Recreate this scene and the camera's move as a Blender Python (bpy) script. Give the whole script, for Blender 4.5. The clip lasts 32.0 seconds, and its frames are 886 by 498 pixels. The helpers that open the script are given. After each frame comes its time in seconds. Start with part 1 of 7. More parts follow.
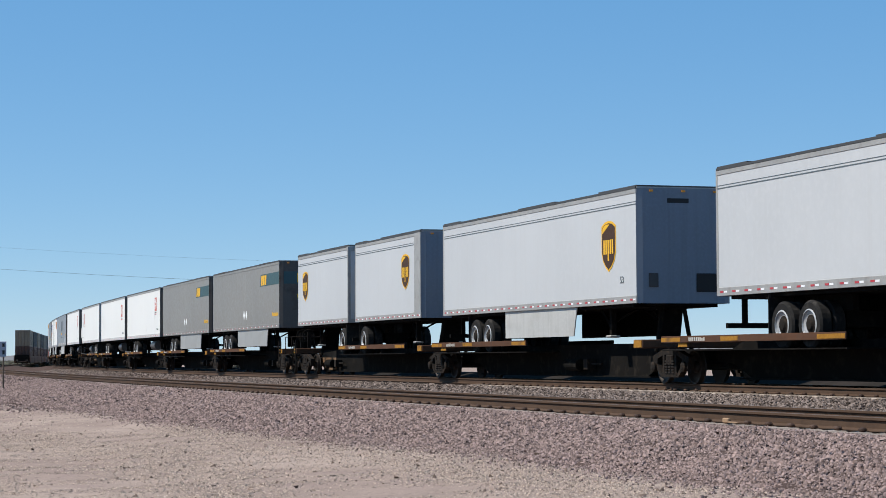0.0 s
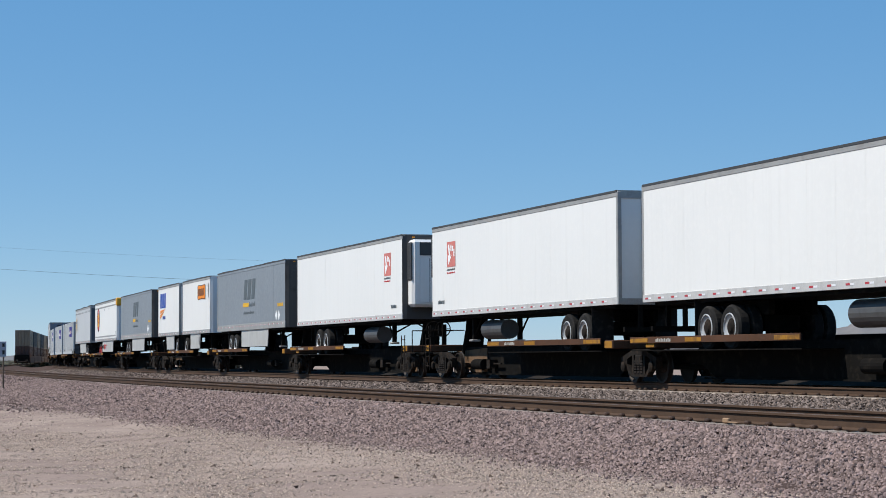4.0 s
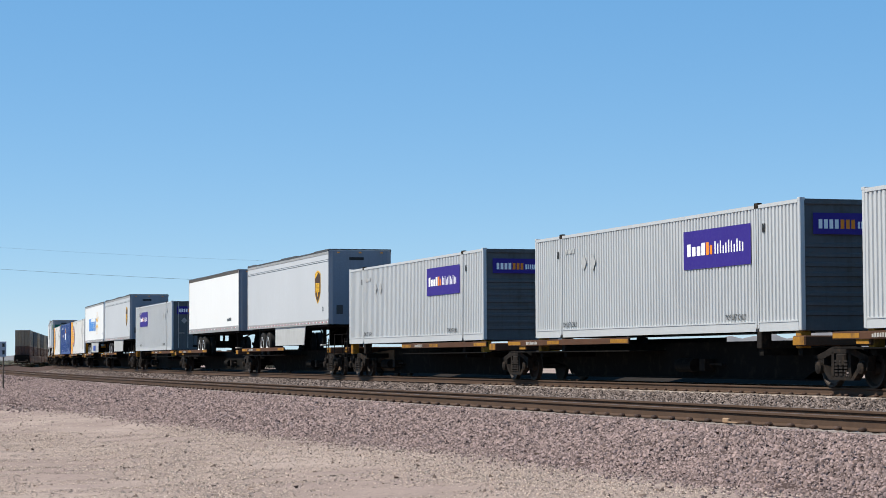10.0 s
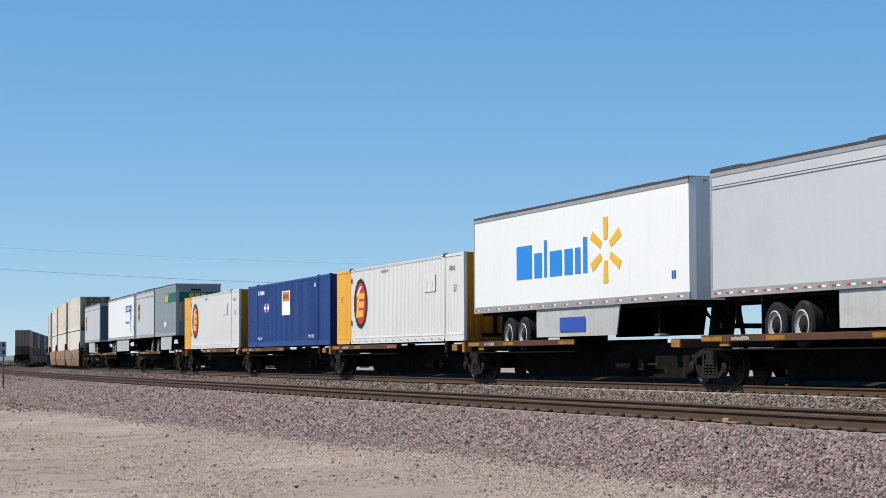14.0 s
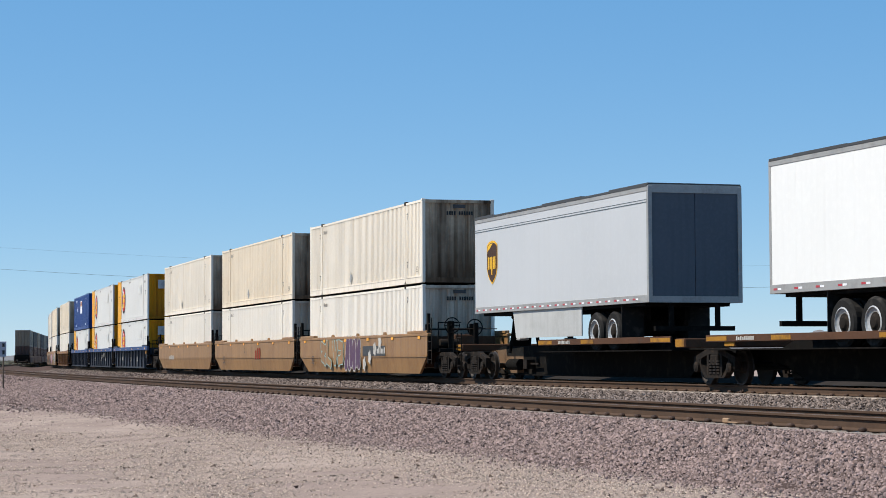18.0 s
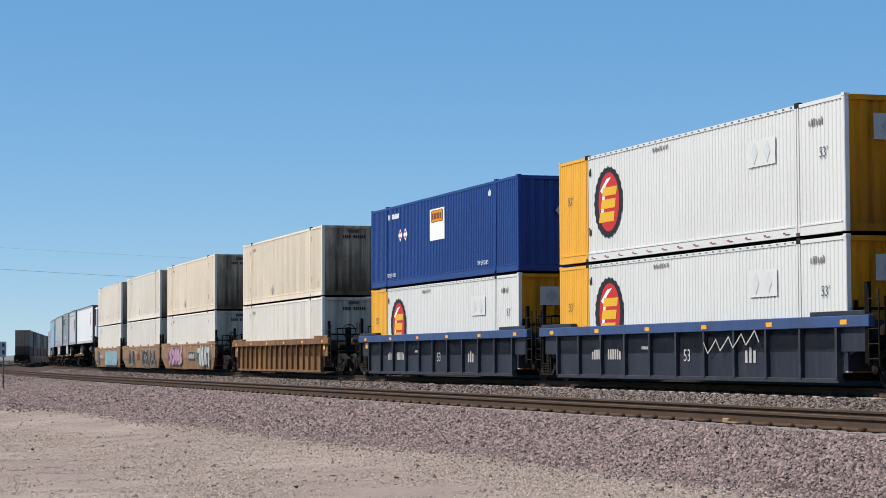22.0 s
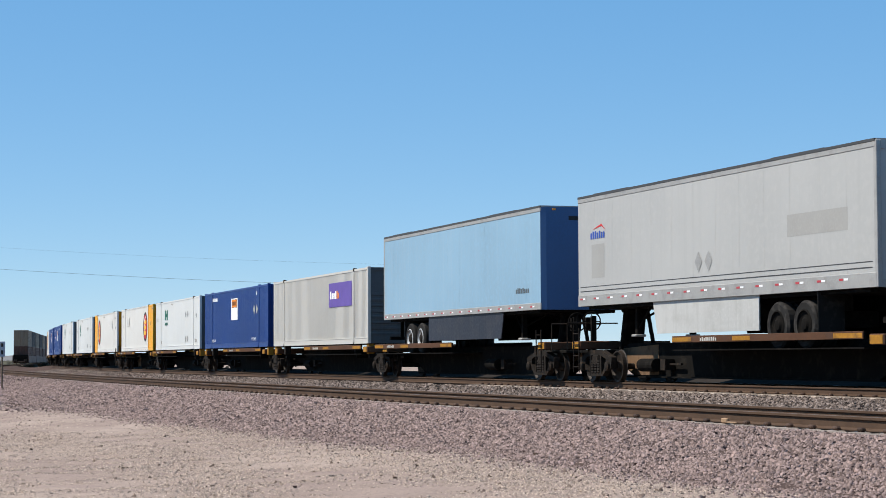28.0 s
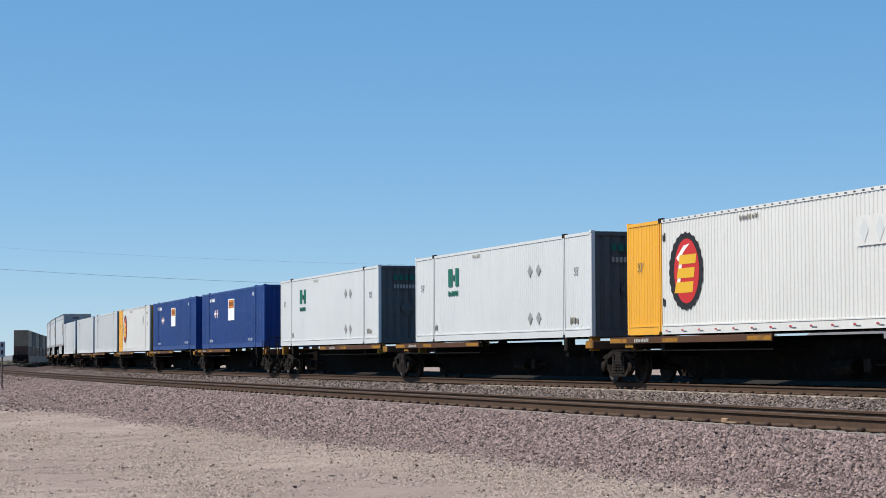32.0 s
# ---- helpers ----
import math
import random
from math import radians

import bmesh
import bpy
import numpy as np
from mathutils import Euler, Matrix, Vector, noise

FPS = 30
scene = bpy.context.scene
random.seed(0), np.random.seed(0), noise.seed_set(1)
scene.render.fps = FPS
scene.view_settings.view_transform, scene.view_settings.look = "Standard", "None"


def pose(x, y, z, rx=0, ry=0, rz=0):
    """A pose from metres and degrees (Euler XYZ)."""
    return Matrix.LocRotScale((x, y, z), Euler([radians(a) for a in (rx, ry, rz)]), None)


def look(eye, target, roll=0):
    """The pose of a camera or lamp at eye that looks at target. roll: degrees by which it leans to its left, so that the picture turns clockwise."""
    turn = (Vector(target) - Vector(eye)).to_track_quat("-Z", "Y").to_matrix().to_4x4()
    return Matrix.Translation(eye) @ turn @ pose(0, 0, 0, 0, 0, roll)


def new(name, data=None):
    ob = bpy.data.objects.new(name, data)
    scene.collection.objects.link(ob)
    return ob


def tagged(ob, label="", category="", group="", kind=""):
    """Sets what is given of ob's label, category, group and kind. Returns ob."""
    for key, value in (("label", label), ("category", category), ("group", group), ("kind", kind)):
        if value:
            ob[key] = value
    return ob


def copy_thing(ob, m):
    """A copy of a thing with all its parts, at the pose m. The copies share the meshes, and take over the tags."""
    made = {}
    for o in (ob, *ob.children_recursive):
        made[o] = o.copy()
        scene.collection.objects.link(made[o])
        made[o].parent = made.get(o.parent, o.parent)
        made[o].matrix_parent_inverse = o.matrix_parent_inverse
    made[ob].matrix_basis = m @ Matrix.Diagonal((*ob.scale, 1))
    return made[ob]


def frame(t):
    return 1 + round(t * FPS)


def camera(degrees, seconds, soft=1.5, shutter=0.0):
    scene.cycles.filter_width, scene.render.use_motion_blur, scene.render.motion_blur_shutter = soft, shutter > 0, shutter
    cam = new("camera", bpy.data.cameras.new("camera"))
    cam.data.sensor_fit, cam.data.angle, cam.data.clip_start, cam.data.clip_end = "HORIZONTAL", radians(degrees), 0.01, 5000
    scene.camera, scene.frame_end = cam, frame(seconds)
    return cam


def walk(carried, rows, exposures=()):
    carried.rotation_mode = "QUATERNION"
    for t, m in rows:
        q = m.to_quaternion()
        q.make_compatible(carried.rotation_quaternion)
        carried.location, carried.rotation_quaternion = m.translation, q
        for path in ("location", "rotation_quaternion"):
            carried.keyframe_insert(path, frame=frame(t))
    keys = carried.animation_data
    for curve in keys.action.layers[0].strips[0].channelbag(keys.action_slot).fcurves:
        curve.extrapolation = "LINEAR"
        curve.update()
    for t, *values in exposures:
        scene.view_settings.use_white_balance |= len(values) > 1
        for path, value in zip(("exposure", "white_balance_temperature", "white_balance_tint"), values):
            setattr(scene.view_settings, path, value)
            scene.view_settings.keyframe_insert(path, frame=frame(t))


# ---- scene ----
import itertools

# The camera stands on its tripod beside the line; it was nudged a hair to the right once.
CAM_Z = 0.752
cam = camera(24.24, 32.0, soft=0.8)
walk(cam, [(0.0, pose(0, 0, CAM_Z, 93.03, 0.257, 0.0)),
           (21.8, pose(0, 0, CAM_Z, 93.03, 0.257, 0.0)),
           (24.6, pose(0, 0, CAM_Z, 93.03, 0.257, -0.036)),
           (32.0, pose(0, 0, CAM_Z, 93.03, 0.257, -0.036))],
     exposures=[(t, stops, 6500 + 800 * stops, 10) for t, stops in ((0.0, 0.02), (1.0, 0.10), (2.0, 0.14), (2.8, 0.08), (5.0, -0.22), (6.0, -0.06), (8.0, 0.04), (9.0, 0.10), (10.0, 0.16), (11.5, 0.10), (13.0, 0.02), (16.0, 0.04), (18.0, 0.08),
                (19.0, 0.0), (20.0, -0.12), (21.0, -0.08), (22.0, -0.02), (23.0, 0.10), (24.0, 0.02), (25.0, -0.13), (26.2, 0.0), (28.0, 0.16), (29.0, 0.19), (30.0, 0.18), (31.0, 0.02), (32.0, 0.0))])

# ---- light ----
SUN_DIR = Vector((-0.60, -0.02, 0.80)).normalized()   # towards the sun
scene.view_settings.exposure = 0.0
world = bpy.data.worlds.new("world")
scene.world = world
world.use_nodes = True
wn = world.node_tree
sky = wn.nodes.new("ShaderNodeTexSky")
sky.sky_type = "NISHITA"
sky.sun_disc = False
sky.sun_elevation = math.asin(SUN_DIR.z)
sky.sun_rotation = math.atan2(SUN_DIR.x, SUN_DIR.y)
sky.altitude = 0
sky.air_density, sky.dust_density, sky.ozone_density = 0.62, 0.0, 1.0
bg = wn.nodes["Background"]
bg.inputs["Strength"].default_value = 0.106
tint = wn.nodes.new("ShaderNodeMix")
tint.data_type, tint.blend_type = "RGBA", "MULTIPLY"
tint.inputs[0].default_value = 1.0
tint.inputs[7].default_value = (0.645, 0.60, 0.46, 1)
wn.links.new(sky.outputs[0], tint.inputs[6])
haze = wn.nodes.new("ShaderNodeMix")
haze.data_type, haze.blend_type = "RGBA", "ADD"
haze.inputs[0].default_value = 1.0
haze.inputs[7].default_value = (0.22, 1.74, 4.26, 1)
wn.links.new(tint.outputs[2], haze.inputs[6])
wn.links.new(haze.outputs[2], bg.inputs["Color"])
sun = new("sun", bpy.data.lights.new("sun", "SUN"))
sun.data.energy, sun.data.angle, sun.data.color = 5.5, radians(0.53), (1.0, 0.948, 0.868)
sun.matrix_world = look(SUN_DIR * 100, (0, 0, 0))

# ---- the plan: two concentric curved tracks, straight past the bend ----
GAP = 8.8                  # distance between the tracks
NEAR_Z, FAR_Z = 0.008, 0.095   # rail tops of the near and the far track
T0 = radians(17.945)       # heading of the far track at 50 m, to the left of the view
CURVE, TIGHTEN = 1 / 2262.0, 1.2076e-6     # its curvature there, and how that grows along the bend
BEND_END = 310.0
LINE_S = np.arange(-80, 1200.1, 0.5)
LINE_H = T0 - CURVE * (np.minimum(LINE_S, BEND_END) - 50) - TIGHTEN / 2 * (np.minimum(LINE_S, BEND_END) - 50) ** 2
LINE_X = np.concatenate([[0], np.cumsum(-np.sin(LINE_H[1:]) - np.sin(LINE_H[:-1])) / 4])
LINE_Y = np.concatenate([[0], np.cumsum(np.cos(LINE_H[1:]) + np.cos(LINE_H[:-1])) / 4])
LINE_X += 22.153 * math.cos(T0) - 50 * math.sin(T0) - np.interp(50, LINE_S, LINE_X)
LINE_Y += 22.153 * math.sin(T0) + 50 * math.cos(T0) - np.interp(50, LINE_S, LINE_Y)


def rail_many(s, off):
    """Places at s metres along the far track and off metres from it towards the camera's side, for arrays."""
    h = np.interp(s, LINE_S, LINE_H)
    return np.stack([np.interp(s, LINE_S, LINE_X) - off * np.cos(h), np.interp(s, LINE_S, LINE_Y) - off * np.sin(h)], -1)


def rail_at(s, off=0.0):
    """The same for one place."""
    return rail_many(np.float64(s), off)


def on_track(s, half, z, off=0.0):
    """Pose of a thing that is centred at s, with its ends half metres away; +x points along the run, -y to the camera."""
    a, b = rail_at(s - half, off), rail_at(s + half, off)
    f, m = a - b, (a + b) / 2
    return pose(m[0], m[1], z, 0, 0, math.degrees(math.atan2(f[1], f[0])))


def run(t):
    """Metres that the train has gone after t seconds."""
    return 27.30 * t + 0.0137 * t * t


MOVERS = []                # thing, its place in the train, half its wheelbase, height


# ---- materials ----
def mat(name, color, rough=0.6, metal=0.0, var=0.12, scale=3.0, bump=0.05, grime=0.0, grime_color=(0.06, 0.045, 0.03),
        streak=0.0, streak_color=(0.05, 0.03, 0.015), rand=0.0, island=0.0, coat=0.0, spec=0.5, low=0.0, wide=0.0, wide_color=(0.03, 0.016, 0.008), bulge=0.0):
    m = bpy.data.materials.new(name)
    m.use_nodes = True
    nt = m.node_tree
    L, N = nt.links.new, nt.nodes.new
    b = nt.nodes["Principled BSDF"]
    b.inputs["Roughness"].default_value, b.inputs["Metallic"].default_value = rough, metal
    b.inputs["Coat Weight"].default_value, b.inputs["Specular IOR Level"].default_value = coat, spec
    tc = N("ShaderNodeTexCoord")

    def noise_at(sc, detail=5.0, stretch=None):
        n = N("ShaderNodeTexNoise")
        n.inputs["Scale"].default_value, n.inputs["Detail"].default_value = sc, detail
        if stretch:
            mp = N("ShaderNodeMapping")
            mp.inputs["Scale"].default_value = stretch
            L(tc.outputs["Object"], mp.inputs["Vector"])
            L(mp.outputs[0], n.inputs["Vector"])
        else:
            L(tc.outputs["Object"], n.inputs["Vector"])
        return n.outputs["Fac"]

    def mix(a, fac, c, kind="MIX"):
        x = N("ShaderNodeMix")
        x.data_type, x.blend_type = "RGBA", kind
        L(fac, x.inputs[0])
        L(a, x.inputs[6])
        x.inputs[7].default_value = (*c, 1)
        return x.outputs[2]

    def ramp(v, lo, hi, a=0.0, c=1.0):
        r = N("ShaderNodeMapRange")
        r.inputs[1].default_value, r.inputs[2].default_value, r.inputs[3].default_value, r.inputs[4].default_value = lo, hi, a, c
        L(v, r.inputs[0])
        return r.outputs[0]
    rgb = N("ShaderNodeRGB")
    rgb.outputs[0].default_value = (*color, 1)
    col = rgb.outputs[0]
    coarse, fine = noise_at(scale * 0.25, 3), noise_at(scale * 6, 6)
    dark = tuple(c * (1 - 1.6 * var) for c in color)
    lite = tuple(min(1, c * (1 + var)) for c in color)
    col = mix(col, ramp(coarse, 0.35, 0.7, 0, 0.8), dark)
    col = mix(col, ramp(fine, 0.45, 0.75, 0, 0.7), lite)
    if grime:
        col = mix(col, ramp(noise_at(scale * 0.9, 8), 0.52, 0.72, 0, grime), grime_color)
    if streak:
        col = mix(col, ramp(noise_at(2.2, 5, (3.0, 3.0, 0.12)), 0.48, 0.75, 0, streak), streak_color)
    if wide:      # broad run-down stains
        col = mix(col, ramp(noise_at(0.9, 6, (1.5, 1.5, 0.10)), 0.50, 0.66, 0, wide), wide_color)
    if low:       # mixes in grime_color from below, thinning with height
        sep = N("ShaderNodeSeparateXYZ")
        L(tc.outputs["Object"], sep.inputs[0])
        wob = N("ShaderNodeMath")
        wob.operation = "MULTIPLY_ADD"
        wob.inputs[1].default_value = -3.2
        L(noise_at(1.6, 6, (2.0, 2.0, 0.35)), wob.inputs[0])
        L(sep.outputs["Z"], wob.inputs[2])
        col = mix(col, ramp(wob.outputs[0], -1.2, 0.7, low, 0), grime_color)
    for amount, node, sock in ((rand, "ShaderNodeObjectInfo", "Random"), (island, "ShaderNodeNewGeometry", "Random Per Island")):
        if amount:
            o = N(node)
            hsv = N("ShaderNodeHueSaturation")
            L(ramp(o.outputs[sock], 0, 1, 1 - amount, 1 + amount), hsv.inputs["Value"])
            L(col, hsv.inputs["Color"])
            col = hsv.outputs[0]
    L(col, b.inputs["Base Color"])
    L(ramp(fine, 0.3, 0.7, max(0.05, rough - 0.08), min(1, rough + 0.08)), b.inputs["Roughness"])
    if bump:
        bp = N("ShaderNodeBump")
        bp.inputs["Strength"].default_value, bp.inputs["Distance"].default_value = bump, 0.02
        L(fine, bp.inputs["Height"])
        L(bp.outputs[0], b.inputs["Normal"])
        if bulge:     # sheet that is not quite flat
            b2 = N("ShaderNodeBump")
            b2.inputs["Strength"].default_value, b2.inputs["Distance"].default_value = bulge, 0.05
            L(noise_at(0.7, 2), b2.inputs["Height"])
            L(b2.outputs[0], bp.inputs["Normal"])
    return m


M = dict(
    trailer_white=mat("white painted aluminium", (0.505, 0.51, 0.51), 0.42, var=0.06, scale=1.2, bump=0.01, bulge=0.12, streak=0.14, streak_color=(0.42, 0.40, 0.37)),
    trailer_bright=mat("bright white painted panel", (0.80, 0.785, 0.745), 0.4, var=0.03, scale=1.2, bump=0.01, bulge=0.1, streak=0.12, streak_color=(0.62, 0.59, 0.54)),
    trailer_grey=mat("warm grey painted panel", (0.23, 0.217, 0.195), 0.45, var=0.10, scale=1.2, bump=0.01, bulge=0.15, streak=0.2, streak_color=(0.15, 0.14, 0.12), low=0.25, grime_color=(0.16, 0.14, 0.11)),
    trailer_slate=mat("slate grey painted panel", (0.215, 0.235, 0.255), 0.45, var=0.08, scale=1.2, bump=0.01, bulge=0.15, streak=0.15, streak_color=(0.17, 0.17, 0.165)),
    trailer_silver=mat("silver grey painted panel", (0.40, 0.395, 0.375), 0.45, var=0.08, scale=1.2, bump=0.01, bulge=0.15, streak=0.16, streak_color=(0.29, 0.28, 0.26)),
    trailer_blue=mat("pale blue painted panel", (0.235, 0.385, 0.50), 0.42, var=0.12, scale=1.0, bump=0.01, bulge=0.12, streak=0.2, streak_color=(0.36, 0.45, 0.52)),
    nose_blue=mat("dark blue painted front", (0.03, 0.10, 0.24), 0.5, var=0.1, scale=2, bump=0.01),
    box_cream=mat("weathered cream container paint", (0.83, 0.745, 0.615), 0.55, var=0.08, scale=2, bump=0.02, streak=0.36, streak_color=(0.52, 0.39, 0.23), wide=0.18, wide_color=(0.62, 0.52, 0.39), rand=0.07),
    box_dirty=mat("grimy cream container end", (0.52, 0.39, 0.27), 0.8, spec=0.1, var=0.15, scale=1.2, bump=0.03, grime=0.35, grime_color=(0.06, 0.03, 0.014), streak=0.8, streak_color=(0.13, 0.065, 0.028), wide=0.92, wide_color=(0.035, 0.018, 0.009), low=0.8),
    box_ivory=mat("yellowed ivory container paint", (0.82, 0.70, 0.53), 0.55, var=0.08, scale=2, bump=0.02, streak=0.42, streak_color=(0.52, 0.35, 0.17), wide=0.2, wide_color=(0.60, 0.47, 0.31), rand=0.05),
    paper=mat("torn brown card", (0.30, 0.19, 0.11), 0.9, var=0.2, scale=10),
    box_bone=mat("weathered bone-white container paint", (0.83, 0.765, 0.66), 0.55, var=0.07, scale=2, bump=0.02, streak=0.35, streak_color=(0.52, 0.41, 0.27), wide=0.15, wide_color=(0.62, 0.54, 0.43), rand=0.05),
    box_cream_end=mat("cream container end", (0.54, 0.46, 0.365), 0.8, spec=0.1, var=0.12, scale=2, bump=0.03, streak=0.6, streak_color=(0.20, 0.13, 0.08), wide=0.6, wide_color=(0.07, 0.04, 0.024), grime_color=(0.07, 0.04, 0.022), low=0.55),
    box_grey=mat("light grey container paint", (0.47, 0.48, 0.475), 0.5, var=0.06, scale=2, bump=0.02, streak=0.18, streak_color=(0.38, 0.36, 0.32)),
    box_sand=mat("sun-bleached grey container paint", (0.52, 0.50, 0.455), 0.55, var=0.06, scale=2, bump=0.02, streak=0.2, streak_color=(0.42, 0.38, 0.3)),
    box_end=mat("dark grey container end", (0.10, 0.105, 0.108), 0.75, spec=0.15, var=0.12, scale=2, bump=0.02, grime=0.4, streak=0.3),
    box_white=mat("white container paint", (0.70, 0.68, 0.63), 0.45, var=0.05, scale=2, bump=0.02, streak=0.18, streak_color=(0.52, 0.46, 0.37)),
    box_yellow=mat("golden yellow container paint", (0.84, 0.40, 0.022), 0.45, var=0.06, scale=2, bump=0.02, streak=0.15, streak_color=(0.4, 0.2, 0.03)),
    # streaked end, darker than box_yellow: its shade is put into the base colour
    box_yellow_end=mat("streaked golden yellow container end, shade-darkened", (0.62, 0.245, 0.010), 0.7, spec=0.1, var=0.1, scale=2, bump=0.02, streak=0.75, streak_color=(0.24, 0.10, 0.013), wide=0.55, wide_color=(0.14, 0.055, 0.010), grime_color=(0.10, 0.045, 0.012), low=0.5),
    box_blue=mat("royal blue container paint", (0.006, 0.042, 0.20), 0.45, spec=0.35, var=0.12, scale=2, bump=0.02, streak=0.2, streak_color=(0.02, 0.055, 0.16), wide=0.15, wide_color=(0.03, 0.05, 0.11)),
    box_pale=mat("pale grey container paint", (0.62, 0.63, 0.61), 0.5, var=0.05, scale=2, bump=0.02, streak=0.15, streak_color=(0.5, 0.47, 0.4)),
    box_brown=mat("faded brown container paint", (0.085, 0.040, 0.028), 0.6, var=0.15, scale=2, bump=0.02, streak=0.4),
    box_tan=mat("faded tan container paint", (0.21, 0.175, 0.125), 0.6, var=0.15, scale=2, bump=0.02, streak=0.6, streak_color=(0.06, 0.04, 0.03)),
    rail_alu=mat("dull aluminium rail", (0.36, 0.35, 0.33), 0.5, 0.2, var=0.15, scale=4, bump=0.02, grime=0.35, grime_color=(0.16, 0.14, 0.12)),
    reefer_rail=mat("scuffed bright aluminium rail", (0.56, 0.545, 0.52), 0.5, 0.1, var=0.12, scale=4, bump=0.02, grime=0.35, grime_color=(0.26, 0.23, 0.2)),
    tank_steel=mat("grimy dark fuel tank", (0.11, 0.105, 0.10), 0.5, 0.4, var=0.2, scale=5, bump=0.03, grime=0.5, grime_color=(0.05, 0.04, 0.035)),
    rail_dark=mat("dark trim", (0.05, 0.05, 0.05), 0.6, var=0.15, scale=4),
    tyre=mat("tyre rubber", (0.02, 0.019, 0.018), 0.9, spec=0.15, var=0.2, scale=6, bump=0.1, grime=0.4, grime_color=(0.09, 0.08, 0.07)),
    rim=mat("bare steel wheel rim", (0.50, 0.49, 0.47), 0.4, 0.3, var=0.15, scale=8, grime=0.5, grime_color=(0.12, 0.1, 0.085)),
    rim_red=mat("red wheel rim", (0.45, 0.03, 0.03), 0.45, 0.0, var=0.1, scale=8),
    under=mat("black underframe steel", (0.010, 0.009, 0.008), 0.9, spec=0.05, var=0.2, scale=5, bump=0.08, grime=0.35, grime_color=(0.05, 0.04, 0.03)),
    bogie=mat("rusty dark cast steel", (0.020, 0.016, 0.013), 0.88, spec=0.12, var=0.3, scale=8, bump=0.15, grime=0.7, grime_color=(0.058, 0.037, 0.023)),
    wheel=mat("worn wheel steel", (0.034, 0.027, 0.022), 0.6, 0.15, spec=0.2, var=0.2, scale=8, bump=0.05, grime=0.4, grime_color=(0.07, 0.045, 0.03)),
    deck=mat("rusty brown deck steel", (0.095, 0.046, 0.026), 0.85, spec=0.15, var=0.25, scale=4, bump=0.1, grime=0.5, grime_color=(0.07, 0.05, 0.04)),
    deck_yellow=mat("worn yellow deck edge", (0.36, 0.17, 0.025), 0.8, spec=0.15, var=0.3, scale=3, bump=0.08, grime=0.95, grime_color=(0.09, 0.05, 0.03)),
    orange=mat("yellow-orange reflector", (0.90, 0.38, 0.02), 0.4, var=0.05, scale=4),
    well_brown=mat("weathered tan-brown well car paint", (0.315, 0.168, 0.062), 0.48, spec=0.45, var=0.14, scale=1.5, bump=0.04, grime=0.5, grime_color=(0.17, 0.08, 0.03), streak=0.4, streak_color=(0.15, 0.066, 0.026), wide=0.45, wide_color=(0.13, 0.058, 0.024)),
    well_rust=mat("rusted brown well car paint", (0.25, 0.118, 0.036), 0.55, spec=0.35, var=0.2, scale=1.5, bump=0.05, grime=0.6, grime_color=(0.13, 0.052, 0.02), streak=0.7, streak_color=(0.10, 0.042, 0.016), wide=0.75, wide_color=(0.06, 0.025, 0.010)),
    well_blue=mat("faded blue well car chord", (0.05, 0.09, 0.20), 0.7, spec=0.2, var=0.12, scale=2, bump=0.03, grime=0.3, streak=0.2),
    well_black=mat("sooty blue-black well car side", (0.021, 0.024, 0.036), 0.55, spec=0.35, var=0.2, scale=2, bump=0.04, grime=0.4, grime_color=(0.06, 0.056, 0.054), streak=0.3, streak_color=(0.07, 0.066, 0.062)),
    skirt=mat("off-white side skirt", (0.47, 0.465, 0.44), 0.5, var=0.10, scale=2, bump=0.02, bulge=0.2, grime=0.35, grime_color=(0.28, 0.26, 0.23), streak=0.25, streak_color=(0.25, 0.23, 0.2)),
    tape_red=mat("red reflective tape", (0.45, 0.03, 0.04), 0.4, var=0.05),
    tape_white=mat("white reflective tape", (0.8, 0.8, 0.8), 0.4, var=0.05),
    white=mat("white decal film", (0.85, 0.85, 0.84), 0.6, spec=0.25, var=0.03, bump=0),
    black=mat("black decal film", (0.02, 0.02, 0.02), 0.6, spec=0.25, var=0.05, bump=0),
    grey=mat("dark grey decal film", (0.10, 0.12, 0.13), 0.6, spec=0.25, var=0.05, bump=0),
    brown=mat("dark brown decal film", (0.06, 0.03, 0.015), 0.6, spec=0.25, var=0.05, bump=0),
    gold=mat("gold decal film", (0.75, 0.42, 0.03), 0.6, spec=0.25, var=0.05, bump=0),
    purple=mat("purple decal film", (0.034, 0.019, 0.20), 0.6, spec=0.2, var=0.06, bump=0),
    violet=mat("faded violet decal film", (0.13, 0.085, 0.33), 0.6, spec=0.25, var=0.15, scale=8, bump=0),
    red=mat("red decal film", (0.55, 0.03, 0.03), 0.6, spec=0.25, var=0.05, bump=0),
    red_faded=mat("sun-faded red decal film", (0.62, 0.20, 0.17), 0.6, spec=0.25, var=0.15, scale=5, bump=0),
    orange_film=mat("orange decal film", (0.80, 0.24, 0.02), 0.6, spec=0.25, var=0.05, bump=0),
    blue=mat("blue decal film", (0.03, 0.08, 0.36), 0.6, spec=0.25, var=0.05, bump=0),
    sky_blue=mat("bright blue decal film", (0.02, 0.22, 0.62), 0.6, spec=0.25, var=0.05, bump=0),
    green=mat("green decal film", (0.01, 0.13, 0.09), 0.6, spec=0.25, var=0.05, bump=0),
    teal=mat("slate green decal film", (0.05, 0.10, 0.11), 0.6, spec=0.25, var=0.08, bump=0),
    pink=mat("pink spray paint", (0.468, 0.25, 0.328), 0.5, spec=0.45, var=0.15, bump=0, grime=0.45, grime_color=(0.14, 0.075, 0.04)),
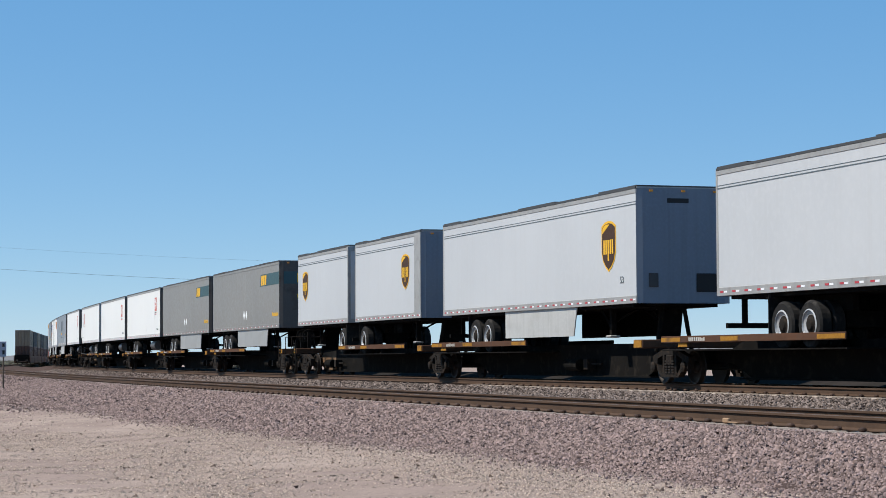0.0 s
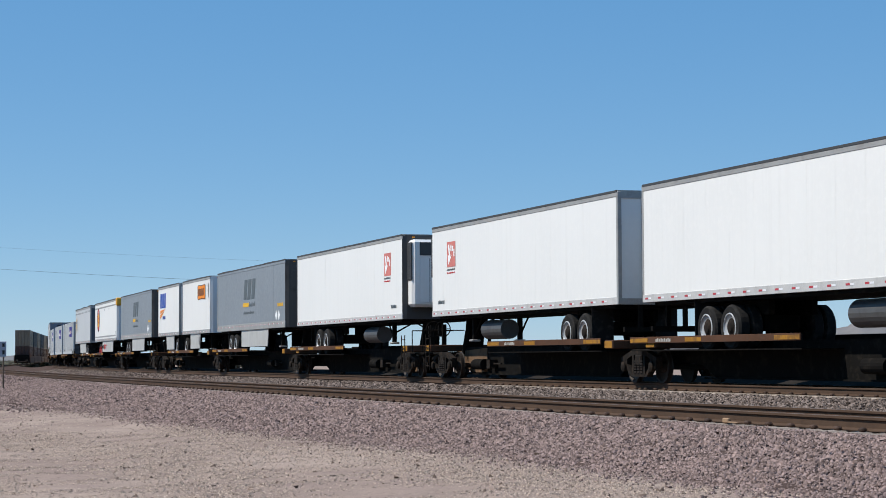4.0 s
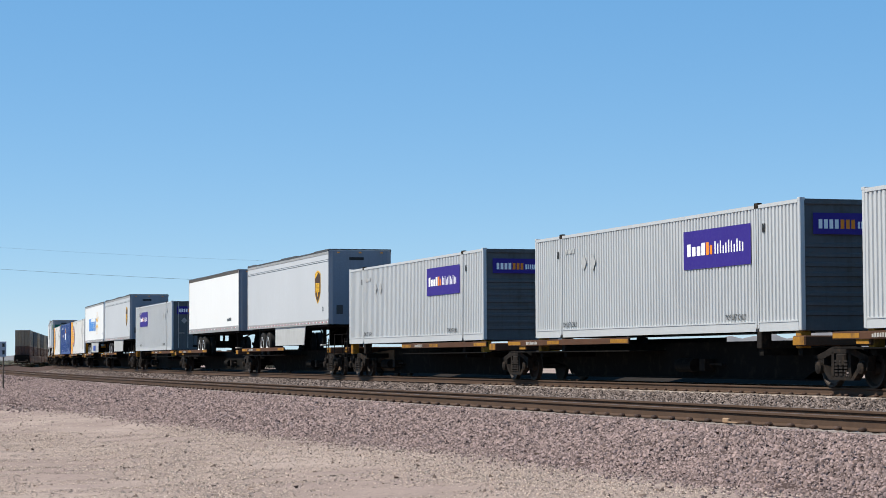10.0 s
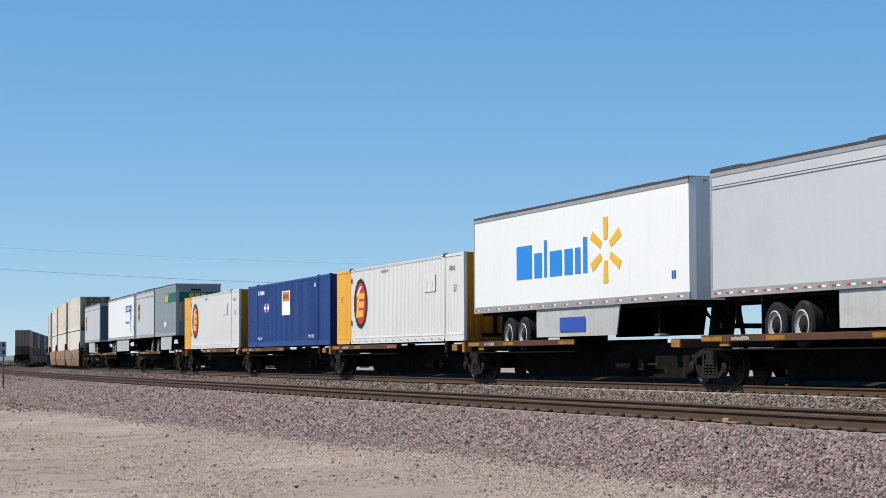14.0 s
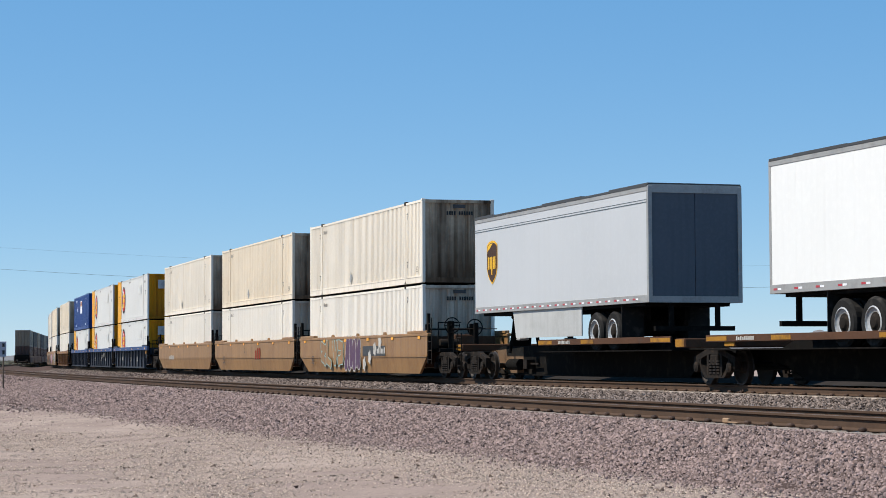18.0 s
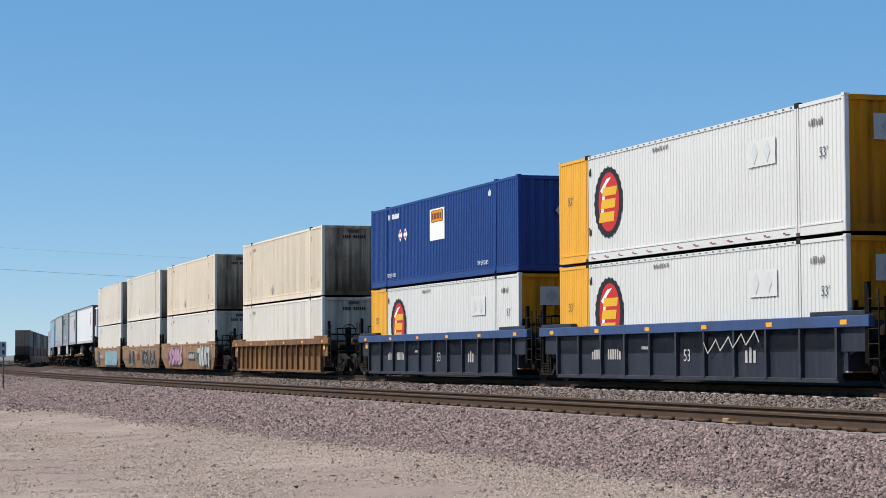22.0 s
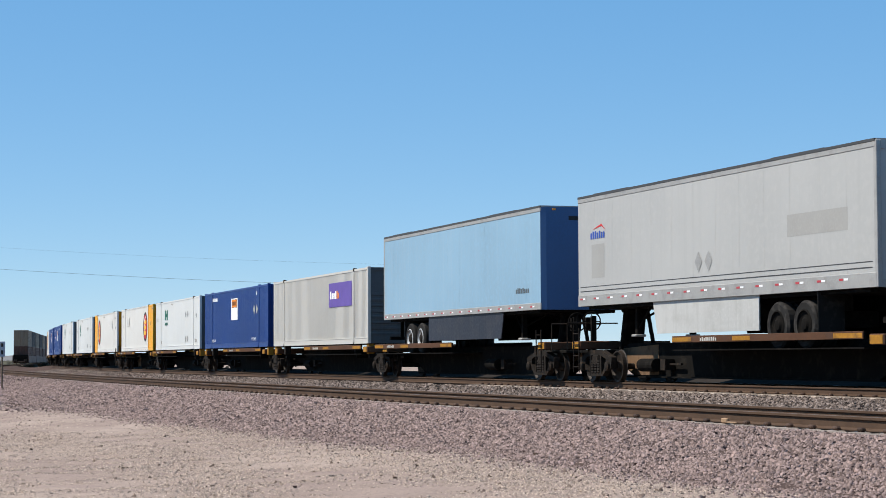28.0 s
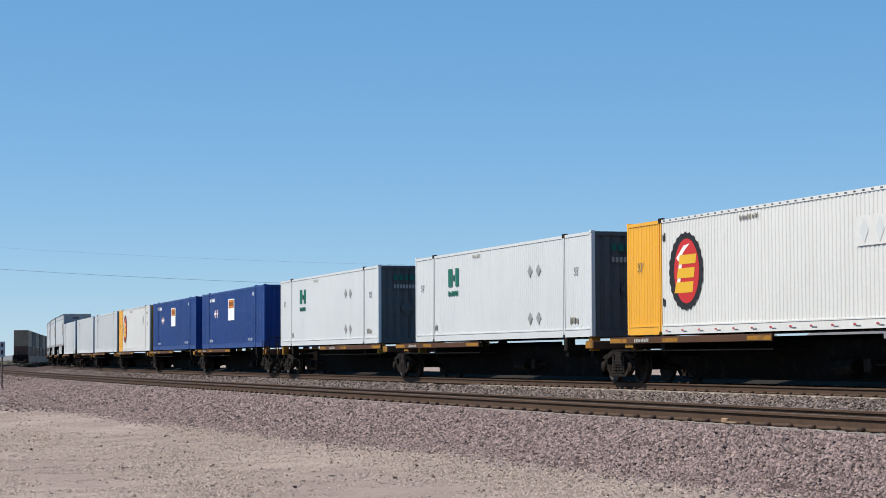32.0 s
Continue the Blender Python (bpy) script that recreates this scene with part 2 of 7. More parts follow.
    mint=mat("mint spray paint", (0.273, 0.452, 0.429), 0.5, spec=0.45, var=0.15, bump=0, grime=0.45, grime_color=(0.14, 0.075, 0.04)),
    cyan=mat("pale blue spray paint", (0.215, 0.36, 0.45), 0.5, spec=0.45, var=0.15, bump=0, grime=0.45, grime_color=(0.14, 0.075, 0.04)),
    plum=mat("plum spray paint", (0.094, 0.039, 0.078), 0.5, spec=0.45, var=0.15, bump=0, grime=0.45, grime_color=(0.14, 0.075, 0.04)),
    rail=mat("rusty rail steel", (0.085, 0.052, 0.034), 0.85, 0.0, spec=0.15, var=0.2, scale=6, bump=0.08, grime=0.4, grime_color=(0.05, 0.03, 0.02)),
    rail_top=mat("worn rail head", (0.15, 0.115, 0.09), 0.55, 0.3, var=0.15, scale=6, bump=0.02),
    tie=mat("weathered concrete tie", (0.34, 0.275, 0.225), 0.9, var=0.15, scale=6, bump=0.15, grime=0.3, grime_color=(0.22, 0.16, 0.12), rand=0.12),
    clip=mat("rusty rail clip", (0.07, 0.042, 0.03), 0.8, spec=0.2, var=0.25, scale=9, bump=0.2, rand=0.3),
    stone=mat("pinkish grey crushed stone", (0.238, 0.176, 0.160), 0.95, spec=0.0, var=0.25, scale=30, bump=0.2, island=0.58),
    stone_light=mat("grey crushed stone", (0.165, 0.132, 0.116), 0.95, spec=0.0, var=0.25, scale=30, bump=0.2, island=0.75),
    pebble=mat("desert pebble", (0.365, 0.29, 0.24), 0.95, spec=0.0, var=0.2, scale=30, bump=0.2, island=0.4),
    pebble_dark=mat("dark desert stone", (0.19, 0.14, 0.115), 0.95, spec=0.0, var=0.25, scale=30, bump=0.2, island=0.6),
    # front darker and bluer than the side paint: shade put into the colour
    nose_shade=mat("streaked white front, shaded blue-grey", (0.17, 0.20, 0.24), 0.5, var=0.1, scale=2, bump=0.02, streak=0.25, streak_color=(0.09, 0.09, 0.1)),
    # leading rear door: its shade is put into a dark slate colour
    door_shade=mat("roll-up door darkened as shade", (0.10, 0.115, 0.135), 0.6, spec=0.2, var=0.1, scale=2, bump=0.02, streak=0.3, streak_color=(0.05, 0.055, 0.06)),
    # rusty sill brown, lightened to paint the sun on the sill ends
    sill_sunlit=mat("rusty brown sill with sunlight in its colour", (0.17, 0.105, 0.062), 0.9, spec=0.1, var=0.25, scale=3, bump=0.06, grime=0.7, grime_color=(0.06, 0.036, 0.022)),
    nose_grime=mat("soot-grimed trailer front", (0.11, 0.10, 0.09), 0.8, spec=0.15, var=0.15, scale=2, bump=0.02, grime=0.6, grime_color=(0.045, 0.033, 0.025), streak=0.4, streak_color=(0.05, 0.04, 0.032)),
    skirt_grey=mat("grey side skirt", (0.33, 0.33, 0.32), 0.5, var=0.1, scale=2, bump=0.02, bulge=0.2, grime=0.3, grime_color=(0.2, 0.19, 0.17)),
    patch_grey=mat("faded grey patch", (0.335, 0.325, 0.30), 0.5, var=0.1, scale=3, bump=0),
    stencil=mat("worn grey stencil paint", (0.26, 0.235, 0.20), 0.8, spec=0.15, var=0.25, scale=9, bump=0, grime=0.5, grime_color=(0.5, 0.43, 0.34)),
    well_rib=mat("dusty grey rib steel", (0.040, 0.042, 0.050), 0.7, spec=0.2, var=0.2, scale=4, bump=0.04, grime=0.5, grime_color=(0.09, 0.082, 0.074)),
    spray_black=mat("black spray paint", (0.012, 0.012, 0.014), 0.6, spec=0.3, var=0.2, scale=6, bump=0, grime=0.3, grime_color=(0.06, 0.035, 0.02)),
    lens_amber=mat("amber lens", (0.8, 0.3, 0.02), 0.3, var=0.05, bump=0),
    wood=mat("weathered timber pole", (0.13, 0.09, 0.06), 0.9, var=0.3, scale=5, bump=0.3),
    sign=mat("faded sign sheet", (0.30, 0.34, 0.40), 0.6, var=0.1, scale=5),
    wire=mat("dark cable", (0.08, 0.09, 0.11), 0.7, var=0.1),
    shrub=mat("dusty desert shrub", (0.062, 0.058, 0.036), 0.9, var=0.3, scale=10, island=0.35),
    chalk=mat("dulled white stencil paint", (0.50, 0.47, 0.42), 0.55, spec=0.4, var=0.2, scale=8, bump=0, grime=0.5, grime_color=(0.24, 0.18, 0.12)),
    brick_red=mat("faded red stencil paint", (0.26, 0.04, 0.025), 0.8, spec=0.15, var=0.2, scale=6, bump=0, grime=0.6, grime_color=(0.14, 0.06, 0.03)),
    hill=mat("bare brown desert hill", (0.17, 0.155, 0.145), 0.95, var=0.2, scale=0.02, bump=0.3),
)


def ground_mat(name, base, second, third, sc):
    """Loose earth or ballast fines: patches, grain and small relief."""
    m = mat(name, base, 0.95, spec=0.0, var=0.15, scale=sc, bump=1.0)
    nt = m.node_tree
    b = nt.nodes["Principled BSDF"]
    old = b.inputs["Base Color"].links[0].from_socket
    tc = next(n for n in nt.nodes if n.type == "TEX_COORD")
    # the dark specks at scale 11 paint tiny shadows between the grains
    for i, (c, s, lo, hi, k) in enumerate(((second, 0.22, 0.45, 0.62, 0.85), (third, 1.4, 0.5, 0.68, 0.6), (tuple(0.45 * x for x in base), 11.0, 0.56, 0.66, 0.55), (second, 24.0, 0.58, 0.66, 0.6))):
        n = nt.nodes.new("ShaderNodeTexNoise")
        n.inputs["Scale"].default_value, n.inputs["Detail"].default_value, n.inputs["Roughness"].default_value = s, 7, 0.65
        nt.links.new(tc.outputs["Object"], n.inputs["Vector"])
        r = nt.nodes.new("ShaderNodeMapRange")
        r.inputs[1].default_value, r.inputs[2].default_value, r.inputs[4].default_value = lo, hi, k
        nt.links.new(n.outputs["Fac"], r.inputs[0])
        x = nt.nodes.new("ShaderNodeMix")
        x.data_type = "RGBA"
        nt.links.new(r.outputs[0], x.inputs[0])
        nt.links.new(old, x.inputs[6])
        x.inputs[7].default_value = (*c, 1)
        old = x.outputs[2]
    nt.links.new(old, b.inputs["Base Color"])
    return m


M["dirt"] = ground_mat("sandy desert earth", (0.30, 0.229, 0.192), (0.378, 0.296, 0.244), (0.262, 0.194, 0.174), 4)
# bed far darker than its stones: gap shadows put into the colour
M["bed"] = ground_mat("ballast fines", (0.085, 0.06, 0.053), (0.105, 0.076, 0.066), (0.065, 0.047, 0.042), 9)
# far bank: the shade under the train is put into this colour
M["cinder"] = ground_mat("bed fines darkened as train shade", (0.034, 0.03, 0.027), (0.045, 0.038, 0.034), (0.026, 0.023, 0.021), 9)


# ---- mesh helpers ----
def part(name, bm, material, parent=None, label=""):
    """One mesh object from a bmesh (or a ready mesh), under its thing."""
    if isinstance(bm, bpy.types.Mesh):
        me = bm
    else:
        me = bpy.data.meshes.new(name)
        bm.to_mesh(me)
        bm.free()
        me.materials.append(material)
    ob = new(name, me)
    ob.parent = parent
    if label:
        ob["label"] = label
    return ob


def thing(name, label, category, group=""):
    ob = new(name)
    ob.empty_display_size = 0.2
    return tagged(ob, label, category, group)


def box(bm, x0, x1, y0, y1, z0, z1, bevel=0.0):
    v = [bm.verts.new(p) for p in itertools.product((x0, x1), (y0, y1), (z0, z1))]
    fs = [bm.faces.new([v[i] for i in f]) for f in ((0, 1, 3, 2), (4, 6, 7, 5), (0, 4, 5, 1), (2, 3, 7, 6), (0, 2, 6, 4), (1, 5, 7, 3))]
    if bevel:
        es = list({e for f in fs for e in f.edges})
        bmesh.ops.bevel(bm, geom=es, offset=bevel, segments=1, affect="EDGES")
    return bm


def boxes(*args):
    bm = bmesh.new()
    for a in args:
        box(bm, *a)
    return bm


def prism(bm, pts, y0, y1):
    """A plate: the outline pts in x and z, from y0 to y1."""
    a = [bm.verts.new((x, y0, z)) for x, z in pts]
    b = [bm.verts.new((x, y1, z)) for x, z in pts]
    bm.faces.new(a)
    bm.faces.new(b[::-1])
    n = len(pts)
    for i in range(n):
        bm.faces.new((a[i], b[i], b[(i + 1) % n], a[(i + 1) % n]))
    bmesh.ops.recalc_face_normals(bm, faces=bm.faces)
    return bm


def plate(pts, y0, y1):
    return prism(bmesh.new(), pts, y0, y1)


def flat(bm, pts, y):
    """A decal face that looks towards the camera's side (-y)."""
    f = bm.faces.new([bm.verts.new((x, y, z)) for x, z in pts])
    f.normal_update()
    if f.normal.y > 0:
        f.normal_flip()
    return bm


def flat_x(bm, pts, x):
    """A decal face on an end wall that looks along +x; pts in y and z."""
    f = bm.faces.new([bm.verts.new((x, y, z)) for y, z in pts])
    f.normal_update()
    if f.normal.x < 0:
        f.normal_flip()
    return bm


def rod(bm, a, b, r, n=8):
    a, b = Vector(a), Vector(b)
    m = Matrix.Translation((a + b) / 2) @ (b - a).to_track_quat("Z", "Y").to_matrix().to_4x4()
    bmesh.ops.create_cone(bm, cap_ends=True, segments=n, radius1=r, radius2=r, depth=(b - a).length, matrix=m)
    return bm


def lathe(bm, profile, n, centre, caps=True):
    """Turned part about the y axis: profile of (radius, y)."""
    rings = []
    for r, y in profile:
        rings.append([bm.verts.new((centre[0] + r * math.cos(2 * math.pi * i / n), centre[1] + y, centre[2] + r * math.sin(2 * math.pi * i / n))) for i in range(n)])
    for a, b in zip(rings, rings[1:]):
        for i in range(n):
            bm.faces.new((a[i], a[(i + 1) % n], b[(i + 1) % n], b[i]))
    if caps:
        bm.faces.new(rings[0][::-1])
        bm.faces.new(rings[-1])
    bmesh.ops.recalc_face_normals(bm, faces=bm.faces)
    return bm


def corrugated(x0, x1, y, z0, z1, pitch, depth, flip=1):
    """A pressed sheet in the xz plane: y is its outer face, ribs go inwards by depth * flip; 3 mm of steel."""
    n = max(2, round((x1 - x0) / pitch))
    p = (x1 - x0) / n
    prof = []
    for i in range(n):
        a = x0 + i * p
        prof += [(a, 0), (a + 0.50 * p, 0), (a + 0.62 * p, 1), (a + 0.88 * p, 1)]
    prof.append((x1, 0))
    bm = bmesh.new()
    lo = [bm.verts.new((x, y + flip * depth * k, z0)) for x, k in prof]
    hi = [bm.verts.new((x, y + flip * depth * k, z1)) for x, k in prof]
    for i in range(len(prof) - 1):
        bm.faces.new((lo[i], lo[i + 1], hi[i + 1], hi[i]) if flip > 0 else (lo[i + 1], lo[i], hi[i], hi[i + 1]))
    return bm


def turned(bm, deg, about="Z"):
    bmesh.ops.rotate(bm, verts=bm.verts, cent=(0, 0, 0), matrix=Matrix.Rotation(radians(deg), 3, about))
    return bm


def moved(bm, x, y, z):
    bmesh.ops.translate(bm, verts=bm.verts, vec=(x, y, z))
    return bm


def lettering(text, size, x, y, z, material, parent, name="lettering", face="side", width=1.0, shear=0.0):
    cu = bpy.data.curves.new(name, "FONT")
    cu.body, cu.size, cu.extrude, cu.shear = text, size, 0.001, shear
    cu.resolution_u = 2
    cu.materials.append(material)
    ob = new(name, cu)
    ob.parent = parent
    ob.matrix_basis = (pose(x, y, z, 90, 0, 0) if face == "side" else pose(x, y, z, 90, 0, 90)) @ Matrix.Diagonal((width, 1, 1, 1))
    return ob


def ellipse(cx, cz, rx, rz, n=28, wave=0.0, waves=0):
    return [(cx + rx * (1 + wave * math.cos(waves * 2 * math.pi * i / n)) * math.cos(2 * math.pi * i / n),
             cz + rz * (1 + wave * math.cos(waves * 2 * math.pi * i / n)) * math.sin(2 * math.pi * i / n)) for i in range(n)]


def rect(x, z, w, h, slant=0.0):
    return [(x, z), (x + w, z), (x + w + slant, z + h), (x + slant, z + h)]


def decal(parent, name, shapes, material, y, label=""):
    bm = bmesh.new()
    if name == "placard" and len(shapes) > 1:
        for p in shapes[1:]:
            decal(parent, name, [p], material, y, label)
        shapes = shapes[:1]
    for p in shapes:
        flat(bm, p, y)
    ob = part(name, bm, material, parent, label)
    if len(shapes) > 1:
        ob["kind"] = "stuff"
    return ob


def diamond(x, z, w, h):
    return [(x, z - h / 2), (x + w / 2, z), (x, z + h / 2), (x - w / 2, z)]


# ---- the marks on the sides, as plain shapes ----
def shield(parent, x, z, w, h, y):
    """Brown shield with a gold rim and a gold lower field."""
    def outline(k):
        a, b = w / 2 * k, h / 2 * k
        return [(x - a, z + b * 0.80), (x - a * 0.55, z + b * 0.95), (x, z + b), (x + a * 0.55, z + b * 0.95), (x + a, z + b * 0.80), (x + a, z - b * 0.25),
                (x + a * 0.8, z - b * 0.58), (x + a * 0.42, z - b * 0.83), (x, z - b), (x - a * 0.42, z - b * 0.83), (x - a * 0.8, z - b * 0.58), (x - a, z - b * 0.25)]
    decal(parent, "shield_rim", [outline(1.0)], M["gold"], y)
    decal(parent, "shield", [outline(0.91)], M["brown"], y - 0.004)
    a, b = w / 2 * 0.88, h / 2
    decal(parent, "shield_field", [[(x - a, z + b * 0.50), (x - a * 0.9, z + b * 0.74), (x - a * 0.4, z + b * 0.86), (x + a * 0.2, z + b * 0.86), (x - a * 0.35, z + b * 0.68)]], M["gold"], y - 0.008)
    decal(parent, "shield_bars", [rect(x + a * k, z - b * 0.30 - q, a * 0.22, b * 0.56 + q) for k, q in ((-0.78, 0.0), (-0.46, 0.0), (-0.12, b * 0.26), (0.22, 0.0), (0.54, 0.0))], M["gold"], y - 0.008)


def oval(parent, x, z, rx, rz, y):
    """Black-rimmed red oval with a yellow block across it."""
    decal(parent, "emblem_rim", [ellipse(x, z, rx, rz, 48, 0.025, 24)], M["black"], y)
    decal(parent, "emblem", [ellipse(x + rx * 0.06, z, rx * 0.74, rz * 0.84)], M["red"], y - 0.004)
    decal(parent, "emblem_glint", [[(x - rx * 0.55, z + rz * 0.35), (x - rx * 0.1, z + rz * 0.66), (x + rx * 0.25, z + rz * 0.7), (x - rx * 0.1, z + rz * 0.5), (x - rx * 0.4, z + rz * 0.26)],
                                   rect(x - rx * 0.55, z - rz * 0.52, rx * 0.18, rz * 0.8, rx * 0.18)], M["white"], y - 0.006)
    decal(parent, "emblem_block", [[(x - rx * 0.40, z + rz * 0.18), (x + rx * 0.60, z + rz * 0.18), (x + rx * 0.66, z + rz * 0.42), (x - rx * 0.33, z + rz * 0.42)],
                                   [(x - rx * 0.52, z - rz * 0.18), (x + rx * 0.50, z - rz * 0.18), (x + rx * 0.56, z + rz * 0.08), (x - rx * 0.43, z + rz * 0.08)],
                                   [(x - rx * 0.66, z - rz * 0.56), (x + rx * 0.42, z - rz * 0.56), (x + rx * 0.48, z - rz * 0.28), (x - rx * 0.55, z - rz * 0.28)]], M["gold"], y - 0.009)


def panel_mark(parent, x, z, w, h, y, field="purple", tail=True):
    """Purple field with a white, an orange and a row of thin white bars."""
    decal(parent, "panel", [rect(x, z, w, h)], M[field], y)
    k, zz = w / 100, z + h * 0.34
    hh = h * 0.32
    decal(parent, "panel_bars_white", [rect(x + a * k, zz, 5.5 * k, hh * b) for a, b in ((6, 1), (13.5, 0.75), (21, 0.75), (28, 1))]
          + ([rect(x + a * k, zz, 1.7 * k, hh * b) for a, b in ((48, 1), (52, 0.8), (56, 1), (60, 0.6), (64, 0.8), (68, 1), (72, 0.9), (76, 0.6), (80, 1), (84, 0.8), (88, 0.7))] if tail else []), M["white"], y - 0.004)
    decal(parent, "panel_bars_orange", [rect(x + 35 * k, zz, 4.5 * k, hh), rect(x + 41 * k, zz, 3.5 * k, hh * 0.75)], M["orange_film"], y - 0.005)


def badge(parent, x, z, w, h, y, rim=True):
    """Orange badge with a dark rim and dark bars."""
    def o(k):
        a, b = w / 2 * k, h / 2 * k
        return [(x - a * 0.9, z - b), (x, z - b * 0.9), (x + a * 0.9, z - b), (x + a, z - b * 0.7), (x + a, z + b * 0.7), (x + a * 0.9, z + b), (x, z + b * 0.92), (x - a * 0.9, z + b), (x - a, z + b * 0.7), (x - a, z - b * 0.7)]
    decal(parent, "badge_rim", [o(1.0)], M["brown"], y)
    decal(parent, "badge", [o(0.90)], M["orange_film"], y - 0.004)
    decal(parent, "badge_bars", [rect(x + w * a, z - h * 0.24, w * 0.08, h * 0.48) for a in (-0.38, -0.25, -0.12, 0.01, 0.14, 0.27)], M["brown"], y - 0.008)


def slant_mark(parent, x, z, w, h, y, bars="grey"):
    """Three tall slanting blocks, an orange bar and two rows of small bars."""
    k = w / 3.3
    sl = h * 0.28
    decal(parent, "mark", [rect(x + k * a, z, k * 0.84, h, sl) for a in (0.0, 1.1, 2.2)], M[bars], y)
    decal(parent, "mark_bar", [rect(x - w * 0.06, z - h * 0.36, w * 0.5, h * 0.2, 0.05)], M["gold"], y)
    decal(parent, "small_writing", [rect(x + w * (0.5 + 0.07 * i), z - h * 0.36, w * 0.035, h * (0.22 if i in (0, 3, 6) else 0.15), 0.03) for i in range(7)]
          + [rect(x + w * (0.0 + 0.066 * i), z - h * 0.72, w * 0.04, h * (0.15 if i in (1, 4, 9) else 0.10), 0.02) for i in range(14)], M[bars], y)


def small_writing(parent, x, z, n, w, h, y, material="black", gap=0.45, name="small_writing"):
    """Writing that cannot be read: n upright bars in a row."""
    rnd = random.Random(int(x * 91 + z * 17 + n))
    return decal(parent, name, [rect(x + i * w * (1 + gap), z, w, h * rnd.choice((1, 1, 0.8))) for i in range(n)], M[material], y)


def arrow_mark(parent, x, z, w, h, y):
    """Red card with a white arrow, and small bars below."""
    decal(parent, "card", [rect(x, z, w, h)], M["red_faded"], y)
    decal(parent, "arrow", [[(x + w * 0.12, z + h * 0.85), (x + w * 0.28, z + h * 0.92), (x + w * 0.45, z + h * 0.4), (x + w * 0.62, z + h * 0.5), (x + w * 0.2, z + h * 0.08), (x + w * 0.1, z + h * 0.5), (x + w * 0.28, z + h * 0.45)],
                            rect(x + w * 0.45, z + h * 0.62, w * 0.12, h * 0.25), rect(x + w * 0.62, z + h * 0.62, w * 0.12, h * 0.2), rect(x + w * 0.8, z + h * 0.4, w * 0.12, h * 0.3)], M["white"], y - 0.004)
    small_writing(parent, x, z - h * 0.14, 9, w * 0.075, h * 0.08, y, "grey")
    small_writing(parent, x, z - h * 0.26, 10, w * 0.065, h * 0.06, y, "red")


def groove(x, y0, y1, z0, z1):
    """A folded post with a groove down each face, one closed mesh."""
    bm = bmesh.new()
    out = [(x - 0.09, y0), (x - 0.02, y0), (x - 0.02, y0 + 0.03), (x + 0.02, y0 + 0.03), (x + 0.02, y0), (x + 0.09, y0), (x + 0.09, y1), (x + 0.02, y1), (x + 0.02, y1 - 0.03), (x - 0.02, y1 - 0.03), (x - 0.02, y1), (x - 0.09, y1)]
    lo = [bm.verts.new((a, b, z0)) for a, b in out]
    hi = [bm.verts.new((a, b, z1)) for a, b in out]
    bm.faces.new(lo)
    bm.faces.new(hi)
    for i in range(12):
        bm.faces.new((lo[i], lo[(i + 1) % 12], hi[(i + 1) % 12], hi[i]))
    bmesh.ops.recalc_face_normals(bm, faces=bm.faces)
    return bm


# ---- containers ----
BOX_L, BOX_W, BOX_H = 16.15, 2.59, 2.90
POST = 2.06              # lifting posts, from each end


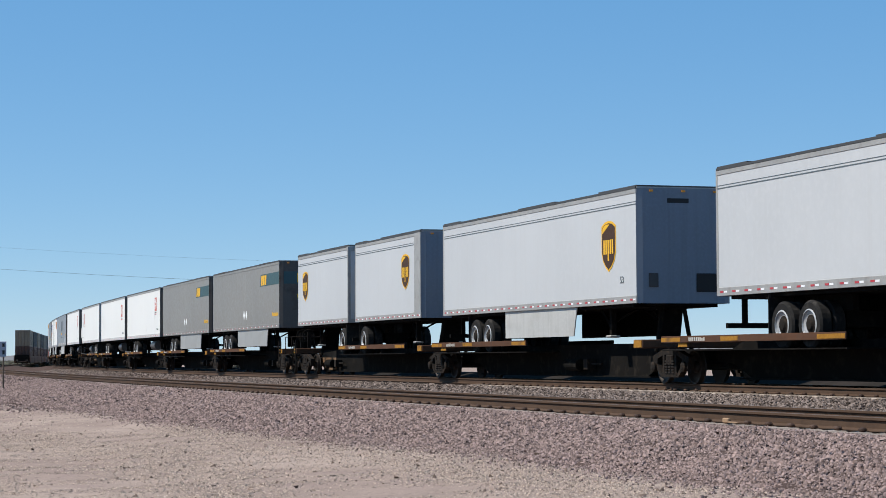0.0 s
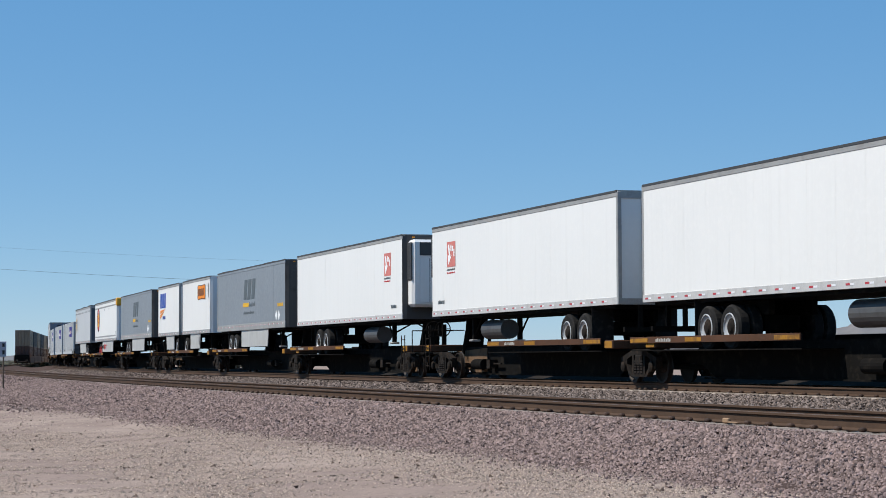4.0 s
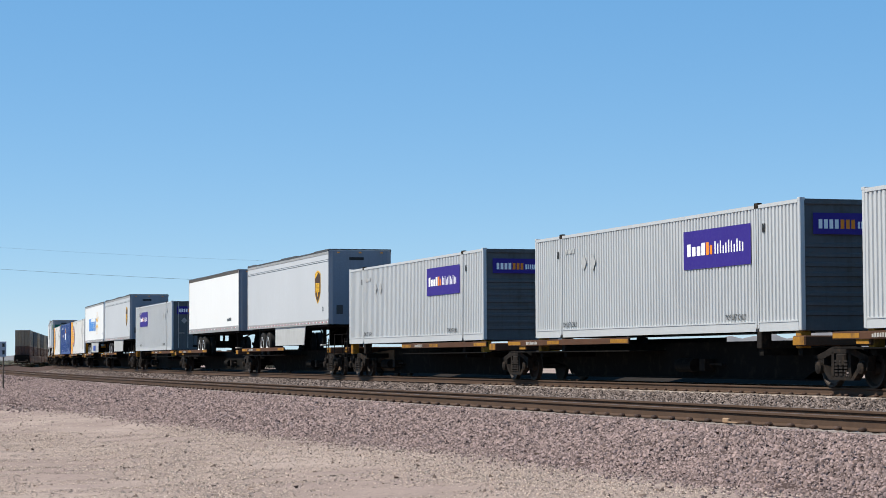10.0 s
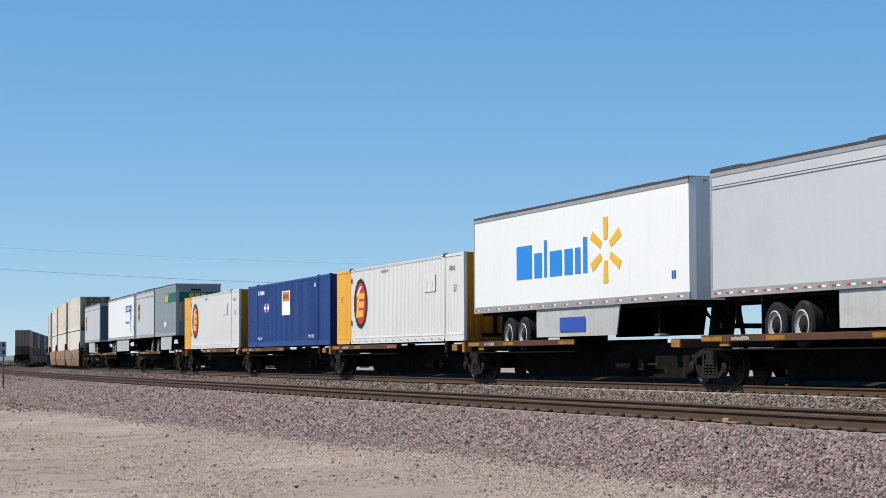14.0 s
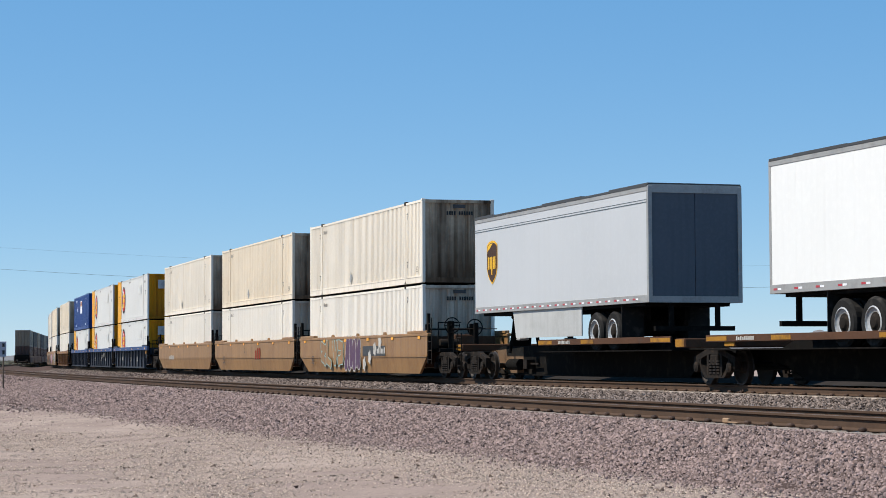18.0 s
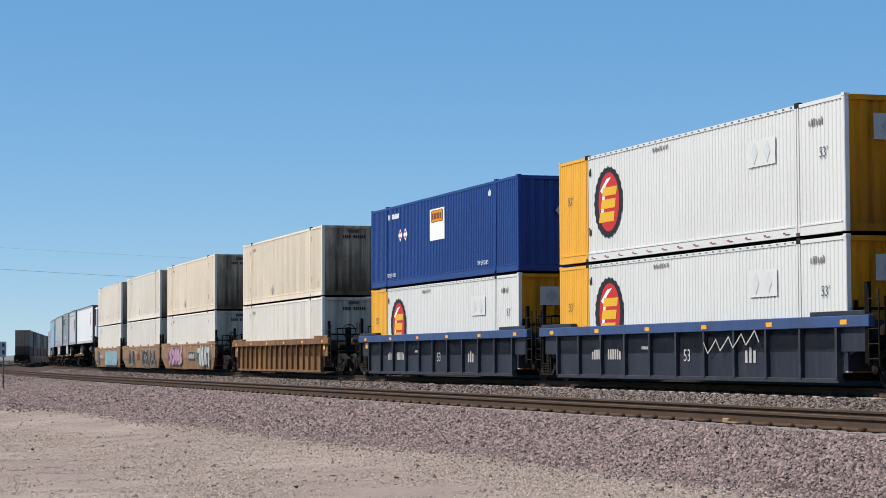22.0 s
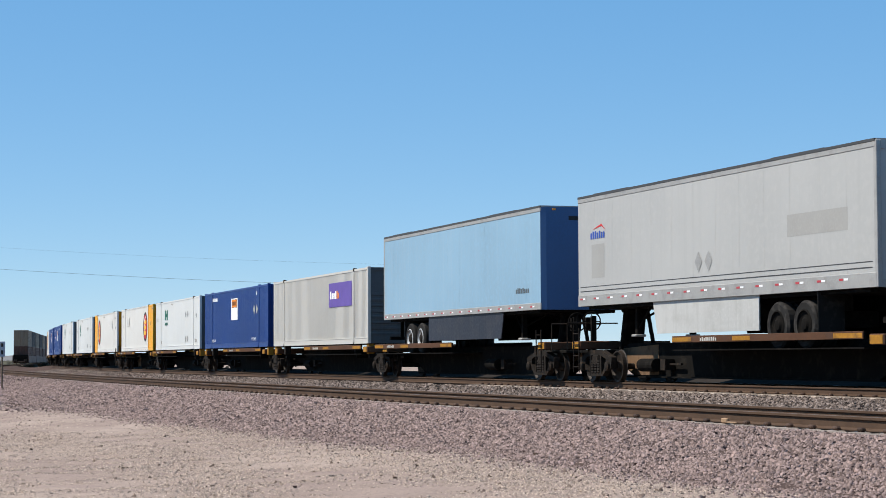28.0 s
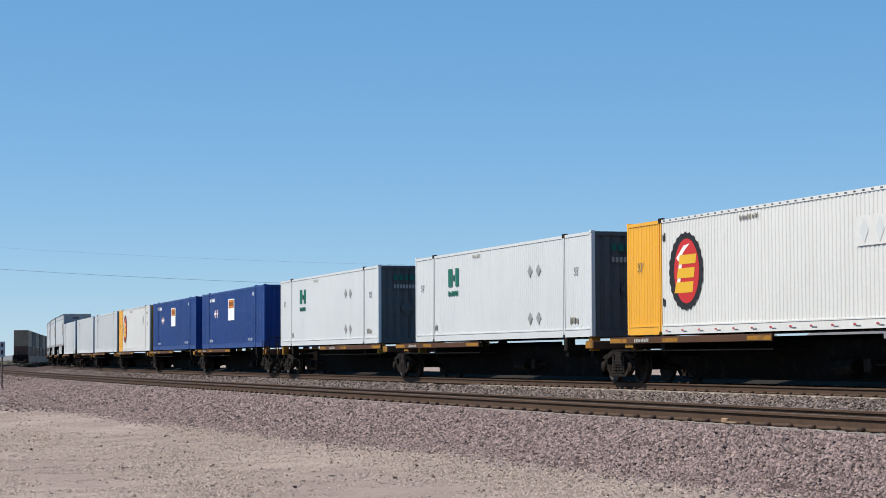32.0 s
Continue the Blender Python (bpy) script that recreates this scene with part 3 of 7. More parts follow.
def container(name, label, paint, end_paint, marks, left_paint=None, right_paint=None, end_marks=None, doors=False, rail_paint=None, pitch=0.17, end_ribs="up", depth=0.03):
    """A 53-foot container: its origin is the middle of its floor; +x is its leading end."""
    ob = thing(name, label, "container", "containers on the train")
    L2, W2, H = BOX_L / 2, BOX_W / 2, BOX_H
    rp = M[rail_paint or paint]
    P = M[paint]
    xl, xr = -L2 + POST, L2 - POST
    left, right = M[left_paint or paint], M[right_paint or paint]
    sections = ((-L2 + 0.12, xl - 0.09, left), (xl + 0.09, xr - 0.09, P), (xr + 0.09, L2 - 0.12, right))
    for x0, x1, m in sections:
        part("side_panel", corrugated(x0, x1, -W2 + 0.012, 0.27, H - 0.10, pitch, depth), m, ob)
        part("top_rail", boxes((x0, x1, -W2, -W2 + 0.09, H - 0.10, H - 0.02)), m if m is not P else rp, ob)
        part("bottom_rail", boxes((x0, x1, -W2, -W2 + 0.09, 0.05, 0.25), (x0, x1, -W2 - 0.012, -W2 + 0.09, 0.245, 0.275)), m if m is not P else rp, ob)
    part("side_panel", corrugated(-L2 + 0.12, L2 - 0.12, W2 - 0.012, 0.27, H - 0.10, pitch, depth, -1), P, ob)
    part("top_rail", boxes((-L2 + 0.12, L2 - 0.12, W2 - 0.09, W2, H - 0.10, H - 0.02)), rp, ob)
    part("bottom_rail", boxes((-L2 + 0.12, L2 - 0.12, W2 - 0.09, W2, 0.05, 0.26)), rp, ob)
    for x in (xl, xr):
        for s in (-1, 1):
            y0, y1 = sorted((s * (W2 + 0.008), s * (W2 - 0.10)))
            m = left if x < 0 and left_paint else (right if x > 0 and right_paint else P)
            part("lifting_post", groove(x, y0, y1, 0.12, H - 0.1), m, ob)
            part("casting", box(bmesh.new(), x - 0.10, x + 0.10, y0, y1, H - 0.11, H + 0.025, 0.008), M["bogie"] if paint != "box_blue" else M["box_blue"], ob)
    for x in (-L2, L2 - 0.12):
        for s in (-1, 1):
            y0, y1 = sorted((s * W2, s * (W2 - 0.12)))
            m = left if x < 0 else right
            part("corner_post", box(bmesh.new(), x, x + 0.12, y0, y1, 0.05, H - 0.02, 0.015), m if not end_paint.startswith("box_yellow") or x < 0 else right, ob)
            part("casting", box(bmesh.new(), x - 0.004, x + 0.124, y0 - 0.004, y1 + 0.004, H - 0.06, H + 0.01, 0.006), m, ob)
    for s, x in ((-1, -L2), (1, L2)):
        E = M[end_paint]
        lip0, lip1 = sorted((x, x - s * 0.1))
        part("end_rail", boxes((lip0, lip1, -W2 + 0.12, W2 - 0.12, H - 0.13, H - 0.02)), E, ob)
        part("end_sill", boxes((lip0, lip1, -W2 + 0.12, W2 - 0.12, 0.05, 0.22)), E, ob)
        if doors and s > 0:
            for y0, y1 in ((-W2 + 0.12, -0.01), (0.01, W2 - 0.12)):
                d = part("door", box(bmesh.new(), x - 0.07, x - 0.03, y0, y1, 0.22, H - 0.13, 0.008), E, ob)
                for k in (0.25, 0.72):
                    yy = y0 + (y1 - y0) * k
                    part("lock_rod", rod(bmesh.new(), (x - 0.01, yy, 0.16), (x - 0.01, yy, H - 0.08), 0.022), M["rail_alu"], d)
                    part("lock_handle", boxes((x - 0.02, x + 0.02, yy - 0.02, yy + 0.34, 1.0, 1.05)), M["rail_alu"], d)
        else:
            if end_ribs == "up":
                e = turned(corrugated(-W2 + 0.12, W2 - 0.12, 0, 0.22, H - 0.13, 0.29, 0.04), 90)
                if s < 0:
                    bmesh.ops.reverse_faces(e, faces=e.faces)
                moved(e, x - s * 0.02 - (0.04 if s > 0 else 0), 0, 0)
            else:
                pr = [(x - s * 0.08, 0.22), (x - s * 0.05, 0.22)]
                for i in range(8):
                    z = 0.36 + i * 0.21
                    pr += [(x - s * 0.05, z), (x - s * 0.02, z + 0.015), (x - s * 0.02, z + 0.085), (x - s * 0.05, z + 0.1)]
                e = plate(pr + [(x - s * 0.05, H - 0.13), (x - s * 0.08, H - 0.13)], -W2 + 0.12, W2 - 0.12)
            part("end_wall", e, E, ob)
    part("roof", boxes((-L2 + 0.1, L2 - 0.1, -W2 + 0.08, W2 - 0.08, H - 0.05, H - 0.03)), P, ob)
    part("floor", boxes((-L2 + 0.1, L2 - 0.1, -W2 + 0.08, W2 - 0.08, 0.08, 0.2)), M["under"], ob)
    marks(ob, -W2 - 0.004)
    if end_marks:
        end_marks(ob, L2 + 0.004)
    return ob


def end_bars(ob, x, y, z, n, w, h, material):
    bm = bmesh.new()
    for i in range(n):
        flat_x(bm, [(y + i * w * 1.45, z), (y + i * w * 1.45 + w, z), (y + i * w * 1.45 + w, z + h), (y + i * w * 1.45, z + h)], x)
    part("end_bars", bm, M[material], ob)["kind"] = "stuff"


def marks_cream(ob, y):
    small_writing(ob, -5.75, 2.47, 6, 0.055, 0.15, y, "stencil", 0.9)
    for x, z in ((-6.35, 2.30), (6.25, 2.30), (6.25, 0.62), (-6.35, 0.62)):
        decal(ob, "post_mark", [rect(x, z, 0.05, 0.13), rect(x - 0.03, z + 0.17, 0.14, 0.035)], M["rail_dark"], y)
    decal(ob, "placard", [diamond(-1.4, 0.56, 0.34, 0.52)], M["patch_grey"], y - 0.01)
    lettering("53", 0.28, 7.35, y - 0.002, 0.42, M["stencil"], ob, "length_mark")


def end_cream(ob, x):
    end_bars(ob, x, -0.42, 2.36, 4, 0.06, 0.13, "black")
    end_bars(ob, x, 0.02, 2.36, 6, 0.06, 0.13, "black")
    part("vent_cover", boxes((x - 0.04, x + 0.03, -0.18, 0.24, 2.60, 2.72)), M["rail_dark"], ob)


def marks_purple(x):
    def f(ob, y):
        panel_mark(ob, x, 1.58, 3.6, 0.92, y)
        px = -4.3 if x > 0 else 4.82
        small_writing(ob, -5.7, 2.35, 7, 0.07, 0.14, y, "skirt")
        decal(ob, "placard", [diamond(px, 2.06, 0.4, 0.46), diamond(px + 0.66, 2.04, 0.4, 0.46)], M["trailer_silver"], y - 0.01)
        lettering("TOP LIFT ONLY", 0.19, -5.9, y - 0.002, 0.33, M["black"], ob, "lift_mark", width=0.8)
        lettering("TOP LIFT ONLY", 0.19, 4.4, y - 0.002, 0.33, M["black"], ob, "lift_mark", width=0.8)
        small_writing(ob, -6.3, 2.25, 2, 0.06, 0.2, y, "black")
        small_writing(ob, 6.3, 2.25, 2, 0.06, 0.2, y, "black")
    return f


def end_purple(ob, x):
    bm = bmesh.new()
    flat_x(bm, [(-0.98, 2.12), (1.05, 2.12), (1.05, 2.58), (-0.98, 2.58)], x)
    part("end_panel", bm, M["purple"], ob)
    end_bars(ob, x + 0.004, -0.85, 2.24, 4, 0.09, 0.2, "white")
    end_bars(ob, x + 0.004, -0.32, 2.24, 3, 0.09, 0.2, "orange_film")
    end_bars(ob, x + 0.004, 0.1, 2.25, 9, 0.05, 0.15, "white")


def end_purple_door(ob, x):
    end_purple(ob, x)
    part("placard", flat_x(bmesh.new(), diamond(-0.55, 1.75, 0.36, 0.36), x + 0.004), M["rail_alu"], ob)


def marks_oval(x, placard):
    def f(ob, y):
        oval(ob, x, 1.56, 0.95, 0.93, y)
        small_writing(ob, x + 2.9, 2.60, 12, 0.045, 0.11, y, "stencil", 0.8)
        decal(ob, "placard_holder", [rect(placard, 1.72, 1.35, 0.6)], M["box_white"], y - 0.004)
        decal(ob, "placard", [diamond(placard + 0.33, 2.02, 0.34, 0.5), diamond(placard + 0.95, 2.02, 0.34, 0.5)], M["box_pale"], y - 0.012)
        decal(ob, "reflector_tape", [rect(-5.7 + k * 0.92, 0.13, 0.11, 0.035) for k in range(13)], M["tape_red"], y - 0.009)
        decal(ob, "rail_hole_row", [rect(-5.8 + k * 0.36, 2.83, 0.10, 0.03) for k in range(33)] + [rect(-5.6 + k * 0.92, 0.10, 0.2, 0.025) for k in range(13)], M["grey"], y - 0.003)["kind"] = "stuff"
        side = -1 if x < 0 else 1
        lettering("53'", 0.32, side * 7.2 - 0.2, y - 0.002, 1.65, M["grey"], ob, "length_mark")
        lettering("53'", 0.32, -side * 7.2 - 0.2, y - 0.002, 1.65, M["grey"], ob, "length_mark")
        small_writing(ob, -side * 7.0 - 0.45, 2.35, 6, 0.06, 0.16, y, "stencil", 0.8)
        small_writing(ob, side * 5.85, 2.35, 2, 0.06, 0.2, y, "black")
        small_writing(ob, side * 5.85, 0.75, 2, 0.06, 0.2, y, "black")
    return f


def end_oval(ob, x):
    bm = bmesh.new()
    flat_x(bm, [(-0.62, 1.95), (0.72, 1.95), (0.72, 2.5), (-0.62, 2.5)], x + 0.01)
    part("placard_holder", bm, M["skirt"], ob, "bare metal placard holder")
    bm = bmesh.new()
    flat_x(bm, diamond(-0.25, 2.22, 0.4, 0.46), x + 0.014)
    part("placard", bm, M["rail_alu"], ob)
    end_bars(ob, x, -0.05, 0.62, 5, 0.06, 0.18, "cyan")
    lettering("53'", 0.28, x + 0.004, -0.1, 1.72, M["brown"], ob, "length_mark", "end")


def marks_blue(bx, px, bare=False):
    def f(ob, y):
        decal(ob, "white_card", [rect(bx - 0.8, 1.40, 1.62, 1.05)], M["white"], y)
        badge(ob, bx + 0.01, 2.2, 1.3, 0.42, y - 0.005)
        for i in (0, 1):
            decal(ob, "placard", [diamond(px + i * 0.62, 1.8, 0.5, 0.46)], M["rail_alu" if bare else "white"], y)
            if bare:
                continue
            decal(ob, "placard_bars", [rect(px + i * 0.62 - 0.1, 1.68, 0.2, 0.07), rect(px + i * 0.62 - 0.1, 1.86, 0.2, 0.07)], M["red"], y - 0.004)
        small_writing(ob, -5.75, 2.42, 2, 0.09, 0.2, y, "white")
        small_writing(ob, -5.3, 2.42, 7, 0.09, 0.18, y, "white")
        lettering("TOP LIFT ONLY", 0.19, -5.9, y - 0.002, 0.36, M["white"], ob, "lift_mark", width=0.8)
        lettering("TOP LIFT ONLY", 0.19, 4.3, y - 0.002, 0.36, M["white"], ob, "lift_mark", width=0.8)
        small_writing(ob, 5.4, 2.45, 3, 0.06, 0.2, y, "white")
    return f


def end_blue(ob, x):
    bm = bmesh.new()
    flat_x(bm, [(0.05, 2.2), (1.0, 2.2), (1.0, 2.62), (0.05, 2.62)], x)
    part("end_card", bm, M["white"], ob)
    bm = bmesh.new()
    flat_x(bm, [(0.15, 2.36), (0.9, 2.36), (0.9, 2.58), (0.15, 2.58)], x + 0.004)
    part("end_badge", bm, M["orange_film"], ob)
    bm = bmesh.new()
    flat_x(bm, diamond(0.1, 1.85, 0.42, 0.5), x)
    part("placard", bm, M["skirt"], ob)


def marks_green(ob, y):
    x = -4.4
    decal(ob, "mark", [rect(x, 1.80, 0.42, 0.58), rect(x + 0.5, 1.98, 0.16, 0.2), rect(x + 0.74, 1.80, 0.34, 0.58)], M["green"], y)
    small_writing(ob, x, 1.5, 6, 0.12, 0.16, y, "green")
    small_writing(ob, x + 2.5, 2.62, 9, 0.045, 0.11, y, "stencil", 0.8)
    for px, pz in ((3.3, 2.0), (4.0, 2.0), (3.3, 0.63), (4.0, 0.63)):
        decal(ob, "placard", [diamond(px, pz, 0.4, 0.36)], M["rail_alu"], y)
    small_writing(ob, -6.0, 0.42, 4, 0.06, 0.18, y, "stencil", 0.8)
    small_writing(ob, 6.5, 0.42, 6, 0.06, 0.18, y, "stencil", 0.8)
    lettering("53'", 0.3, -7.4, y - 0.002, 1.75, M["grey"], ob, "length_mark")
    lettering("53'", 0.3, 6.8, y - 0.002, 1.75, M["grey"], ob, "length_mark")


def end_green(ob, x):
    end_bars(ob, x, -0.7, 2.35, 5, 0.14, 0.2, "green")
    end_bars(ob, x, -0.7, 2.05, 9, 0.08, 0.14, "rail_alu")
    bm = bmesh.new()
    flat_x(bm, diamond(-0.2, 1.35, 0.5, 0.6), x + 0.004)
    part("placard", bm, M["box_end"], ob)


def marks_none(ob, y):
    small_writing(ob, -5.75, 2.42, 6, 0.08, 0.16, y, "grey")


# ---- trailers ----
def road_wheel(parent, x, y, rim="rim", r=0.52):
    w = part("wheel", lathe(bmesh.new(), [(r * 0.60, -0.08), (r * 0.63, -0.14), (r * 0.90, -0.15), (r, -0.10), (r, 0.10), (r * 0.90, 0.15), (r * 0.63, 0.14), (r * 0.60, 0.08)], 28, (x, y, r)), M["tyre"], parent, "dusty black rubber tyre")
    s = -1 if y < 0 else 1
    if abs(y) > 1:
        part("rim", lathe(bmesh.new(), [(r * 0.64, s * 0.15), (r * 0.58, s * 0.165), (r * 0.54, s * 0.13), (r * 0.38, s * 0.10)], 24, (x, y, r), False), M[rim], w)
        part("hub", lathe(bmesh.new(), [(r * 0.40, s * 0.104), (r * 0.30, s * 0.12), (r * 0.22, s * 0.16), (r * 0.10, s * 0.17)], 20, (x, y, r)), M[rim] if rim != "rim" else M["bogie"], w)
    return w


def trailer(name, label, length, paint, marks, nose=1, skirt="", top="rail_alu", front="", rim="rim", axles=2, ribs=0.0, reefer=False, front_cap="", tape=True, seam=False, post=0.0, end_door=False, wheels_at=3.1, skirt_from=None, skirt_to=None, end_marks=None, rail_h=0.2, lift=0.0, step=0.95):
    """A road trailer: origin on the deck under the middle of its body; nose = 1 with its front towards +x."""
    ob = thing(name, label, "trailer", "trailers on the train")
    L2, W2, Z0, Z1 = length / 2, 1.295, 1.21 + lift, 4.18 + lift
    P = M[paint]
    F = M[front or paint]
    for s in (-1, 1):
        y0, y1 = sorted((s * W2, s * (W2 - 0.045)))
        if ribs:
            part("side_wall", corrugated(-L2 + 0.1, L2 - 0.1, s * W2, Z0 + rail_h, Z1 - 0.16, ribs, 0.018, -s), P, ob)
        else:
            part("side_wall", boxes((-L2 + 0.06, L2 - 0.06, y0, y1, Z0 + rail_h, Z1 - 0.16)), P, ob)
        y2, y3 = sorted((s * (W2 + 0.012), s * (W2 - 0.07)))
        part("bottom_rail", box(bmesh.new(), -L2 + 0.05, L2 - 0.05, y2, y3, Z0, Z0 + rail_h, 0.008), M["reefer_rail"] if reefer else M["rail_alu"] if paint != "trailer_grey" else P, ob)
        part("top_rail", box(bmesh.new(), -L2 + 0.05, L2 - 0.05, y2, y3, Z1 - 0.16, Z1 - 0.045, 0.01), M[top], ob)
        part("roof_edge", boxes((-L2 + 0.05, L2 - 0.05, *sorted((s * (W2 + 0.016), s * (W2 - 0.06))), Z1 - 0.043, Z1 + 0.014)), M["rail_dark"], ob, "dark roof edge strip")
        if s > 0:
            continue
        if seam:
            part("side_seam", boxes((-L2 + 0.06, L2 - 0.06, *sorted((s * (W2 + 0.006), s * W2)), 3.73, 3.755), (-L2 + 0.06, L2 - 0.06, *sorted((s * (W2 + 0.006), s * W2)), 3.80, 3.815)), M["grey"], ob)
        elif not ribs:
            bm = bmesh.new()
            n = int(length / 1.22)
            for i in range(1, n):
                x = -L2 + i * length / n
                box(bm, x - 0.006, x + 0.006, *sorted((s * (W2 + 0.0012), s * W2)), Z0 + rail_h, Z1 - 0.16)
            part("side_seam", bm, P, ob)
    part("roof", boxes((-L2 + 0.02, L2 - 0.02, -W2 + 0.02, W2 - 0.02, Z1 - 0.03, Z1 + 0.012)), M["rail_alu"], ob)
    if not seam and not reefer:
        for a, b in ((L2 - 4.6, L2 - 2.2), (-L2 + 1.1, -L2 + 3.4)) if length > 10 else ((-L2 + 0.9, L2 - 2.4),):
            part("roof_patch", boxes((a, b, -W2 + 0.02, W2 - 0.02, Z1 + 0.012, Z1 + 0.034)), M["rail_dark"], ob)
    if seam:
        for a, b in ((L2 - 2.6, L2 - 0.03), (-0.8, 2.2), (-L2 + 0.05, -L2 + 1.6)):
            part("roof_patch", boxes((a, b, -W2 + 0.01, W2 - 0.01, Z1 + 0.012, Z1 + 0.05)), M["rail_dark"], ob)
    if seam and nose > 0 and length > 10:
        part("front_vent", box(bmesh.new(), L2, L2 + 0.03, -0.98, -0.72, 1.62, 1.98, 0.01), M["rail_dark"], ob)
        part("front_window", box(bmesh.new(), L2, L2 + 0.02, 0.35, 0.92, 1.5, 1.98, 0.01), M["black"], ob)
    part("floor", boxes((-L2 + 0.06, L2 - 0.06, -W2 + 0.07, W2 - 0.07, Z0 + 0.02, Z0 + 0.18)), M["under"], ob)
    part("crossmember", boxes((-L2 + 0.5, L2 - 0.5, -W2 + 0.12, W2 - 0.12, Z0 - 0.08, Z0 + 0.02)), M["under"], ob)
    # front wall, with chamfered corners
    xn = nose * L2
    c = 0.16
    out = [(xn - nose * 0.06, -W2), (xn - nose * 0.0, -W2 + c), (xn, W2 - c), (xn - nose * 0.06, W2), (xn - nose * 0.12, W2 - 0.02), (xn - nose * 0.10, -W2 + 0.02)]
    bm = bmesh.new()
    lo = [bm.verts.new((x, y, Z0)) for x, y in out]
    hi = [bm.verts.new((x, y, Z1 - 0.02)) for x, y in out]
    bm.faces.new(lo)
    bm.faces.new(hi)
    for i in range(6):
        bm.faces.new((lo[i], lo[(i + 1) % 6], hi[(i + 1) % 6], hi[i]))
    bmesh.ops.recalc_face_normals(bm, faces=bm.faces)
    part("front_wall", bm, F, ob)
    if post:
        x0, x1 = sorted((xn - nose * post, xn - nose * 0.05))
        for s in (-1, 1):
            part("corner_panel", box(bmesh.new(), x0, x1, *sorted((s * (W2 + 0.014), s * W2)), Z0, Z1 - 0.02, 0.004), M["rail_alu"], ob)
    if front_cap:
        x0, x1 = sorted((xn - nose * 0.5, xn + nose * 0.05))
        part("nose_cap", box(bmesh.new(), x0, x1, -W2 - 0.03, W2 + 0.03, Z1 - 0.52, Z1 + 0.06, 0.06), M[front_cap], ob, "golden yellow wind deflector")
    for y in (-0.9, 0.0, 0.9) if nose > 0 else ():
        part("marker_light", box(bmesh.new(), *sorted((xn, xn + nose * 0.03)), y - 0.05, y + 0.05, Z1 - 0.12, Z1 - 0.07), M["lens_amber"], ob)
    part("number_plate", flat_x(bmesh.new(), [(-0.45, 3.78), (0.15, 3.78), (0.15, 3.9), (-0.45, 3.9)], xn + 0.004) if nose > 0 else boxes((xn - 0.01, xn, -0.3, 0.3, 3.75, 3.9)), M["black"], ob)
    # rear frame and doors
    xr = -nose * L2
    for y0, y1 in ((-W2, -W2 + 0.1), (W2 - 0.1, W2)):
        part("rear_post", box(bmesh.new(), *sorted((xr, xr + nose * 0.12)), y0 - 0.006, y1 + 0.006, Z0, Z1 - 0.02, 0.01), M["rail_alu"], ob)
    part("rear_header", boxes((*sorted((xr, xr + nose * 0.1)), -W2 + 0.1, W2 - 0.1, Z1 - 0.2, Z1 - 0.02)), M["rail_alu"], ob)
    part("rear_sill", boxes((*sorted((xr, xr + nose * 0.1)), -W2 + 0.1, W2 - 0.1, Z0, Z0 + 0.16)), M["rail_alu"], ob)
    for y0, y1 in ((-W2 + 0.1, -0.008), (0.008, W2 - 0.1)):
        d = part("rear_door", boxes((*sorted((xr + nose * 0.03, xr + nose * 0.07)), y0, y1, Z0 + 0.16, Z1 - 0.2)), P if not end_door else M["door_shade"], ob)
        if not end_door:
            part("lock_rod", rod(bmesh.new(), (xr + nose * 0.01, (y0 + y1) / 2, Z0 + 0.05), (xr + nose * 0.01, (y0 + y1) / 2, Z1 - 0.1), 0.02, 6), M["rail_alu"], d)
    part("rear_bumper", boxes((*sorted((xr + nose * 0.05, xr + nose * 0.17)), -1.1, 1.1, 0.50, 0.62), (*sorted((xr + nose * 0.07, xr + nose * 0.15)), -0.7, -0.58, 0.6, Z0), (*sorted((xr + nose * 0.07, xr + nose * 0.15)), 0.58, 0.7, 0.6, Z0)), M["under"], ob)
    # running gear
    xs = [xr + nose * (wheels_at + 1.24 * i) for i in range(axles)] if axles == 2 else [xr + nose * 1.05]
    part("slider_frame", boxes((min(xs) - 0.75, max(xs) + 0.75, -0.62, -0.48, 0.80, Z0), (min(xs) - 0.75, max(xs) + 0.75, 0.48, 0.62, 0.80, Z0), (min(xs) - 0.2, max(xs) + 0.2, -0.45, 0.45, 0.45, 0.8)), M["under"], ob)
    for x in xs:
        part("axle", rod(bmesh.new(), (x, -1.0, 0.52), (x, 1.0, 0.52), 0.08), M["under"], ob)
        for y in (-1.10, -0.78, 0.78, 1.10):
            road_wheel(ob, x, y, rim)
    xm = min(xs) - 0.62 if nose > 0 else max(xs) + 0.62
    for s in (-1, 1):
        part("mudflap", boxes((xm - 0.01, xm + 0.01, *sorted((s * 0.62, s * 1.25)), 0.25, Z0)), M["tyre"], ob)
    # landing gear
    xg = xn - nose * (2.9 if length > 10 else 2.1)
    for s in (-1, 1):
        leg = part("landing_leg", boxes((xg - 0.07, xg + 0.07, *sorted((s * 0.70, s * 0.84)), 0.42, Z0)), M["under"], ob)
        part("foot", box(bmesh.new(), xg - 0.15, xg + 0.15, *sorted((s * 0.62, s * 0.92)), 0.36, 0.43, 0.02), M["rail_alu"], leg)
        part("brace", rod(rod(bmesh.new(), (xg, s * 0.77, 0.55), (xg - nose * 0.9, s * 0.77, Z0), 0.03), (xg, s * 0.77, 0.75), (xg, -s * 0.1, Z0), 0.03), M["under"], ob)
    part("kingpin_plate", boxes((*sorted((xn - nose * 0.1, xn - nose * 1.6)), -0.9, 0.9, Z0 - 0.05, Z0 + 0.02)), M["under"], ob)
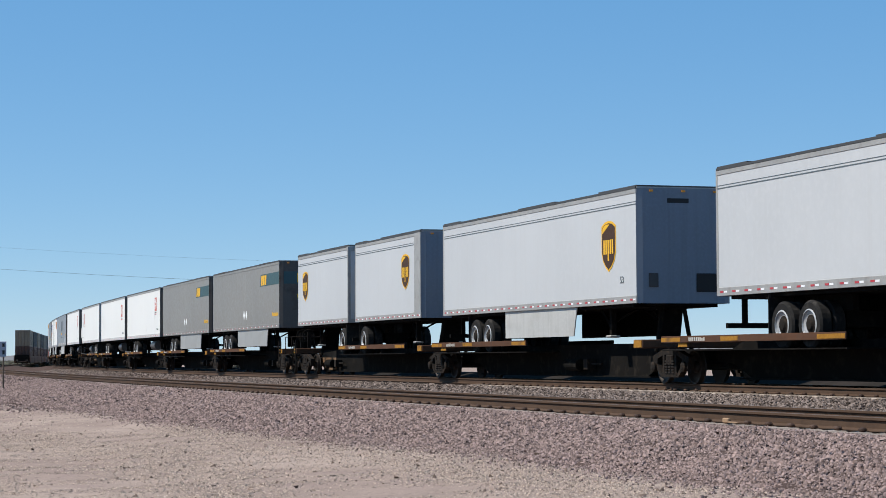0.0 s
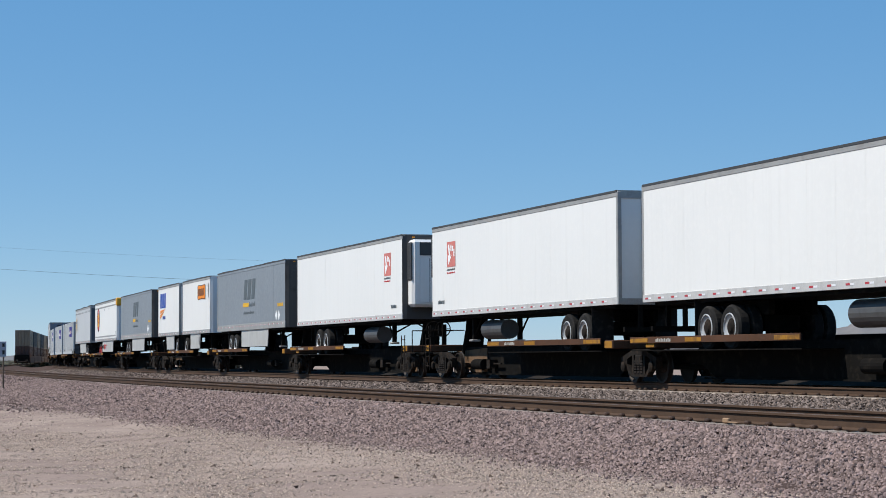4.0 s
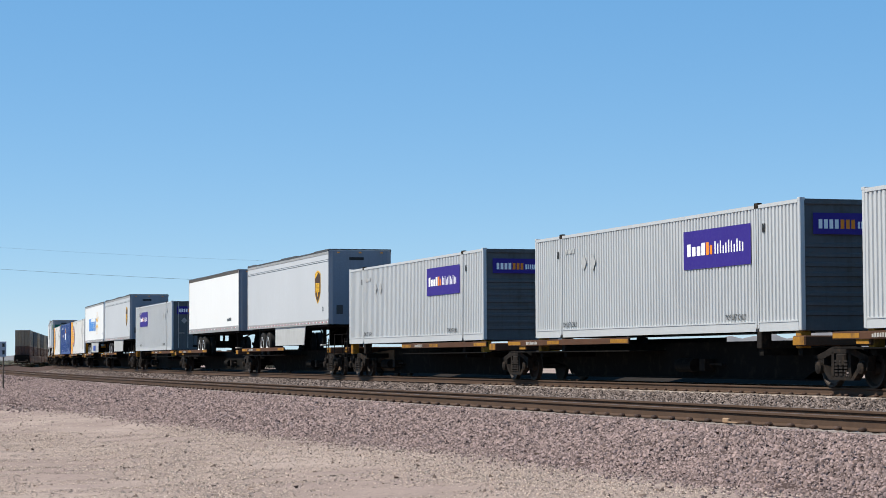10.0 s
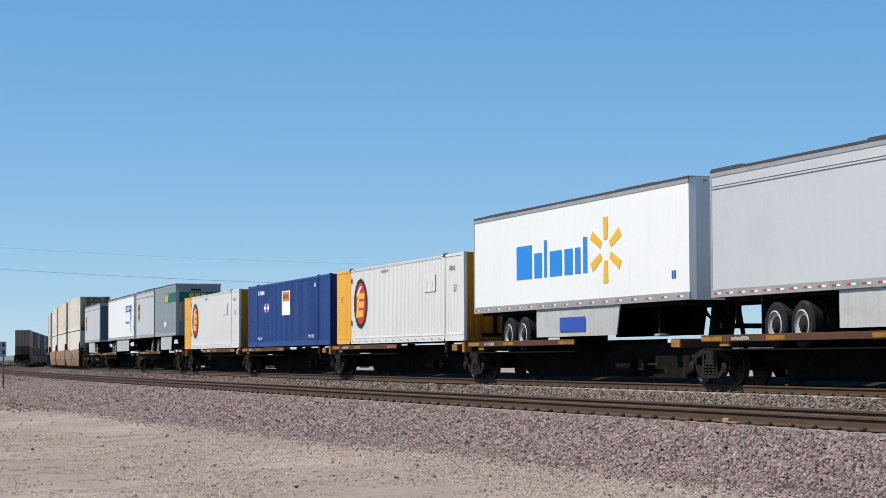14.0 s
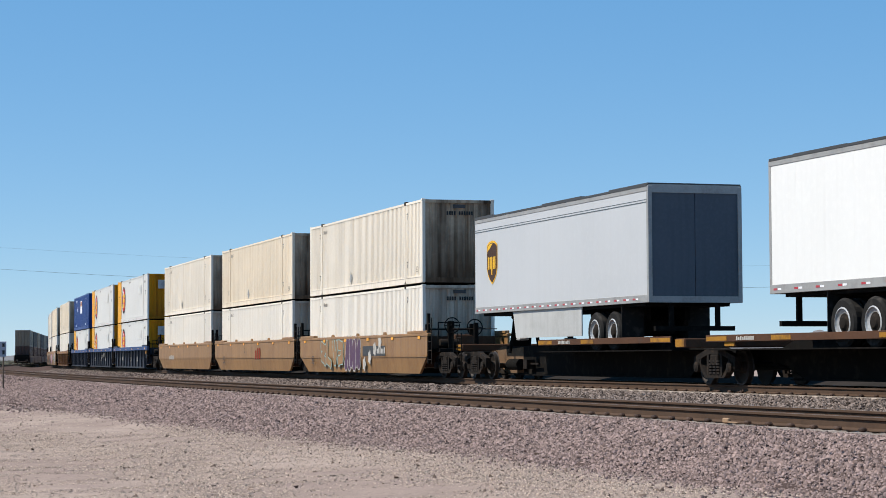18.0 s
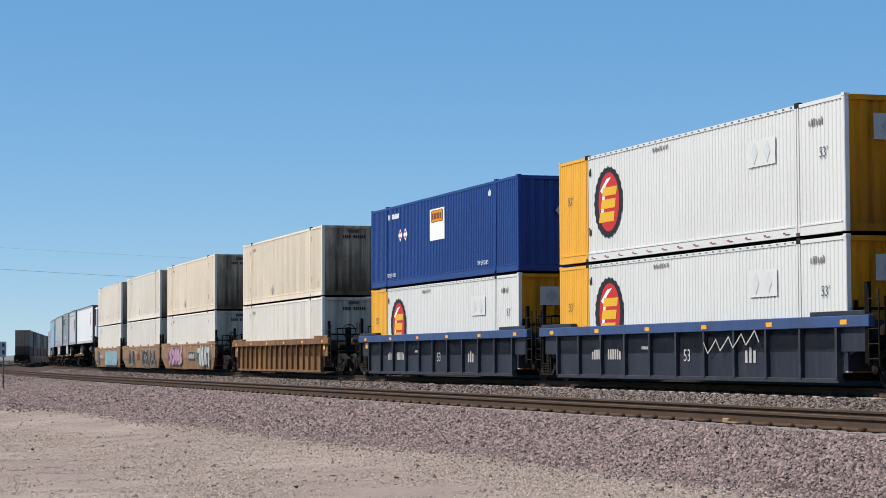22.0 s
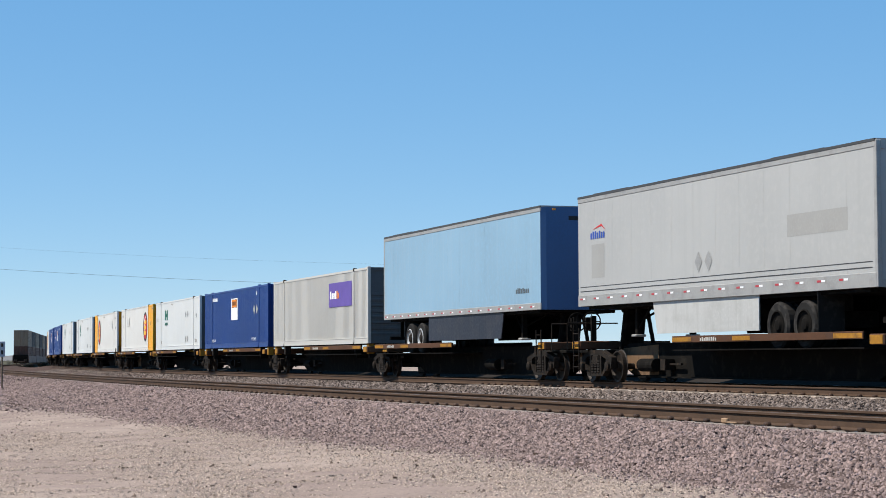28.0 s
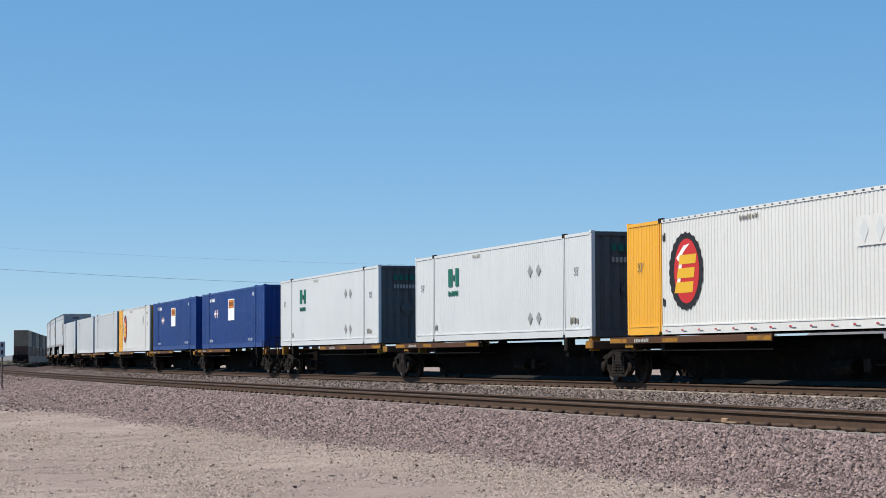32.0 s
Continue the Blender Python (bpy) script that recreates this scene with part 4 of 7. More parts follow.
    if skirt:
        a = xn - nose * (3.4 if length > 10 else 2.6) if skirt_from is None else skirt_from
        b = (max(xs) + 0.95 if nose > 0 else min(xs) - 0.95) if skirt_to is None else skirt_to
        a, b = sorted((a, b))
        for s in (-1, 1):
            # far skirt is painted black, for the darkness under the trailer body
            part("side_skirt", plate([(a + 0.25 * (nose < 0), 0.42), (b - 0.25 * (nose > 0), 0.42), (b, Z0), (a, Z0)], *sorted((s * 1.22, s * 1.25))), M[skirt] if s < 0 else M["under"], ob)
    if tape:
        y = -W2 - 0.016
        step = 0.78 if reefer else 0.62 if seam else step
        n = int(length / step)
        decal(ob, "tape_white", [rect(-L2 + 0.2 + i * step + 0.19, Z0 + rail_h - 0.125, 0.17, 0.045) for i in range(n)], M["tape_white"], y)
        decal(ob, "tape_red", [rect(-L2 + 0.2 + i * step, Z0 + rail_h - 0.125, 0.17, 0.045) for i in range(n)], M["tape_red"], y)
    if reefer:
        u = part("reefer_unit", box(bmesh.new(), *sorted((xn + nose * 0.01, xn + nose * 0.62)), -1.12, 1.12, 1.62, 3.98, 0.10), M["trailer_bright"], ob, "white refrigeration unit with dark grilles")
        xg0, xg1 = sorted((xn + nose * 0.06, xn + nose * 0.56))
        part("side_grille", boxes((xg0, xg1, -1.14, -1.11, 2.55, 3.88), *[(xg0, xg1, -1.155, -1.14, z, z + 0.03) for z in np.arange(2.6, 3.85, 0.09)]), M["rail_dark"], u)
        part("front_grille", boxes((*sorted((xn + nose * 0.60, xn + nose * 0.64)), -0.85, 0.85, 3.42, 3.88)), M["rail_dark"], u)
        part("front_panel", box(bmesh.new(), *sorted((xn + nose * 0.60, xn + nose * 0.635)), -0.85, 0.85, 1.75, 3.36, 0.03), M["trailer_bright"], u, "white service door")
        part("panel_seam", boxes((*sorted((xn + nose * 0.634, xn + nose * 0.638)), -0.50, -0.48, 1.80, 3.32)), M["rail_dark"], u)
        part("service_mark", boxes((*sorted((xn + nose * 0.634, xn + nose * 0.638)), 0.0, 0.26, 2.95, 3.22)), M["red"], u)
        part("service_bars", boxes(*[(*sorted((xn + nose * 0.634, xn + nose * 0.638)), -0.2, 0.55, z, z + 0.09) for z in (2.48, 2.64)]), M["black"], u)
        part("fuel_tank", rod(bmesh.new(), (xn - nose * 6.2, -0.75, 0.72), (xn - nose * 4.3, -0.75, 0.72), 0.30, 20), M["tank_steel"], ob, "grimy round fuel tank under the floor")
    marks(ob, -W2 - 0.008)
    if end_marks:
        end_marks(ob, L2 + 0.006)
    return ob


def end_rect(ob, name, x, y, z, w, h, material):
    return part(name, flat_x(bmesh.new(), [(y, z), (y + w, z), (y + w, z + h), (y, z + h)], x), M[material], ob)


def e_band(ob, x):
    end_rect(ob, "end_band", x, -1.1, 3.16, 2.2, 0.54, "green")
    for k in (-0.55, -0.2, 0.15):
        end_rect(ob, "end_mark", x + 0.004, k, 3.22, 0.28, 0.42, "gold")
    end_rect(ob, "number_plate", x + 0.004, -1.1, 2.05, 0.12, 1.0, "gold")
    end_rect(ob, "end_plate", x + 0.004, -0.55, 2.62, 1.1, 0.42, "black")
    part("placard", flat_x(bmesh.new(), diamond(-0.35, 1.75, 0.55, 0.62), x + 0.004), M["rail_alu"], ob)


def e_dark_band(ob, x):
    end_rect(ob, "end_band", x, -1.1, 3.16, 2.2, 0.54, "teal")
    for k in (-0.5, -0.15, 0.2):
        end_rect(ob, "end_mark", x + 0.004, k, 3.22, 0.28, 0.42, "gold")
    end_rect(ob, "number_plate", x, -0.5, 2.55, 0.8, 0.16, "gold")


def e_slant(ob, x):
    for k in (-0.45, -0.1, 0.25):
        end_rect(ob, "end_mark", x, k, 3.1, 0.28, 0.42, "grey")
    end_rect(ob, "end_bar", x, -0.5, 2.88, 0.6, 0.1, "gold")
    end_rect(ob, "number_plate", x, -0.4, 2.5, 0.8, 0.16, "gold")


def e_badge(ob, x):
    end_rect(ob, "end_badge_rim", x, -0.75, 3.2, 1.3, 0.56, "brown")
    end_rect(ob, "end_badge", x + 0.004, -0.70, 3.25, 1.2, 0.46, "orange_film")


def t_shield(x, z=2.75, w=0.98, h=1.35, num=None):
    def f(ob, y):
        shield(ob, x, z, w, h, y)
        if num is not None:
            lettering("53", 0.26, num, y, 1.75, M["grey"], ob, "length_mark")
    return f


def t_band(x0, x1, mx, band="teal", gold_z=1.75, nx=None, px0=None):
    """A dark band along the top, with slanting gold blocks."""
    def f(ob, y):
        decal(ob, "band", [[(x0, 3.16), (x1, 3.16), (x1, 3.70), (x0 + (0.14 if x1 > x0 else -0.14), 3.70)]], M[band], y)
        decal(ob, "mark", [rect(mx + a, 3.2, 0.33, 0.45, 0.1) for a in (0.0, 0.4, 0.8)], M["gold"], y - 0.004)
        for i in (0, 1):
            decal(ob, "placard", [diamond((px0 if px0 is not None else mx - 4.0) + i * 0.55, 1.92, 0.4, 0.46)], M["white"], y)
        if nx is not None:
            small_writing(ob, nx, gold_z, 9, 0.1, 0.17, y, "gold")
    return f


def t_slant(x, nx):
    def f(ob, y):
        slant_mark(ob, x, 2.65, 2.8, 0.95, y)
        small_writing(ob, nx, 2.16, 9, 0.10, 0.15, y, "gold", 0.3)
        for i in (0, 1):
            decal(ob, "placard", [diamond(nx - 0.25 + i * 0.55, 1.77, 0.45, 0.5)], M["white"], y)
    return f


def t_arrow(x):
    def f(ob, y):
        arrow_mark(ob, x, 2.80, 0.88, 0.82, y)
        small_writing(ob, 6.6 if x > 0 else -7.4, 1.62, 7, 0.07, 0.12, y, "grey")
    return f


def t_badge(ob, y):
    badge(ob, 1.84, 3.41, 2.5, 0.80, y)
    small_writing(ob, 3.88, 3.1, 1, 0.1, 0.72, y, "grey")
    decal(ob, "skirt_mark", [diamond(0.9, 0.85, 0.4, 0.5)], M["rail_alu"], y + 0.03)


def t_blue_blocks(ob, y):
    """Three blue upright blocks over an orange wedge."""
    x = -3.3
    decal(ob, "mark", [rect(x + a, 2.9, 0.62, 0.86, 0.08) for a in (0.0, 0.8, 1.6)], M["blue"], y)
    decal(ob, "wedge", [[(x + 0.05, 2.56), (x + 2.15, 2.82), (x + 0.05, 2.76)], [(x + 0.05, 2.26), (x + 1.7, 2.72), (x + 0.05, 2.5)]], M["orange_film"], y)
    small_writing(ob, x + 1.0, 2.22, 7, 0.12, 0.2, y, "blue")


def t_oval(ob, y):
    oval(ob, -5.3, 2.9, 0.97, 0.94, y)
    decal(ob, "tape_line", [rect(-7.8, 1.52, 15.4, 0.1), rect(-7.8, 3.72, 15.3, 0.1)], M["rail_alu"], y - 0.002)
    for i in range(3):
        small_writing(ob, -4.0 + i * 3.3, 3.5, 2, 0.07, 0.14, y, "grey")
    lettering("53", 0.26, 7.3, y, 1.68, M["grey"], ob, "length_mark")
    small_writing(ob, -2.25, 0.68, 5, 0.15, 0.26, y + 0.03, "black")
    decal(ob, "dot", [ellipse(-0.85, 0.8, 0.2, 0.2)], M["red"], y + 0.03)
    small_writing(ob, -0.5, 0.86, 11, 0.08, 0.12, y + 0.03, "red")
    small_writing(ob, -0.5, 0.68, 9, 0.07, 0.10, y + 0.03, "red")


def t_spark(ob, y):
    """Bright blue bars and a six-rayed yellow spark."""
    x = -4.12
    decal(ob, "blue_bars", [rect(x + a, 2.12, w, h) for a, w, h in ((0.0, 1.3, 0.98), (1.5, 0.62, 0.72), (2.3, 0.22, 1.06), (2.75, 0.95, 0.72), (3.9, 0.62, 0.72), (4.7, 0.4, 0.72), (5.3, 0.3, 0.98))], M["sky_blue"], y)
    cx, cz = x + 6.9, 2.67
    decal(ob, "spark", [[(cx + 0.36 * math.cos(a) - 0.13 * math.sin(a), cz + 0.28 * math.sin(a) + 0.10 * math.cos(a)), (cx + 1.15 * math.cos(a) - 0.17 * math.sin(a), cz + 0.88 * math.sin(a) + 0.13 * math.cos(a)),
                         (cx + 1.15 * math.cos(a) + 0.17 * math.sin(a), cz + 0.88 * math.sin(a) - 0.13 * math.cos(a)), (cx + 0.36 * math.cos(a) + 0.13 * math.sin(a), cz + 0.28 * math.sin(a) - 0.10 * math.cos(a))] for a in [math.pi / 2 + i * math.pi / 3 for i in range(6)]], M["gold"], y)
    decal(ob, "skirt_mark", [rect(-0.7, 0.55, 1.9, 0.4)], M["blue"], y + 0.03)
    small_writing(ob, 7.0, 1.75, 2, 0.1, 0.2, y, "blue")


def t_figure(ob, y):
    """Blue bar held up by a small plain figure, with bars below."""
    x = 3.02
    decal(ob, "blue_bar", [rect(x, 3.05, 2.35, 0.42)], M["blue"], y)
    decal(ob, "white_bars", [rect(x + 0.7 + i * 0.2, 3.13, 0.12, 0.26, 0.06) for i in range(8)], M["white"], y - 0.004)
    decal(ob, "blue_frame", [rect(x + 2.45, 3.05, 0.95, 0.18), rect(x + 2.45, 3.27, 0.95, 0.2)], M["blue"], y)
    decal(ob, "emblem", [ellipse(x + 2.95, 2.92, 0.1, 0.12, 12), [(x + 2.68, 2.76), (x + 3.22, 2.76), (x + 3.1, 2.3), (x + 2.82, 2.3)], rect(x + 2.66, 2.7, 0.1, 0.36), rect(x + 3.14, 2.7, 0.1, 0.36),
                         [(x + 2.84, 2.3), (x + 2.95, 2.3), (x + 2.88, 1.72), (x + 2.78, 1.72)], [(x + 2.97, 2.3), (x + 3.08, 2.3), (x + 3.2, 1.72), (x + 3.1, 1.72)]], M["blue"], y)
    small_writing(ob, x, 2.28, 22, 0.07, 0.12, y, "blue")
    lettering("53", 0.3, 7.3, y, 1.85, M["black"], ob, "length_mark")


def t_pale(ob, y):
    small_writing(ob, -7.05, 3.0, 7, 0.1, 0.2, y, "blue")
    decal(ob, "sweep", [[(-6.9, 3.25), (-6.3, 3.38), (-6.0, 3.2), (-6.3, 3.32)]], M["red"], y)
    decal(ob, "faded_patch", [rect(4.17, 2.42, 2.65, 0.48), rect(-7.0, 1.95, 0.9, 0.9)], M["patch_grey"], y + 0.006)
    decal(ob, "side_line", [rect(-7.8, 1.60, 15.6, 0.025), rect(-7.8, 1.72, 15.6, 0.02)], M["rail_dark"], y + 0.004)
    for i in (0, 1):
        decal(ob, "placard", [diamond(-0.32 + i * 0.55, 2.09, 0.42, 0.5)], M["rail_alu"], y)


def t_number(x):
    def f(ob, y):
        small_writing(ob, x, 1.72, 8, 0.1, 0.16, y, "grey")
    return f


# ---- running gear of the railcars ----
def bogie():
    ob = thing("rail_truck", "dusty brown cast-steel two-axle freight car truck", "rail truck", "trucks of the train")
    for s in (-1, 1):
        y0, y1 = sorted((s * 0.92, s * 1.08))
        # a cast frame: top chord, sloping tension members, columns and pedestal jaws, with open windows
        bm = bmesh.new()
        prism(bm, [(-1.12, 0.54), (-1.12, 0.66), (-0.72, 0.76), (-0.36, 0.86), (0.36, 0.86), (0.72, 0.76), (1.12, 0.66), (1.12, 0.54), (0.72, 0.62), (0.34, 0.72), (-0.34, 0.72), (-0.72, 0.62)], y0, y1)
        prism(bm, [(-0.38, 0.16), (0.38, 0.16), (0.38, 0.25), (-0.38, 0.25)], y0, y1)
        for k in (-1, 1):
            prism(bm, [(k * 0.36, 0.16), (k * 0.50, 0.16), (k * 0.98, 0.52), (k * 0.98, 0.64), (k * 0.86, 0.60)], y0, y1)
            prism(bm, [(k * 0.30, 0.22), (k * 0.42, 0.22), (k * 0.40, 0.76), (k * 0.30, 0.76)], y0, y1)
            prism(bm, [(k * 0.74, 0.36), (k * 0.79, 0.36), (k * 0.80, 0.62), (k * 0.72, 0.62)], y0, y1)
            prism(bm, [(k * 1.0, 0.36), (k * 1.06, 0.36), (k * 1.12, 0.62), (k * 0.98, 0.62)], y0, y1)
        sf = part("side_frame", bm, M["bogie"], ob)
        bm = bmesh.new()
        for x in (-0.2, 0, 0.2):
            for k in range(5):
                z = 0.28 + k * 0.07
                bmesh.ops.create_cone(bm, cap_ends=True, segments=8, radius1=0.085, radius2=0.085, depth=0.045, matrix=Matrix.Translation((x, s * 1.03, z)))
        part("spring_nest", bm, M["wheel"], sf)
        for x in (-0.89, 0.89):
            part("bearing_cap", lathe(bmesh.new(), [(0.13, 0), (0.13, s * 0.1), (0.06, s * 0.13)], 14, (x, s * 1.04, 0.42)), M["bogie"], ob)
            part("wheel", lathe(bmesh.new(), [(0.45, s * -0.02), (0.42, s * 0.0), (0.42, s * 0.10), (0.38, s * 0.10), (0.34, s * 0.05), (0.15, s * 0.02), (0.13, s * 0.12)], 30, (x, s * 0.72, 0.42)), M["wheel"], ob)
    for x in (-0.89, 0.89):
        part("axle", rod(bmesh.new(), (x, -0.8, 0.42), (x, 0.8, 0.42), 0.08), M["wheel"], ob)
    part("bolster", box(bmesh.new(), -0.2, 0.2, -1.1, 1.1, 0.45, 0.72, 0.03), M["bogie"], ob)
    return ob


def ladder(parent, x, y, z0, z1):
    bm = bmesh.new()
    for dx in (-0.2, 0.2):
        rod(bm, (x + dx, y, z0), (x + dx, y, z1), 0.018, 6)
    z = z0 + 0.15
    while z < z1:
        rod(bm, (x - 0.2, y, z), (x + 0.2, y, z), 0.014, 6)
        z += 0.3
    part("ladder", bm, M["bogie"], parent)


def brake_wheel(parent, x, y, z):
    bm = bmesh.new()
    ring = [(x, y + 0.26 * math.cos(a), z + 0.26 * math.sin(a)) for a in [i * math.pi / 8 for i in range(17)]]
    for a, b in zip(ring, ring[1:]):
        rod(bm, a, b, 0.02, 6)
    for i in range(0, 16, 4):
        rod(bm, (x, y, z), ring[i], 0.014, 6)
    rod(bm, (x - 0.15, y, z), (x, y, z), 0.03, 8)
    box(bm, x - 0.22, x - 0.12, y - 0.12, y + 0.12, z - 0.25, z + 0.12)
    part("brake_wheel", bm, M["under"], parent)


def spine_unit(length, plat, ends, containers, hitch_at):
    """One platform of an articulated spine car; origin at rail height in its middle. ends: which ends carry couplers."""
    ob = thing("spine_car_unit", "dark steel spine car platform with worn yellow-brown deck edges", "railcar", "railcars of the train")
    h = length / 2
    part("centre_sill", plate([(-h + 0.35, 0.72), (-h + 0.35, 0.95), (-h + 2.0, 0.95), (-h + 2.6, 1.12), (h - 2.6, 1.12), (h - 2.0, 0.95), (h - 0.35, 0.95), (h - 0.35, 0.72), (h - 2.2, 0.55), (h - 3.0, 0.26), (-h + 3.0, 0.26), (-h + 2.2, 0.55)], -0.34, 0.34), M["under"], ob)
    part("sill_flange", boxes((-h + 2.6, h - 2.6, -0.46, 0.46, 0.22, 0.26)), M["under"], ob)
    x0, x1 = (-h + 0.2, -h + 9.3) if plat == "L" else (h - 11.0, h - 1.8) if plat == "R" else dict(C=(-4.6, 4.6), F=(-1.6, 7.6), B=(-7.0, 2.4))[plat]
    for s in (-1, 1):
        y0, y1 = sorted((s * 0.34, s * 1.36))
        # deck in underframe black: the shade below the edge put into its colour
        part("wheel_deck", boxes((x0, x1, y0, y1, 0.905, 0.935), (x0, x1, *sorted((s * 1.33, s * 1.36)), 1.10, 1.25)), M["under"], ob, "steel wheel deck, black for the shade under its edge")
        e0, e1 = sorted((s * 1.36, s * 1.39))
        part("deck_edge", box(bmesh.new(), x0, x1, e0, e1, 1.10, 1.26, 0.006), M["deck"], ob)
        for a, b in ((x0 + 0.02, x0 + 1.1), (x1 - 1.2, x1 - 0.02), (x0 + 3.3, x0 + 4.2)) if s < 0 else ():
            part("edge_paint", boxes((a, b, *sorted((s * 1.391, s * 1.396)), 1.125, 1.225)), M["deck_yellow"], ob, "worn yellow paint")
    small_writing(ob, x0 + 1.6, 1.13, 9, 0.07, 0.09, -1.40, "chalk")
    for k, x in ((-1, -h + 1.35), (1, h - 1.35)):
        part("end_beam", box(bmesh.new(), x - 0.28, x + 0.28, -1.34, 1.34, 0.98, 1.2, 0.02), M["deck"], ob)
        part("beam_paint", boxes((x - 0.25, x + 0.25, -1.352, -1.342, 1.0, 1.18)), M["deck_yellow"], ob)
        if k in ends:
            # plate added over the dark sill where sunlight would strike it
            part("sill_plate", plate([(k * (h - 0.7), 0.70), (k * (h - 0.7), 0.94), (k * (h - 4.6), 1.08), (k * (h - 4.6), 0.30), (k * (h - 3.1), 0.28), (k * (h - 2.3), 0.56)], -0.352, -0.342), M["sill_sunlit"], ob, "lighter rusty brown patch for sunlight on the sill")
            ladder(ob, x - k * 0.1, -1.38, 0.35, 1.55)
            part("coupler", boxes((*sorted((k * (h - 0.4), k * (h + 0.05))), -0.12, 0.12, 0.62, 0.9), (*sorted((k * (h - 0.12), k * (h + 0.1))), -0.2, 0.2, 0.66, 0.88)), M["bogie"], ob)
            part("end_platform", box(bmesh.new(), *sorted((k * (h - 0.5), k * (h - 2.2))), -0.9, 0.9, 0.88, 0.96, 0.01), M["under"], ob)
            brake_wheel(ob, k * (h - 0.55), -0.55, 1.75)
            part("brake_stand", boxes((*sorted((k * (h - 0.72), k * (h - 0.62))), -0.62, -0.48, 0.9, 1.9)), M["under"], ob)
            part("grab_iron", rod(rod(bmesh.new(), (k * (h - 0.6), -1.3, 0.95), (k * (h - 0.6), -1.3, 1.7), 0.018, 6), (k * (h - 0.6), -1.3, 1.7), (k * (h - 0.6), 0.2, 1.7), 0.018, 6), M["bogie"], ob)
    if containers:
        for x in (-7.85, -6.0, 6.0, 7.85):
            part("pedestal_arm", boxes((x - 0.1, x + 0.1, -1.2, 1.2, 0.78, 0.94)), M["under"], ob)
            for s in (-1, 1):
                part("container_pedestal", box(bmesh.new(), x - 0.12, x + 0.12, *sorted((s * 1.0, s * 1.26)), 0.93, 1.31, 0.02), M["deck_yellow"] if abs(x) > 7 else M["bogie"], ob)
    for x in hitch_at:
        part("trailer_hitch", plate([(x - 0.42, 0.88), (x - 0.3, 0.88), (x - 0.02, 2.0), (x + 0.25, 2.0), (x + 0.25, 2.12), (x - 0.25, 2.12), (x - 0.25, 2.0), (x - 0.12, 1.95)], -0.32, 0.32), M["under"], ob, "black fifth-wheel hitch stand")
        part("hitch_leg", rod(rod(bmesh.new(), (x + 0.1, -0.5, 0.9), (x + 0.1, -0.3, 2.0), 0.06), (x + 0.1, 0.5, 0.9), (x + 0.1, 0.3, 2.0), 0.06), M["under"], ob)
        part("hitch_plate", box(bmesh.new(), x - 0.45, x + 0.4, -0.5, 0.5, 2.08, 2.14, 0.01), M["under"], ob)
    xa = (-h + 10.6) if plat == "L" else (-h + 4.0)
    part("air_reservoir", rod(bmesh.new(), (xa, -0.55, 0.55), (xa + 0.95, -0.55, 0.55), 0.17, 16), M["under"], ob, "black air reservoir")
    part("brake_valve", boxes((xa + 1.3, xa + 1.6, -0.62, -0.36, 0.42, 0.7), (xa + 1.6, xa + 2.3, -0.5, -0.45, 0.55, 0.6)), M["bogie"], ob)
    return ob


def blob_letters(parent, x, z, w, h, n, fill, rim, y, seed):
    """Sprayed bubble shapes in a row: fat bent strokes, each with a rim under its fill."""
    rnd = random.Random(seed)
    step = w / n
    shapes = (((0.2, 0.95), (0.45, 0.1), (0.8, 0.95)), ((0.2, 0.1), (0.2, 0.9), (0.75, 0.8), (0.7, 0.45), (0.2, 0.5)), ((0.15, 0.1), (0.45, 0.95), (0.85, 0.1)),
              ((0.8, 0.85), (0.25, 0.8), (0.2, 0.2), (0.8, 0.12)), ((0.2, 0.1), (0.2, 0.9), (0.75, 0.15), (0.8, 0.92)), ((0.25, 0.92), (0.22, 0.15), (0.85, 0.1)), ((0.8, 0.9), (0.2, 0.72), (0.8, 0.4), (0.2, 0.1)))

    def stroke(bm, pts, r, yy):
        k = 0
        for (ax, az), (bx, bz) in zip(pts, pts[1:]):
            d = math.hypot(bx - ax, bz - az) or 1
            nx, nz = -(bz - az) / d * r, (bx - ax) / d * r
            flat(bm, [(ax + nx, az + nz), (bx + nx * 0.8, bz + nz * 0.8), (bx - nx * 0.8, bz - nz * 0.8), (ax - nx, az - nz)], yy - 0.0002 * k)
            flat(bm, ellipse(bx, bz, r * 1.05, r * 1.05, 12), yy - 0.0002 * k - 0.0001)
            k += 1
        flat(bm, ellipse(*pts[0], r * 1.1, r * 1.1, 12), yy - 0.0002 * k - 0.0001)
    for i in range(n):
        fx, fz = rnd.random() < 0.5, rnd.random() < 0.5
        pts = [(x + step * (i + (1 - a if fx else a) * 1.05 + rnd.uniform(-0.06, 0.06)), z + h * ((1 - b if fz else b) * 0.86 + 0.07 + rnd.uniform(-0.06, 0.06))) for a, b in rnd.choice(shapes)]
        r = min(step * 0.26, h * 0.165) * rnd.uniform(0.9, 1.2)
        yy = y - 0.0035 * (i % 2)
        bm = bmesh.new()
        stroke(bm, pts, r + 0.042, yy)
        part("spray_rim", bm, M[rim], parent)["kind"] = "stuff"
        bm = bmesh.new()
        stroke(bm, pts, r, yy - 0.0017)
        part("spray_fill", bm, M[fill], parent)["kind"] = "stuff"


